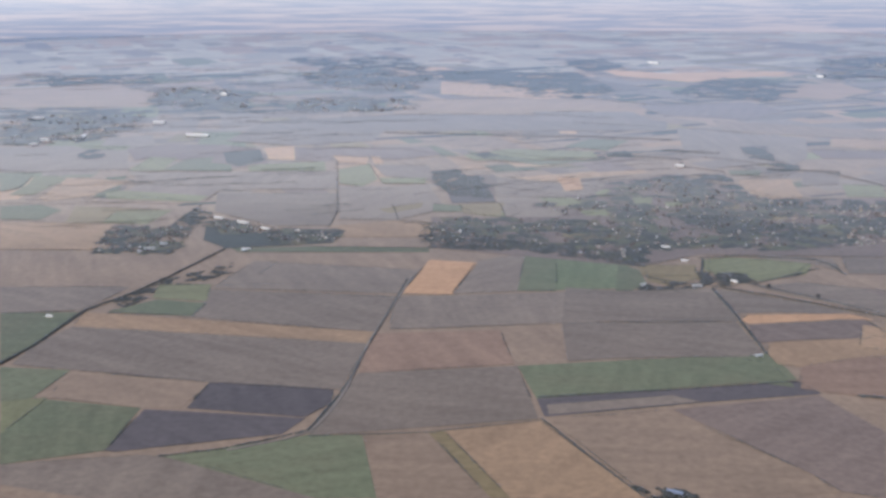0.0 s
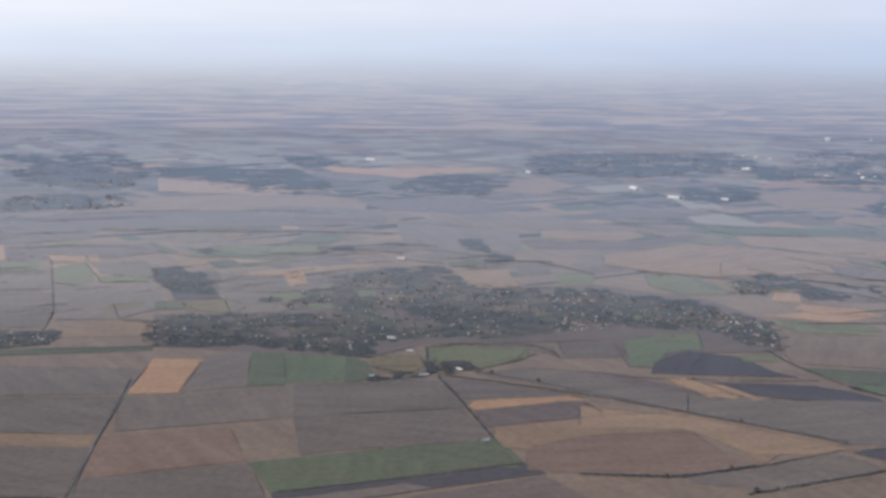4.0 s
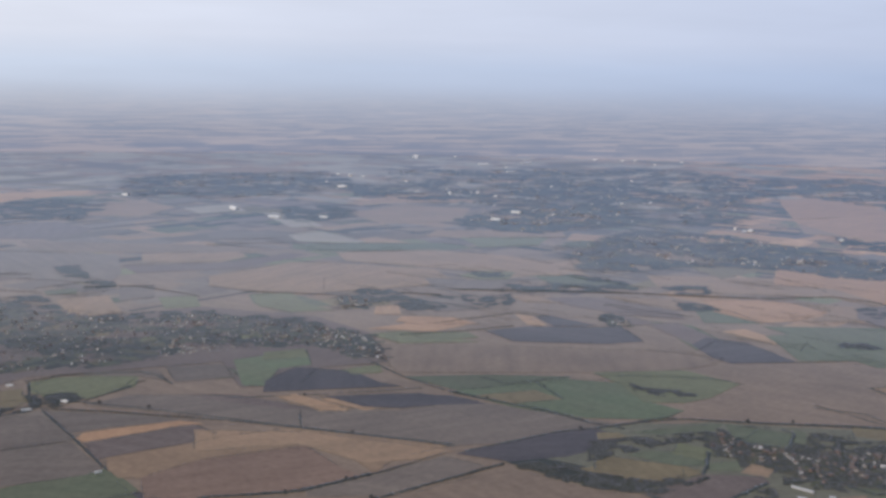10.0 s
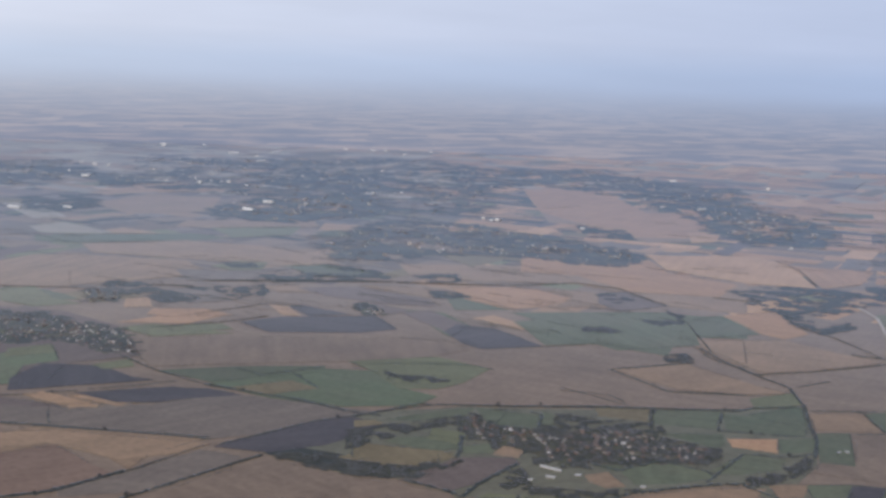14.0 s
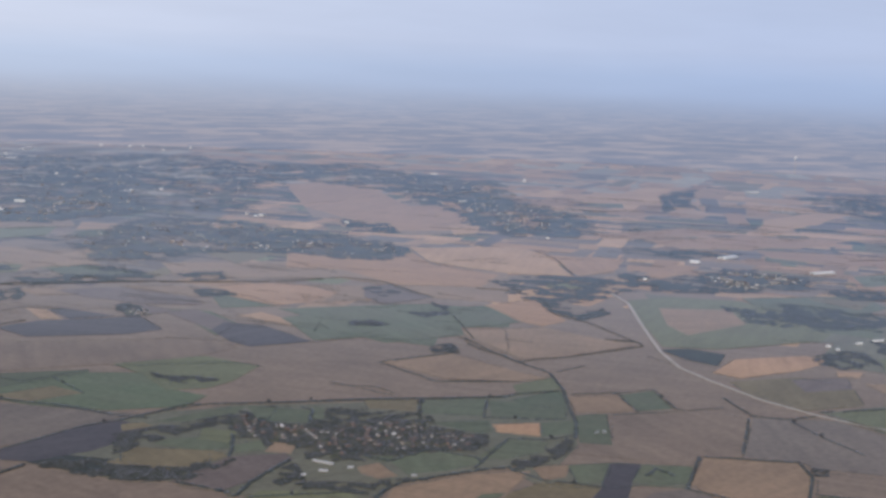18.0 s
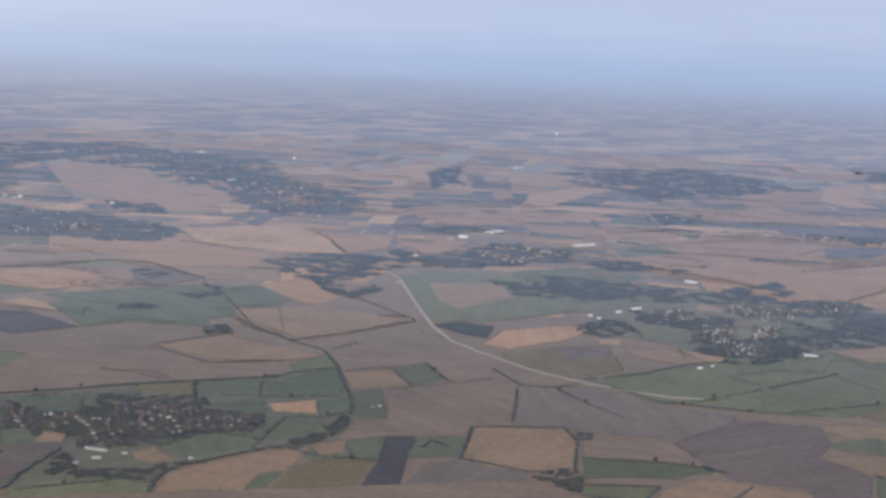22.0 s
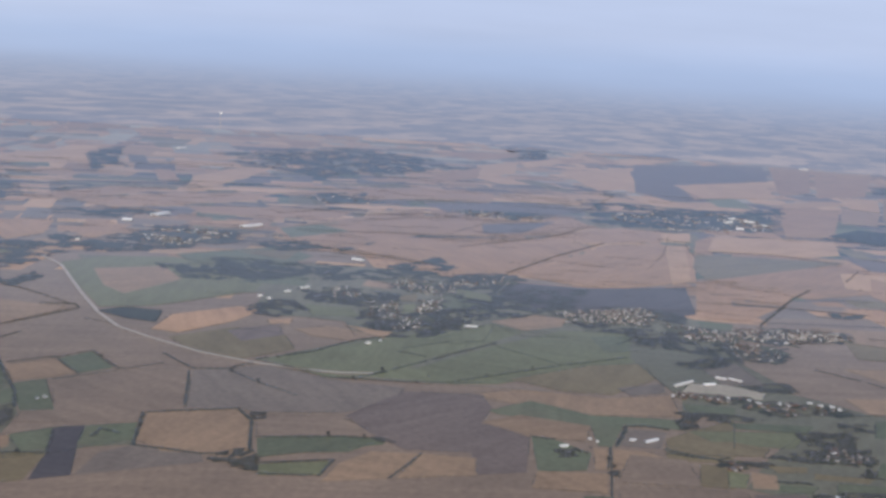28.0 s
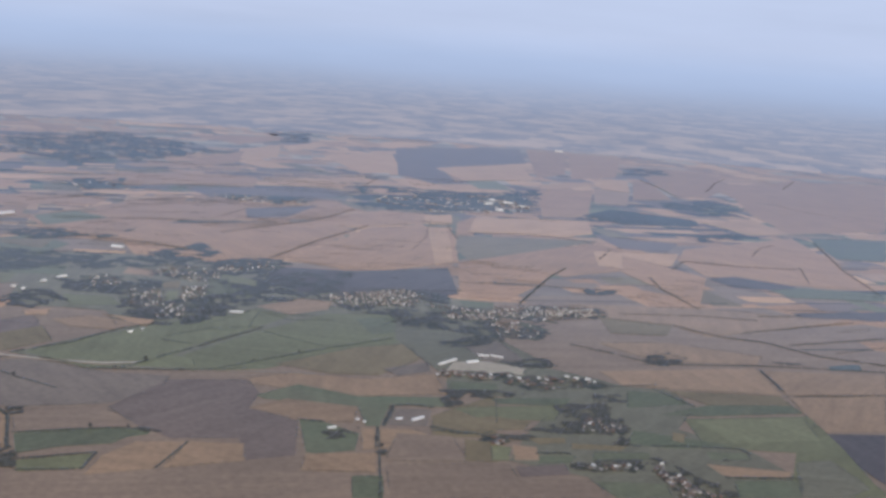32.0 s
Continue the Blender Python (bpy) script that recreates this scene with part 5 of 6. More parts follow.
field("far_stubble", 9, (1875, -28), (1883, -157), (1781, -135), (1788, -44))
field("far_stubble", 2, (1718, -16), (1744, -125), (1620, -82), (1619, -29))
field("harrowed", 1, (2360, -259), (2331, -416), (2203, -377), (2202, -296))
field("far_straw", 1, (2648, -295), (2764, -381), (2647, -356))
field("dark_scrub", 2, (2677, -261), (2845, -339), (2746, -516), (2646, -512), (2573, -359))
field("pasture", 1, (3013, -573), (3093, -657), (2932, -626), (2914, -563))
field("green_crop", 1, (2581, -723), (2638, -902), (2294, -795), (2280, -700))
field("far_stubble", 1, (4067, -532), (4187, -789), (3710, -790), (3318, -640), (3257, -556), (3681, -537))
field("far_stubble", 2, (3635, -694), (4098, -1048), (4166, -1376), (2826, -960), (2618, -697), (2946, -682), (3347, -720))
field("far_straw", 3, (2710, -523), (2847, -661), (2629, -700), (2545, -599))
field("far_stubble", 1, (2258, -416), (2558, -683), (2227, -685), (1959, -666), (1931, -534), (1956, -405), (2108, -383))
field("far_straw", 9, (2145, -241), (2192, -396), (2050, -365), (1960, -297), (1988, -236))
field("ploughed", 2, (1939, -402), (1979, -455), (1924, -541), (1870, -519), (1866, -433))
field("green_crop", 3, (1869, -485), (1917, -548), (1914, -678), (1844, -656), (1813, -506))
field("ploughed", 1, (1685, -475), (1754, -628), (1677, -604), (1661, -485))
field("far_stubble", 1, (1787, -277), (1735, -343), (1677, -357), (1644, -275))
field("far_stubble", 10, (2124, -288), (1945, -403), (1696, -352), (1803, -312), (1935, -268))
field("pale_stubble", 2, (1628, -159), (1669, -355), (1654, -545), (1516, -372), (1478, -323), (1533, -289), (1548, -190))
field("olive_meadow", 3, (1547, -197), (1530, -289), (1463, -272), (1453, -202))
field("pale_stubble", 1, (1393, -183), (1423, -266), (1387, -372), (1345, -357), (1328, -265), (1341, -223))
field("pond", 1, (1363, -441), (1385, -482), (1356, -477), (1343, -439))
field("pale_stubble", 1, (1252, -171), (1324, -349), (1232, -353), (1210, -354), (1199, -246), (1201, -189))
field("pale_stubble", 1, (1314, -358), (1342, -500), (1245, -470), (1211, -358))
field("pale_stubble", 1, (1200, -359), (1240, -468), (1099, -425), (1081, -358), (1126, -359))
field("ploughed", 1, (1073, -356), (1087, -421), (935, -374), (989, -363))
field("pasture", 2, (1088, -235), (1134, -361), (1036, -366), (932, -365), (917, -368), (903, -364), (884, -285), (1007, -319), (1002, -241))
field("pasture", 3, (1085, -245), (1126, -354), (1052, -351), (1021, -269))
field("olive_meadow", 2, (1190, -233), (1204, -350), (1137, -356), (1149, -266))
field("green_crop", 3, (1096, -215), (1146, -266), (1168, -353), (1144, -359), (1104, -258))
field("green_crop", 2, (1177, -192), (1179, -232), (1143, -249), (1112, -185))
field("green_crop", 3, (1037, -182), (1025, -225), (1013, -267), (991, -215), (993, -172))
field("olive_meadow", 4, (1041, -217), (1036, -229), (1009, -222), (1015, -213))
field("green_crop", 2, (989, -238), (993, -273), (975, -274), (966, -239))
field("pale_stubble", 2, (954, -232), (951, -301), (934, -297), (923, -243))
field("green_crop", 3, (915, -248), (929, -305), (886, -294), (874, -244))
field("rough_grass", 4, (977, -312), (993, -345), (924, -358), (895, -332), (886, -294))
field("green_crop", 2, (886, -134), (894, -191), (861, -191), (850, -143))
field("green_crop", 2, (963, -140), (972, -188), (952, -186), (939, -138))
field("olive_meadow", 2, (982, -123), (987, -171), (972, -165), (966, -122))
field("fallow", 6, (1322, -26), (1365, -64), (1270, -94), (1250, -51))
field("pale_chalk", 7, (1207, -11), (1243, -17), (1255, -51), (1239, -93), (1208, -89), (1190, -11))
field("green_crop", 2, (1158, -12), (1163, -62), (1137, -62), (1128, -18))
field("pasture", 3, (1063, -20), (1105, -126), (1047, -112), (1034, -46))
field("green_crop", 4, (1108, -56), (1131, -133), (1103, -126), (1089, -62))
field("olive_meadow", 4, (1012, -2), (1046, -56), (1038, -91), (1013, -85), (989, -22))
field("stubble", 3, (971, 24), (975, -22), (909, -37), (896, 28))
field("olive_meadow", 4, (970, -33), (968, -55), (915, -60), (912, -34))
field("pasture", 5, (960, -55), (957, -72), (921, -69), (918, -56))
field("pale_stubble", 2, (965, -73), (963, -93), (928, -94), (923, -74))
field("olive_meadow", 2, (988, -85), (997, -119), (980, -118), (971, -94))
field("green_crop", 3, (940, -95), (948, -125), (927, -119), (920, -92))
field("harrowed", 2, (905, -74), (923, -114), (898, -117), (882, -78))
field("stubble", 3, (886, 27), (911, -69), (875, -77), (892, -130), (851, -148), (811, 18))
field("green_crop", 1, (853, 50), (859, 27), (810, 23), (805, 45))
field("pale_stubble", 7, (898, 91), (913, 37), (866, 33), (857, 89))
# ---- roads ----
road(2.2, (-31, 1160), (-40, 1096), (-50, 1028), (-59, 962), (-65, 902), (-70, 846), (-76, 807), (-86, 768), (-101, 754), (-135, 736))
road(4.6, (1574, 898), (1522, 840), (1435, 778), (1344, 712), (1266, 653), (1209, 600), (1177, 547), (1140, 473), (1125, 414), (1120, 361), (1124, 320), (1136, 289))
road(2.6, (1123, 380), (1117, 334), (1117, 280), (1124, 226), (1136, 174), (1147, 115))
# ---- villages ----
village(26, (-366, 1389), (-277, 1386), (-280, 1262), (-359, 1274))
village(14, (-273, 1447), (-191, 1375), (-193, 1347), (-248, 1362))
village(24, (-829, 2379), (-746, 2417), (-562, 2366), (-537, 2211), (-580, 2046), (-690, 2020))
village(16, (-197, 1375), (-116, 1364), (-115, 1317), (-182, 1305))
village(24, (-314, 2484), (-267, 2677), (-99, 2616), (-50, 2471), (-102, 2412), (-263, 2411))
village(20, (-651, 2807), (-575, 2861), (-369, 2736), (-320, 2530), (-396, 2443), (-559, 2496))
village(16, (-357, 3178), (-193, 3242), (-34, 3018), (-80, 2775), (-228, 2783))
village(44, (-15, 1423), (44, 1423), (121, 1410), (215, 1399), (204, 1277), (186, 1219), (117, 1261), (-15, 1303))
village(90, (194, 1445), (208, 1588), (303, 1678), (335, 1610), (390, 1530), (447, 1473), (394, 1272), (321, 1267), (262, 1272), (207, 1276))
village(70, (447, 1473), (526, 1487), (573, 1414), (624, 1361), (585, 1262), (485, 1282), (397, 1271))
village(30, (620, 1351), (652, 1283), (610, 1154), (587, 1195), (577, 1274))
village(10, (111, 1506), (183, 1556), (192, 1480), (137, 1447))
village(60, (1316, 1807), (1435, 1861), (1675, 1983), (1722, 1813), (1709, 1722), (1734, 1601), (1711, 1447), (1659, 1355), (1550, 1345), (1499, 1470), (1432, 1534), (1280, 1586), (1208, 1597))
village(70, (1461, 2998), (1757, 3269), (2101, 3136), (2709, 3354), (2852, 3088), (2358, 2442), (1853, 1987), (1687, 2090), (1591, 2333), (1587, 2616))
village(36, (1499, 2376), (1742, 2458), (1804, 2234), (1619, 2043), (1375, 2056), (1372, 2241))
village(24, (1903, 3540), (2398, 3411), (2865, 3242), (2577, 3191), (2125, 3171), (1848, 3368))
village(24, (1062, 3540), (1651, 3535), (1447, 3004), (1114, 2855), (891, 2983))
village(30, (2744, 2794), (3173, 2767), (2995, 2396), (3028, 2099), (2282, 1577), (2235, 1665), (2501, 2086), (2531, 2403))
village(12, (728, 1521), (772, 1516), (736, 1440), (697, 1448))
village(6, (964, 1229), (986, 1217), (967, 1193), (947, 1205))
village(120, (731, 790), (748, 719), (783, 699), (824, 669), (820, 641), (832, 595), (801, 578), (773, 586), (743, 627), (715, 639), (690, 667), (711, 690), (693, 729), (703, 760))
village(10, (955, 624), (972, 598), (939, 579), (928, 597))
village(40, (1860, 887), (1979, 870), (1960, 768), (1862, 719), (1784, 772), (1753, 825))
village(36, (2554, 1873), (2553, 1651), (2374, 1430), (2096, 1301), (2028, 1390), (2138, 1582))
village(24, (2740, 92), (2960, -66), (2603, -65), (2532, 60))
village(16, (2543, 513), (2611, 371), (2527, 301), (2461, 438))
village(5, (2584, 876), (2622, 771), (2554, 662), (2489, 743))
village(12, (1554, 464), (1580, 444), (1520, 411), (1495, 442))
village(22, (1647, 399), (1693, 370), (1654, 309), (1589, 299), (1575, 341), (1595, 381))
village(14, (1531, 338), (1556, 307), (1485, 287), (1437, 319))
village(18, (1491, 395), (1517, 357), (1396, 333), (1406, 371))
village(14, (1424, 347), (1422, 298), (1358, 296), (1346, 327))
village(90, (1514, 190), (1580, 128), (1635, 55), (1580, 31), (1512, 47), (1491, 112), (1483, 179))
village(40, (1568, 37), (1534, -18), (1530, -62), (1470, -61), (1465, -13))
village(16, (1177, -1), (1206, -36), (1183, -61), (1172, -27))
village(16, (1703, 331), (1780, 264), (1729, 247), (1651, 312))
village(30, (2793, -29), (2938, -148), (2678, -152), (2583, -54))
village(24, (2724, 233), (2838, 75), (2727, -17), (2590, 136))
village(40, (939, -189), (917, -204), (883, -216), (871, -231), (863, -200), (901, -192), (926, -182))
village(12, (922, -128), (939, -175), (924, -173), (909, -131))
village(24, (1195, -68), (1210, -167), (1184, -165), (1155, -107), (1167, -74))
village(70, (1567, -59), (1606, -202), (1558, -205), (1490, -122), (1503, -66))
village(30, (1563, -125), (1591, -194), (1552, -190), (1524, -138))
village(16, (1490, -52), (1465, -121), (1388, -111), (1386, -65))
village(22, (1198, -5), (1208, -74), (1183, -68), (1174, -12))
village(18, (1062, -143), (1061, -174), (1028, -171), (1018, -135))
village(8, (987, -51), (989, -70), (963, -65), (960, -56))
# ---- woods ----
woodland(0.7, (107, 678), (141, 671), (139, 662), (114, 663))
woodland(0.4, (-288, 1086), (-257, 1155), (-213, 1208), (-208, 1175), (-249, 1114), (-274, 1068))
woodland(.7, (239, 1170), (279, 1164), (281, 1128), (241, 1135))
woodland(.7, (-549, 1901), (-542, 1956), (-516, 1938), (-510, 1883), (-530, 1863))
woodland(.5, (-304, 1393), (-296, 1488), (-270, 1460), (-264, 1407), (-277, 1386))
woodland(.6, (-17, 1733), (11, 1755), (3, 1606), (-12, 1618))
woodland(.6, (10, 1667), (45, 1700), (46, 1624), (10, 1618))
woodland(.8, (49, 1878), (72, 1926), (79, 1877), (61, 1852))
woodland(.5, (-968, 2944), (-963, 3143), (-734, 3172), (-684, 2953))
woodland(.5, (-419, 3594), (-137, 3669), (-7, 3156), (-109, 2895), (-221, 3029))
woodland(.5, (20, 3154), (303, 3210), (347, 2868), (140, 2763))
woodland(.6, (-853, 2448), (-733, 2486), (-569, 2443), (-566, 2383), (-770, 2393))
woodland(.8, (214, 1635), (305, 1687), (371, 1704), (372, 1577), (302, 1558), (279, 1628))
woodland(.8, (358, 1520), (462, 1524), (545, 1498), (533, 1446), (444, 1466), (376, 1476))
woodland(.7, (566, 1454), (623, 1425), (630, 1359), (591, 1353), (546, 1385))
woodland(.7, (-15, 1347), (50, 1326), (93, 1294), (187, 1243), (183, 1200), (89, 1257), (-15, 1279))
woodland(.6, (290, 1467), (354, 1394), (416, 1374), (392, 1317), (311, 1328), (274, 1387))
woodland(.6, (464, 1394), (547, 1350), (584, 1304), (523, 1291), (468, 1325))
woodland(.6, (-13, 1741), (16, 1754), (48, 1658), (27, 1645), (-13, 1690))
woodland(.7, (-7, 1635), (49, 1687), (61, 1539), (12, 1573))
woodland(.7, (239, 1154), (272, 1167), (282, 1140), (261, 1120), (236, 1128))
woodland(.6, (175, 1121), (200, 1134), (236, 1128), (230, 1113), (175, 1106))
woodland(.8, (454, 1932), (498, 1944), (471, 1814), (440, 1813))
woodland(.6, (458, 1790), (497, 1778), (487, 1728), (446, 1730))
woodland(.7, (221, 1920), (271, 1916), (278, 1857), (228, 1851))
woodland(.5, (630, 2978), (714, 2983), (775, 2799), (653, 2537), (526, 2607), (495, 2695))
woodland(.5, (217, 3026), (333, 2926), (369, 2731), (260, 2599), (178, 2676))
woodland(.5, (324, 3465), (435, 3527), (457, 3257), (362, 3172))
woodland(.5, (-5, 3231), (191, 3221), (199, 2964), (-6, 2998))
woodland(.6, (1556, 1683), (1729, 1639), (1714, 1438), (1653, 1345), (1540, 1324), (1480, 1451), (1449, 1525))
woodland(.6, (1266, 1674), (1347, 1669), (1412, 1597), (1314, 1540), (1210, 1555))
woodland(.5, (1377, 2273), (1504, 2249), (1516, 2060), (1399, 2013), (1309, 2119))
woodland(.5, (1126, 2626), (1306, 2598), (1180, 2402), (1052, 2318), (1052, 2428))
woodland(.5, (1623, 3364), (1559, 2904), (1640, 2702), (1516, 2603), (1410, 2802))
woodland(.4, (2125, 3171), (2322, 2876), (2181, 2467), (1882, 2440), (1814, 2710))
woodland(.4, (2630, 2976), (2897, 2873), (2501, 2415), (2197, 2378))
woodland(.5, (1015, 1647), (1070, 1604), (1044, 1580), (1001, 1591))
woodland(.6, (990, 1514), (1051, 1515), (1151, 1426), (1143, 1390), (1019, 1442), (970, 1469))
woodland(.5, (1149, 1549), (1176, 1484), (1165, 1418), (1120, 1454))
woodland(.6, (1202, 1409), (1262, 1388), (1220, 1330), (1177, 1355))
woodland(.5, (1320, 1153), (1352, 1150), (1334, 1096), (1290, 1097))
woodland(.7, (791, 1569), (818, 1553), (821, 1449), (805, 1392), (771, 1406), (776, 1475), (731, 1452), (721, 1481))
woodland(.6, (891, 1470), (933, 1427), (913, 1383), (875, 1380), (870, 1421))
woodland(.5, (856, 1479), (883, 1464), (865, 1434))
woodland(.6, (962, 1261), (998, 1272), (988, 1224), (952, 1202))
woodland(.8, (1114, 1004), (1152, 1005), (1146, 963), (1111, 969))
woodland(.7, (1304, 1017), (1305, 990), (1268, 970))
woodland(.6, (1230, 1000), (1255, 977), (1220, 958))
woodland(.7, (1083, 850), (1115, 843), (1094, 812), (1064, 818))
woodland(.9, (781, 960), (779, 939), (816, 905), (808, 892), (764, 913), (763, 932))
woodland(.6, (558, 778), (577, 745), (592, 714), (624, 710), (614, 693), (569, 693), (545, 724), (525, 793))
woodland(.7, (585, 784), (634, 802), (684, 801), (672, 788), (632, 783), (590, 768))
woodland(.6, (910, 1449), (954, 1446), (931, 1397), (886, 1383))
woodland(.5, (791, 1456), (839, 1449), (826, 1398), (780, 1406))
woodland(.6, (1136, 1308), (1156, 1260), (1140, 1220), (1105, 1250))
woodland(.7, (893, 711), (896, 708), (847, 672), (848, 676))
woodland(.6, (754, 731), (793, 708), (820, 641), (828, 586), (782, 588), (733, 619), (700, 667))
woodland(.8, (622, 811), (654, 808), (728, 793), (713, 770), (672, 781), (633, 776), (598, 780))
woodland(.8, (569, 743), (581, 720), (598, 690), (640, 700), (652, 709), (646, 693), (584, 681), (568, 705), (556, 728))
woodland(.9, (742, 797), (761, 758), (814, 740), (848, 676), (813, 623), (760, 660), (739, 704), (722, 747))
woodland(.9, (823, 643), (839, 594), (801, 578), (773, 586), (770, 625))
woodland(.8, (700, 667), (717, 641), (710, 622), (678, 658))
woodland(.8, (700, 763), (722, 747), (725, 703), (698, 681), (681, 718))
woodland(.6, (801, 735), (836, 705), (842, 671), (817, 663), (787, 703))
woodland(.7, (629, 646), (667, 654), (639, 618), (618, 618))
woodland(.5, (771, 792), (788, 777), (775, 762), (759, 777))
woodland(.6, (638, 623), (665, 588), (700, 569), (690, 563), (650, 570), (631, 603))
woodland(.8, (838, 534), (879, 538), (877, 528), (842, 515), (827, 522))
woodland(.7, (783, 537), (817, 532), (833, 515), (810, 511), (782, 520))
woodland(.9, (827, 335), (851, 327), (860, 313), (839, 306), (818, 331))
woodland(.7, (955, 349), (961, 337), (944, 333), (937, 341))
woodland(.7, (1082, 846), (1111, 836), (1090, 810), (1068, 827))
woodland(.8, (1119, 998), (1154, 1004), (1149, 970), (1117, 976))
woodland(.6, (1260, 990), (1289, 985), (1254, 953), (1232, 963))
woodland(.7, (1531, 1066), (1617, 1064), (1714, 955), (1747, 872), (1685, 849), (1561, 936), (1501, 1006))
woodland(.6, (1459, 997), (1558, 964), (1590, 904), (1544, 887), (1438, 897), (1444, 968))
woodland(.8, (1364, 842), (1454, 843), (1427, 817), (1352, 817))
woodland(.6, (1457, 957), (1436, 887), (1375, 838), (1382, 880))
woodland(.8, (1749, 985), (1813, 979), (1767, 941), (1704, 950))
woodland(.7, (1703, 908), (1954, 890), (1960, 768), (1862, 719), (1749, 775), (1677, 836))
woodland(.6, (1613, 731), (1619, 589), (1720, 518), (1669, 510), (1548, 569), (1531, 659))
woodland(.5, (1893, 693), (1942, 617), (1880, 570), (1810, 644))
woodland(.5, (2043, 1142), (2101, 1052), (2159, 963), (2015, 1009), (1978, 1081))
woodland(.6, (3459, 1378), (4002, 1177), (3863, 884), (3396, 772), (3075, 924), (3125, 1164))
woodland(.5, (3158, 1663), (3351, 1653), (2932, 1460), (2741, 1426))
woodland(.5, (2600, 2073), (2694, 1958), (2554, 1752), (2367, 1719), (2426, 1899))
woodland(.4, (1911, 1728), (1946, 1638), (1846, 1526), (1793, 1593))
woodland(.6, (3581, 1242), (3909, 1088), (3831, 900), (3579, 704), (3236, 801), (3026, 954), (3159, 1093))
woodland(.5, (2734, 233), (2817, 96), (2569, 72), (2506, 187))
woodland(.5, (2641, 829), (2712, 745), (2531, 705), (2498, 758))
woodland(.6, (4595, 686), (4682, 596), (4197, 548), (4104, 608))
woodland(.8, (1409, 518), (1454, 489), (1400, 448), (1347, 465), (1356, 505))
woodland(.7, (1697, 683), (1721, 584), (1733, 499), (1655, 501), (1570, 563), (1591, 630))
woodland(.7, (1608, 510), (1744, 450), (1885, 398), (1809, 354), (1696, 379), (1635, 453))
woodland(.5, (1614, 719), (1637, 658), (1597, 590), (1562, 644))
woodland(.7, (1423, 390), (1394, 326), (1438, 267), (1361, 257), (1308, 303), (1338, 351))
woodland(.6, (1526, 499), (1527, 436), (1462, 394), (1455, 459))
woodland(.6, (1547, 442), (1573, 379), (1517, 357), (1488, 394))
woodland(.6, (1451, 312), (1513, 283), (1458, 250), (1401, 266))
woodland(.8, (1755, 334), (1785, 265), (1641, 233), (1506, 238), (1462, 244), (1600, 286))
woodland(.6, (1500, 140), (1505, 93), (1497, 33), (1459, 44), (1461, 109))
woodland(.6, (1612, 125), (1645, 41), (1595, -16), (1549, -4), (1585, 52))
woodland(.6, (1418, 60), (1449, 24), (1402, 28))
woodland(.6, (1349, -16), (1383, -45), (1379, -61), (1352, -61), (1326, -23))
woodland(.7, (960, 84), (979, 57), (953, 59), (939, 79))
woodland(.5, (826, 320), (849, 304), (814, 290), (809, 306))
woodland(.9, (929, 232), (935, 214), (923, 213), (920, 227))
woodland(.8, (1091, -9), (1118, -23), (1080, -29), (1066, -15))
woodland(.7, (1615, 254), (1697, 211), (1730, 145), (1581, 150), (1489, 207), (1513, 239))
woodland(.6, (1484, 404), (1462, 350), (1424, 305), (1357, 316), (1385, 368))
woodland(.5, (1718, 359), (1810, 269), (1764, 237), (1691, 320))
woodland(.5, (1589, 299), (1561, 248), (1471, 232), (1470, 259))
woodland(.5, (1363, 318), (1416, 276), (1476, 226), (1399, 258))
woodland(.5, (1517, 480), (1526, 421), (1488, 394), (1464, 447))
woodland(.5, (3020, 276), (2963, 81), (2988, -41), (3154, -169), (2948, -162), (2843, -15), (2808, 151), (2789, 226))
woodland(.4, (2803, 74), (2852, -28), (2606, -42), (2606, 66))
woodland(.7, (2809, -335), (2819, -400), (2627, -401), (2691, -507), (2620, -484), (2588, -337), (2614, -257))
woodland(.6, (3087, -502), (3224, -623), (3132, -678), (2891, -647), (2863, -535), (2940, -481))
woodland(.5, (2482, -473), (2577, -594), (2431, -542), (2374, -466))
woodland(.6, (4078, -496), (4243, -628), (3986, -630), (3824, -486))
woodland(.6, (1750, -191), (1753, -240), (1716, -228), (1711, -196))
woodland(.8, (1301, -224), (1342, -236), (1364, -258), (1342, -275), (1303, -256))
woodland(.5, (1361, -379), (1364, -412), (1341, -400))
woodland(.7, (980, -242), (991, -263), (979, -272), (967, -249))
woodland(.7, (942, -205), (909, -225), (885, -251), (875, -236), (905, -211))
woodland(.7, (941, -143), (958, -191), (945, -199), (935, -161))
woodland(.6, (1011, -169), (989, -181), (970, -169), (983, -156))
woodland(.8, (1464, 59), (1509, -9), (1493, -59), (1371, -65), (1398, -12), (1406, 42))
woodland(.7, (1261, -69), (1289, -113), (1260, -126), (1231, -92))
woodland(.6, (1333, -1), (1362, -64), (1329, -45), (1307, -8))
woodland(.7, (1124, -8), (1138, -51), (1131, -84), (1110, -62), (1103, -19))
woodland(.8, (1011, -90), (1047, -122), (1043, -172), (1031, -181), (1009, -120))
woodland(.7, (1101, -115), (1118, -169), (1061, -174), (1041, -152), (1059, -128))
woodland(.6, (1149, -156), (1159, -190), (1133, -187), (1123, -154))
woodland(.7, (982, -65), (1003, -80), (990, -92), (966, -74))
woodland(.8, (924, -119), (938, -143), (911, -141), (907, -123))
woodland(.9, (915, 39), (923, 30), (909, 30))
# ---- hedges ----
hedge(4, (-225, 1281), (-260, 1165), (-285, 1096), (-308, 1051), (-321, 952), (-332, 907))
hedge(3, (-35, 1150), (-43, 1081), (-56, 980), (-63, 922), (-68, 870), (-76, 823), (-88, 769), (-103, 759), (-139, 738), (-175, 727))
hedge(1.5, (-45, 991), (126, 1005), (245, 1019))
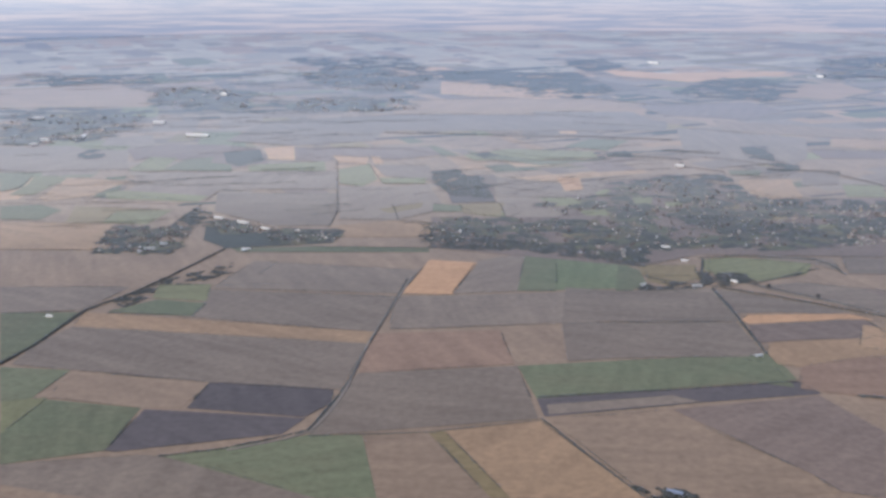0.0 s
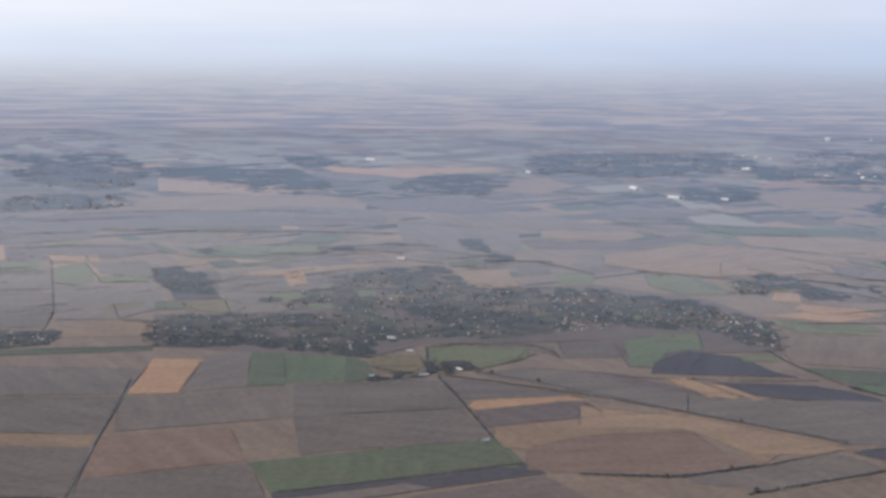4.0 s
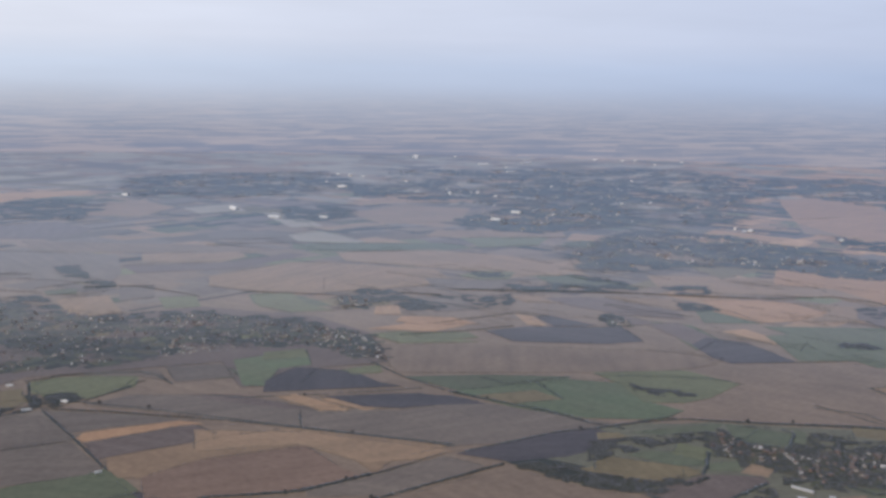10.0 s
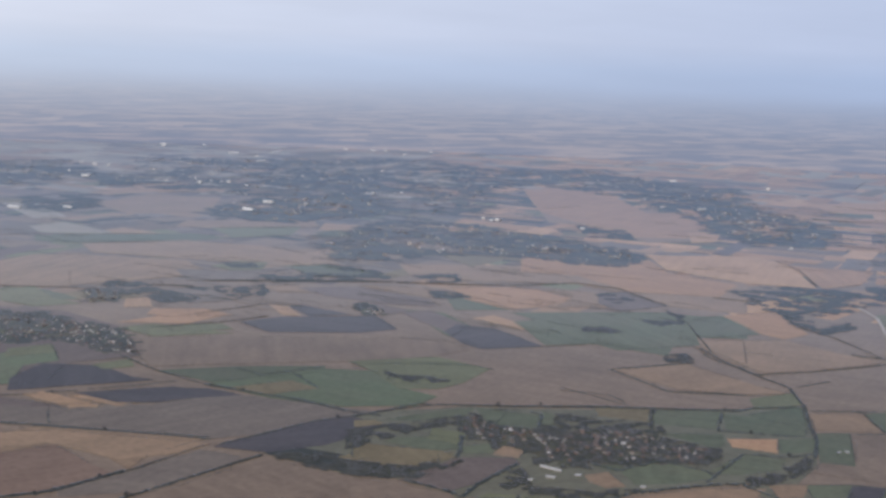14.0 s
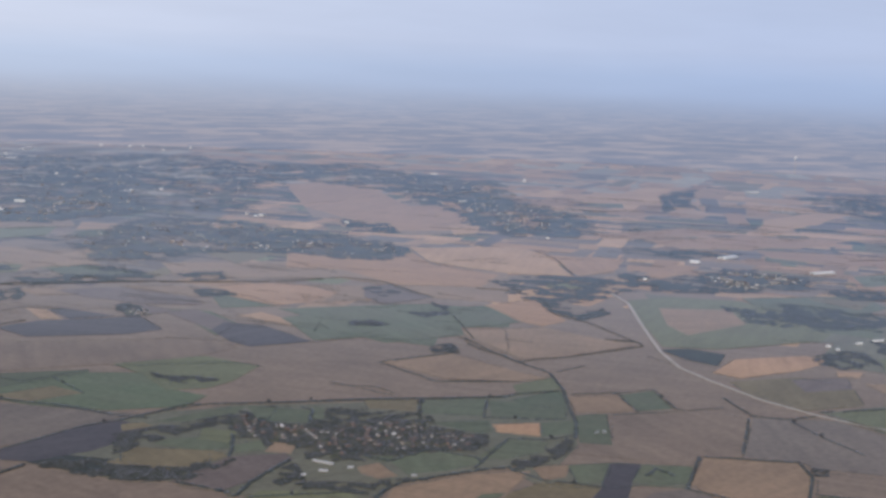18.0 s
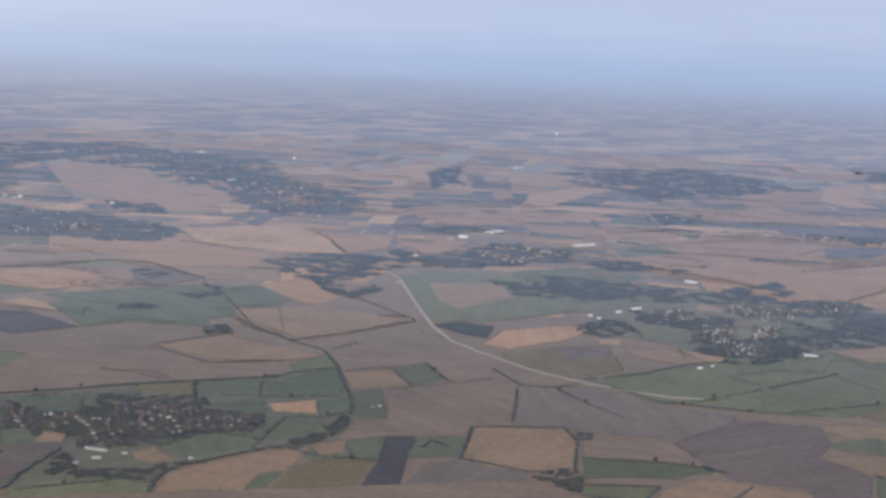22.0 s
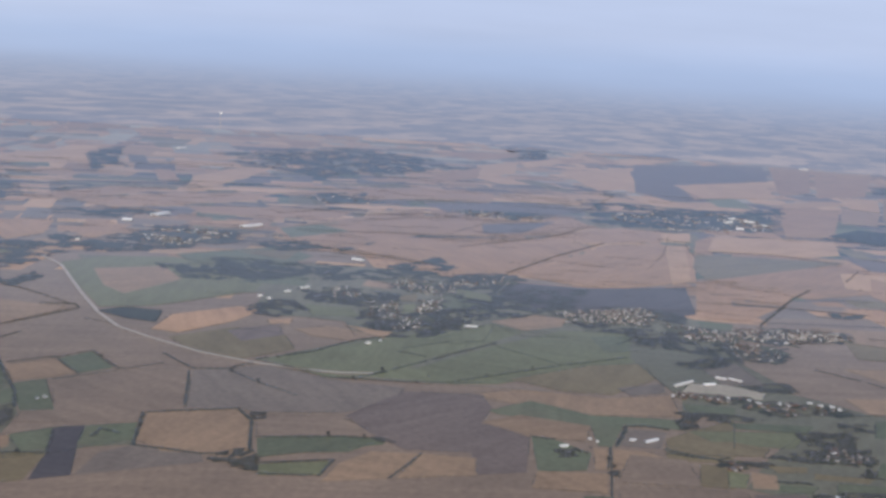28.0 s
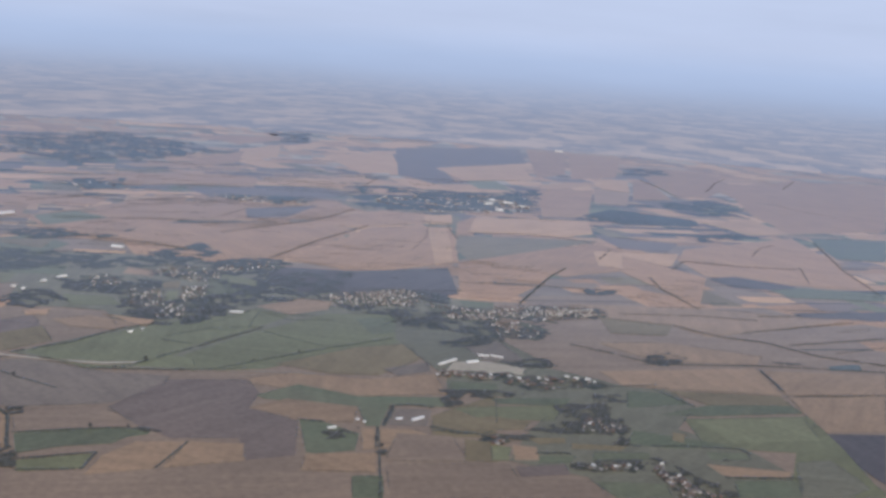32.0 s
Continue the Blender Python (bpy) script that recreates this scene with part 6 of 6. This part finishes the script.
hedge(2, (63, 787), (91, 713), (111, 664))
hedge(1.5, (-87, 759), (-10, 765), (61, 784))
hedge(2.5, (64, 829), (162, 842), (249, 858))
hedge(2, (-208, 1072), (-213, 1032), (-287, 1045))
hedge(1.5, (-165, 1219), (-176, 1174))
hedge(2, (-378, 1044), (-308, 1051))
hedge(1.5, (-217, 1133), (-119, 1141))
hedge(1.5, (-94, 1097), (-44, 1090))
hedge(2, (182, 1109), (226, 1114), (239, 1125), (243, 1168))
hedge(2, (281, 1128), (313, 1149), (340, 1166))
hedge(2.5, (242, 1119), (294, 1083), (342, 1040), (411, 974), (466, 911), (510, 855))
hedge(2, (241, 1113), (243, 1023), (243, 921))
hedge(1.5, (137, 1008), (180, 1005), (240, 1009))
hedge(2.5, (282, 827), (340, 809), (378, 813), (413, 818))
hedge(1.5, (413, 818), (497, 843))
hedge(1.5, (439, 1002), (425, 968))
hedge(2, (-542, 1530), (-450, 1520), (-439, 1555), (-417, 1581))
hedge(2.5, (-441, 1537), (-305, 1515))
hedge(1.5, (-566, 1601), (-552, 1624), (-561, 1720))
hedge(1.5, (-441, 1753), (-430, 1880))
hedge(2, (-155, 1834), (-125, 1466), (-129, 1373), (-136, 1318))
hedge(2.5, (-288, 1596), (-297, 1471), (-307, 1393))
hedge(1.5, (-300, 1604), (-207, 1605))
hedge(2, (-106, 1798), (-80, 1645), (-20, 1643))
hedge(2, (-62, 1508), (-52, 1416), (-4, 1393))
hedge(3, (-133, 1286), (-16, 1278))
hedge(1.5, (60, 1585), (178, 1562))
hedge(1.5, (110, 1493), (176, 1480))
hedge(4, (-100, 2123), (13, 2105), (105, 2075), (233, 2063), (364, 2020))
hedge(3, (-231, 1961), (-128, 1957), (-57, 1943), (3, 1880), (52, 1817), (92, 1810), (144, 1849), (223, 1820))
hedge(1.5, (103, 2019), (153, 1969))
hedge(2, (-138, 2283), (-86, 2266))
hedge(2.5, (252, 1227), (289, 1236), (362, 1218), (373, 1196), (375, 1157))
hedge(2, (188, 1153), (232, 1121))
hedge(2, (254, 1222), (239, 1154))
hedge(2, (266, 1141), (325, 1078), (385, 1006), (433, 945), (513, 861))
hedge(2, (312, 1149), (357, 1183))
hedge(2, (408, 1081), (484, 1057), (553, 1041), (587, 1037))
hedge(2.5, (592, 1165), (590, 1088), (601, 1010))
hedge(3, (600, 1008), (625, 953), (645, 913), (654, 862), (670, 833))
hedge(2.5, (519, 1708), (550, 1648), (564, 1606))
hedge(2, (632, 1623), (715, 1559), (749, 1525))
hedge(2, (445, 1741), (538, 1712))
hedge(2, (249, 1883), (340, 1827), (336, 1765), (383, 1720))
hedge(2, (331, 1915), (410, 1879))
hedge(2, (81, 1907), (165, 1854), (243, 1841))
hedge(1.5, (753, 2093), (903, 2064), (908, 1955))
hedge(1.5, (1427, 1412), (1395, 1274))
hedge(2, (1593, 1289), (1602, 1220))
hedge(3, (827, 1522), (868, 1483))
hedge(3, (912, 1512), (1025, 1450), (1119, 1387), (1218, 1304))
hedge(3, (1185, 1328), (1279, 1265), (1371, 1241), (1388, 1172), (1341, 1045))
hedge(1.5, (981, 839), (1069, 815))
hedge(2.5, (1134, 832), (1115, 793), (1114, 759))
hedge(2, (984, 837), (961, 744), (1016, 691))
hedge(1.5, (875, 809), (901, 769), (891, 734))
hedge(2.5, (687, 1269), (788, 1256), (839, 1259))
hedge(2.5, (603, 1014), (623, 958), (642, 911), (655, 869))
hedge(2, (660, 1055), (667, 1014), (742, 1012))
hedge(1.5, (698, 1010), (682, 940))
hedge(1.5, (769, 1010), (825, 968), (873, 933), (879, 906))
hedge(2.5, (512, 839), (611, 851), (644, 847), (693, 843), (738, 833), (789, 791), (860, 740), (968, 657))
hedge(2.5, (286, 826), (354, 807), (416, 822))
hedge(2.5, (382, 765), (445, 779), (521, 796))
hedge(1.2, (759, 987), (802, 990), (832, 975), (863, 948), (879, 923))
hedge(1.5, (1131, 1245), (1153, 1213), (1135, 1131))
hedge(1.5, (1039, 1336), (1062, 1245), (1084, 1214))
hedge(2, (759, 1313), (885, 1328), (912, 1290))
hedge(1.2, (896, 1080), (950, 1007))
hedge(1.5, (1003, 955), (1089, 925))
hedge(2.5, (794, 770), (791, 753), (759, 726))
hedge(2.5, (728, 793), (731, 755), (753, 724))
hedge(2, (588, 622), (646, 577), (654, 558))
hedge(3, (572, 685), (582, 644), (581, 631), (611, 645), (672, 664))
hedge(2.5, (688, 747), (662, 720), (643, 703))
hedge(2.5, (721, 632), (725, 606), (772, 603))
hedge(2, (774, 550), (782, 564), (772, 603))
hedge(3, (633, 545), (667, 563), (689, 565), (752, 542), (778, 528))
hedge(2, (846, 575), (802, 561), (758, 547))
hedge(2, (846, 575), (869, 549), (894, 540))
hedge(2, (938, 663), (886, 630), (934, 573))
hedge(2, (776, 526), (772, 492), (784, 463), (792, 448))
hedge(2.5, (839, 438), (861, 442), (857, 424))
hedge(2.5, (834, 400), (919, 432), (939, 400), (963, 364), (932, 340), (857, 313))
hedge(2, (833, 402), (834, 343), (842, 330))
hedge(2, (1051, 591), (1098, 572), (1046, 520), (1046, 510))
hedge(2, (1050, 585), (1009, 540))
hedge(2, (1020, 620), (1060, 591))
hedge(1.5, (980, 553), (1046, 510), (1084, 489))
hedge(2.5, (1120, 506), (1075, 455), (1089, 426), (1123, 411))
hedge(2, (1065, 454), (943, 405))
hedge(2, (1085, 421), (1053, 378), (1026, 331))
hedge(3, (1156, 853), (1124, 798), (1099, 742), (1080, 685), (1028, 635), (975, 595), (936, 563), (887, 534))
hedge(2.5, (1095, 739), (1160, 714), (1219, 697), (1278, 683), (1295, 698), (1281, 734))
hedge(2, (1091, 682), (1141, 677))
hedge(1.5, (1231, 652), (1220, 602))
hedge(2, (994, 838), (1089, 811))
hedge(1.5, (974, 740), (1025, 684))
hedge(1.5, (883, 816), (886, 733))
hedge(3, (649, 844), (723, 845), (794, 790), (856, 749), (896, 714), (958, 659), (978, 659), (1024, 635))
hedge(2, (1318, 1031), (1259, 948), (1152, 834))
hedge(2, (1865, 1228), (1808, 1143), (1678, 1028))
hedge(2.5, (1453, 1053), (1484, 995))
hedge(2.5, (1463, 951), (1370, 863), (1353, 801), (1292, 700))
hedge(2.5, (1920, 656), (1884, 553), (1833, 399))
hedge(2.5, (2035, 389), (2288, 258), (2481, 212))
hedge(3, (1815, 270), (2031, 224), (2250, 163))
hedge(1.2, (1988, 69), (2167, 53), (2426, 55))
hedge(1.5, (2339, 21), (2166, -2))
hedge(2, (2375, 73), (2364, 12))
hedge(2, (2218, 432), (2366, 408))
hedge(2.5, (2250, 794), (2359, 726), (2339, 638), (2454, 552), (2440, 479))
hedge(2, (2635, 1185), (2675, 1088), (2705, 932), (2782, 765))
hedge(2, (2749, 393), (2755, 247), (3159, 222))
hedge(3, (1138, 414), (1196, 373), (1274, 346), (1311, 317))
hedge(2.5, (1113, 298), (1209, 254), (1333, 200))
hedge(2.5, (1140, 209), (1199, 164), (1261, 116), (1331, 53))
hedge(2.5, (1101, 323), (1124, 233), (1147, 183))
hedge(2, (1240, 292), (1231, 259))
hedge(1.5, (1316, 197), (1261, 116))
hedge(2, (1395, 70), (1462, 44), (1484, 13))
hedge(3, (989, 109), (987, 90))
hedge(3, (988, 37), (1054, 33), (1063, 18), (1059, -4))
hedge(1.5, (985, 42), (925, 38))
hedge(2, (892, 322), (921, 256), (929, 220))
hedge(1.8, (830, 296), (860, 245), (820, 244), (806, 289))
hedge(1.5, (903, 185), (835, 194))
hedge(2.5, (998, -2), (991, -22), (985, -60))
hedge(1.5, (1257, 290), (1318, 248), (1335, 200))
hedge(1.5, (1426, 217), (1385, 177), (1403, 128))
hedge(1.5, (1834, 624), (1883, 507), (1835, 395))
hedge(2.5, (2511, -717), (2152, -675), (1894, -664))
hedge(2.5, (2006, -358), (2107, -392), (2093, -477))
hedge(2, (2093, -477), (2110, -586))
hedge(1.5, (2133, -597), (1969, -572))
hedge(2.5, (3731, -510), (3514, -539), (3226, -551))
hedge(2, (3487, -669), (3798, -748), (3977, -806))
hedge(2.5, (3780, -948), (4107, -1060))
hedge(1.5, (3292, -798), (3134, -848), (3045, -908))
hedge(2.5, (1901, -308), (1803, -312), (1663, -343))
hedge(3, (1602, -97), (1826, -146), (1931, -178))
hedge(2, (1740, -44), (1749, -126), (1757, -248))
hedge(2, (2050, -242), (2183, -274), (2209, -297))
hedge(2, (2263, -22), (2307, -138), (2255, -250))
hedge(1.5, (2230, -534), (2358, -576), (2417, -616))
hedge(3, (1533, -289), (1480, -344), (1471, -390), (1411, -444), (1390, -515))
hedge(2.5, (1516, -372), (1587, -467), (1648, -551))
hedge(2.5, (1464, -423), (1507, -489), (1554, -566))
hedge(1.5, (1438, -471), (1496, -548))
hedge(2, (1643, -420), (1654, -468))
hedge(2, (1583, -230), (1611, -338), (1610, -413))
hedge(2.5, (1372, -149), (1344, -192), (1315, -226))
hedge(2.5, (1301, -224), (1337, -355), (1342, -394), (1354, -504))
hedge(3, (1318, -354), (1229, -359))
hedge(2, (1206, -356), (1243, -469))
hedge(2.5, (1191, -222), (1137, -253))
hedge(2.5, (1173, -130), (1194, -188), (1210, -225))
hedge(2.5, (988, -176), (999, -216), (1005, -270), (991, -277))
hedge(3, (922, -243), (935, -306))
hedge(2.5, (988, -7), (985, -32), (996, -56))
hedge(3, (947, -93), (953, -121))
hedge(1.3, (978, 40), (809, 25))
# ---- halls and sheds ----
shed("white", 5, (-210, 1275), (-196, 1272))
shed("blue", 5, (123, 672), (135, 665))
shed("white", 4, (2248, 4043), (2278, 4026))
shed("white", 4, (-337, 1034), (-329, 1031))
shed("white", 4, (-312, 1278), (-296, 1282))
shed("white", 14, (-763, 2320), (-721, 2334))
shed("white", 8, (-529, 2263), (-481, 2253))
shed("white", 8, (-451, 2105), (-362, 2082))
shed("white", 8, (-480, 2731), (-446, 2686))
shed("white", 6, (-662, 2001), (-636, 2006))
shed("white", 6, (-593, 2059), (-597, 2124))
shed("pale", 6, (-667, 2062), (-626, 2048))
shed("white", 6, (-267, 1435), (-250, 1428))
shed("white", 6, (-237, 1412), (-216, 1399))
shed("white", 6, (-204, 1378), (-190, 1366))
shed("pale", 5, (-209, 1268), (-201, 1272))
shed("white", 5, (-315, 1265), (-307, 1268))
shed("white", 5, (-299, 1298), (-288, 1300))
shed("white", 5, (220, 1276), (232, 1270))
shed("white", 4, (230, 1215), (239, 1213))
shed("white", 4, (177, 1122), (184, 1124))
shed("white", 5, (222, 1118), (235, 1118))
shed("white", 4, (262, 1137), (269, 1129))
shed("white", 6, (322, 1771), (338, 1764))
shed("white", 4, (231, 914), (239, 915))
shed("white", 8, (1014, 2669), (1017, 2593))
shed("pale", 8, (1011, 2465), (1049, 2418))
shed("pale", 6, (1113, 2418), (1138, 2387))
shed("white", 5, (1458, 3053), (1494, 3024))
shed("white", 6, (1550, 2359), (1579, 2313))
shed("pale", 8, (1435, 2260), (1457, 2207))
shed("white", 5, (1660, 2803), (1673, 2783))
shed("white", 5, (1722, 2767), (1740, 2761))
shed("white", 6, (529, 3425), (583, 3374))
shed("white", 5, (873, 3024), (896, 2986))
shed("white", 4, (2289, 4128), (2329, 4106))
shed("white", 4, (2431, 4046), (2441, 4040))
shed("white", 4, (1645, 3423), (1657, 3418))
shed("white", 4, (1671, 3390), (1666, 3348))
shed("white", 4, (1678, 3322), (1690, 3317))
shed("white", 4, (1497, 3188), (1508, 3183))
shed("white", 5, (1475, 3046), (1504, 3052))
shed("white", 4, (1721, 3137), (1732, 3133))
shed("white", 4, (1594, 2855), (1610, 2848))
shed("white", 4, (1701, 2879), (1709, 2876))
shed("white", 4, (1661, 2792), (1663, 2774))
shed("white", 4, (1702, 2809), (1711, 2805))
shed("white", 4, (1719, 2785), (1728, 2780))
shed("white", 4, (1744, 2791), (1745, 2774))
shed("white", 5, (1724, 2682), (1737, 2676))
shed("pale", 4, (2281, 3672), (2367, 3671))
shed("pale", 4, (2434, 3648), (2595, 3744))
shed("pale", 4, (2191, 3359), (2260, 3359))
shed("white", 4, (2310, 3523), (2324, 3518))
shed("white", 4, (2854, 3760), (2871, 3747))
shed("white", 4, (2933, 3698), (2950, 3685))
shed("white", 4, (2971, 3668), (2985, 3656))
shed("white", 4, (2912, 3484), (2924, 3479))
shed("white", 4, (3099, 3561), (3113, 3548))
shed("white", 4, (2371, 2942), (2383, 2937))
shed("white", 4, (2021, 2858), (2034, 2852))
shed("pale", 4, (1801, 1878), (1807, 1864))
shed("white", 4, (1815, 1915), (1816, 1903))
shed("pale", 4, (1995, 2404), (2008, 2398))
shed("pale", 4, (1921, 2422), (1925, 2405))
mast(16, 741, 1591)
mast(11, 429, 978)
shed("grey", 6, (680, 653), (686, 625))
shed("grey", 5, (665, 629), (670, 620))
shed("grey", 4, (686, 618), (691, 613))
shed("grey", 3, (648, 631), (652, 627))
shed("grey", 3, (706, 570), (710, 566))
shed("grey", 3, (711, 671), (714, 667))
shed("grey", 3, (913, 530), (919, 529))
shed("grey", 3, (924, 529), (922, 523))
shed("pale", 9, (1978, 986), (1984, 948))
shed("pale", 14, (2033, 960), (2141, 949))
shed("pale", 9, (1994, 786), (2099, 741))
shed("white", 4, (1733, 933), (1734, 925))
shed("white", 5, (2423, 1827), (2481, 1823))
shed("white", 6, (1875, 1696), (1889, 1686))
shed("white", 4, (3030, 2393), (3075, 2374))
silo(4, 5, 3118, 2092)
water_tower(60, 4375, 1771)
shed("white", 6, (1823, 1886), (1819, 1855))
shed("white", 4, (2027, 1309), (2037, 1302))
shed("white", 4, (3424, 1541), (3538, 1519))
shed("white", 4, (1449, 529), (1454, 523))
shed("white", 4, (1439, 513), (1443, 508))
shed("white", 4, (1493, 509), (1504, 502))
shed("white", 4, (1525, 500), (1548, 489))
shed("pale", 5, (1804, 512), (1797, 483))
shed("white", 4, (1258, 333), (1262, 326))
shed("white", 3, (1275, 322), (1280, 320))
shed("pale", 5, (1402, 254), (1404, 231))
shed("white", 7, (1214, 2), (1258, -24))
shed("pale", 7, (1240, -28), (1252, -46))
shed("white", 4, (1280, -40), (1276, -57))
shed("pale", 4, (967, 84), (973, 74))
shed("white", 4, (1000, 62), (999, 58))
shed("white", 3, (994, 55), (994, 52))
shed("pale", 7, (1007, 16), (1026, 2))
shed("pale", 4, (1010, 29), (1014, 21))
shed("white", 3, (1199, -73), (1195, -78))
shed("white", 3, (1194, -82), (1189, -88))
shed("white", 3, (1199, -103), (1196, -107))
shed("white", 3, (1194, -111), (1191, -115))
shed("white", 3, (1215, -131), (1213, -138))
shed("white", 3, (1209, -140), (1209, -148))
shed("white", 3, (1210, -152), (1207, -159))
shed("white", 3, (1201, -159), (1200, -164))
shed("white", 3, (1189, -35), (1187, -39))
shed("white", 3, (1187, -44), (1186, -48))
shed("white", 3, (1187, -9), (1186, -14))
shed("white", 3, (1180, -1), (1179, -5))
shed("white", 3, (1197, -54), (1196, -58))
shed("white", 3, (1043, -142), (1048, -146))
shed("white", 3, (916, -203), (914, -206))
shed("white", 3, (943, -193), (943, -196))
shed("pale", 3, (926, -135), (922, -139))
shed("pale", 3, (926, -153), (925, -157))
shed("pale", 3, (933, -165), (931, -168))
shed("white", 3, (899, -205), (898, -209))
shed("white", 5, (2733, -41), (2792, -77))
shed("white", 5, (2819, -82), (2793, -128))
shed("white", 5, (2651, -63), (2656, -102))
shed("white", 4, (2760, -130), (2746, -142))
shed("white", 4, (2823, -54), (2865, -80))
shed("white", 4, (4711, -294), (4706, -366))
shed("white", 4, (1284, -53), (1273, -73))
# ---- low bushes along field edges ----
rng = random.Random(21)
places = []
for (x1, y1), (x2, y2) in EDGES:
    d, far = math.dist((x1, y1), (x2, y2)), math.hypot((x1 + x2) / 2, (y1 + y2) / 2)
    radial = abs((x2 - x1) * x1 + (y2 - y1) * y1) / max(1.0, d * math.hypot(x1, y1))
    if far > 3400 or rng.random() < 0.36 or (far > 1500 and radial > 0.8):
        continue
    k = 0.42 + max(0, far - 800) / 3000
    flat = max(0.3, 0.6 * flat_share(far))
    a, b = sorted((rng.random() * 0.3, 1 - rng.random() * 0.4))
    for i in range(max(2, min(130, int(d * (b - a) / (k * 1.6))))):
        u = a + (b - a) * rng.random()
        w = k * rng.uniform(0.6, 1.3)
        places.append((x1 + (x2 - x1) * u + rng.gauss(0, k * 0.2), y1 + (y2 - y1) * u + rng.gauss(0, k * 0.2), 0.25 + w * flat * 0.4, w, w * flat))
tagged(clumps("edge_bushes", places, HEDGE_LEAF, 77), "low dark bushes along field edges", "bushes", kind="stuff")
# ---- hedgerows of the far farmland ----
rng = random.Random(31)
places = []
for i in range(5600):
    r, az = 1400 + 1950 * rng.random() ** 0.8, radians(rng.uniform(-24, 112))
    x, y = r * math.sin(az), r * math.cos(az)
    a = 0.35 + 0.5 * noise.noise((x * 0.0006, y * 0.0006, 3)) + rng.choice((0, 1.571)) + rng.gauss(0, 0.12)
    l, k = rng.uniform(15, 90) * (0.5 + r / 3500), 0.42 + r / 5600
    if abs(math.cos(a) * x + math.sin(a) * y) > (0.7 if r < 2000 else 0.22) * r or ragged((x, y), 420) < -0.1 or open_plot((x, y), 6000):
        continue
    for j in range(int(l / k)):
        u = rng.random() - 0.5
        w = k * rng.uniform(0.5, 1.2)
        places.append((x + math.cos(a) * l * u + rng.gauss(0, k * 0.4), y + math.sin(a) * l * u + rng.gauss(0, k * 0.4), 0.2 + w * 0.2, w, w * rng.uniform(0.22, 0.48)))
tagged(clumps("far_hedgerows", places, HEDGE_LEAF, 78), "thin dark hedgerows between distant fields", "hedgerows", kind="stuff")
# ---- hedgerow trees ----
rng = random.Random(5)
for width, pts in HEDGE_LINES:
    for a, b in zip(pts, pts[1:]):
        d = math.dist(a, b)
        for i in range(int(d / 26)):
            u = rng.random()
            x, y = a[0] + (b[0] - a[0]) * u, a[1] + (b[1] - a[1]) * u
            if math.hypot(x, y) < 1250 and x > 260 and TREE_COUNT[0] < 290 and rng.random() < 0.18:
                copy_thing(rng.choice(TREES), pose(x + rng.gauss(0, 1), y + rng.gauss(0, 1), 0.1, 0, 0, rng.uniform(0, 360)) @ Matrix.Scale(rng.uniform(0.7, 1.15), 4))
                TREE_COUNT[0] += 1
for ob in HOUSES + TREES:
    for o in (*ob.children_recursive, ob):
        bpy.data.objects.remove(o)
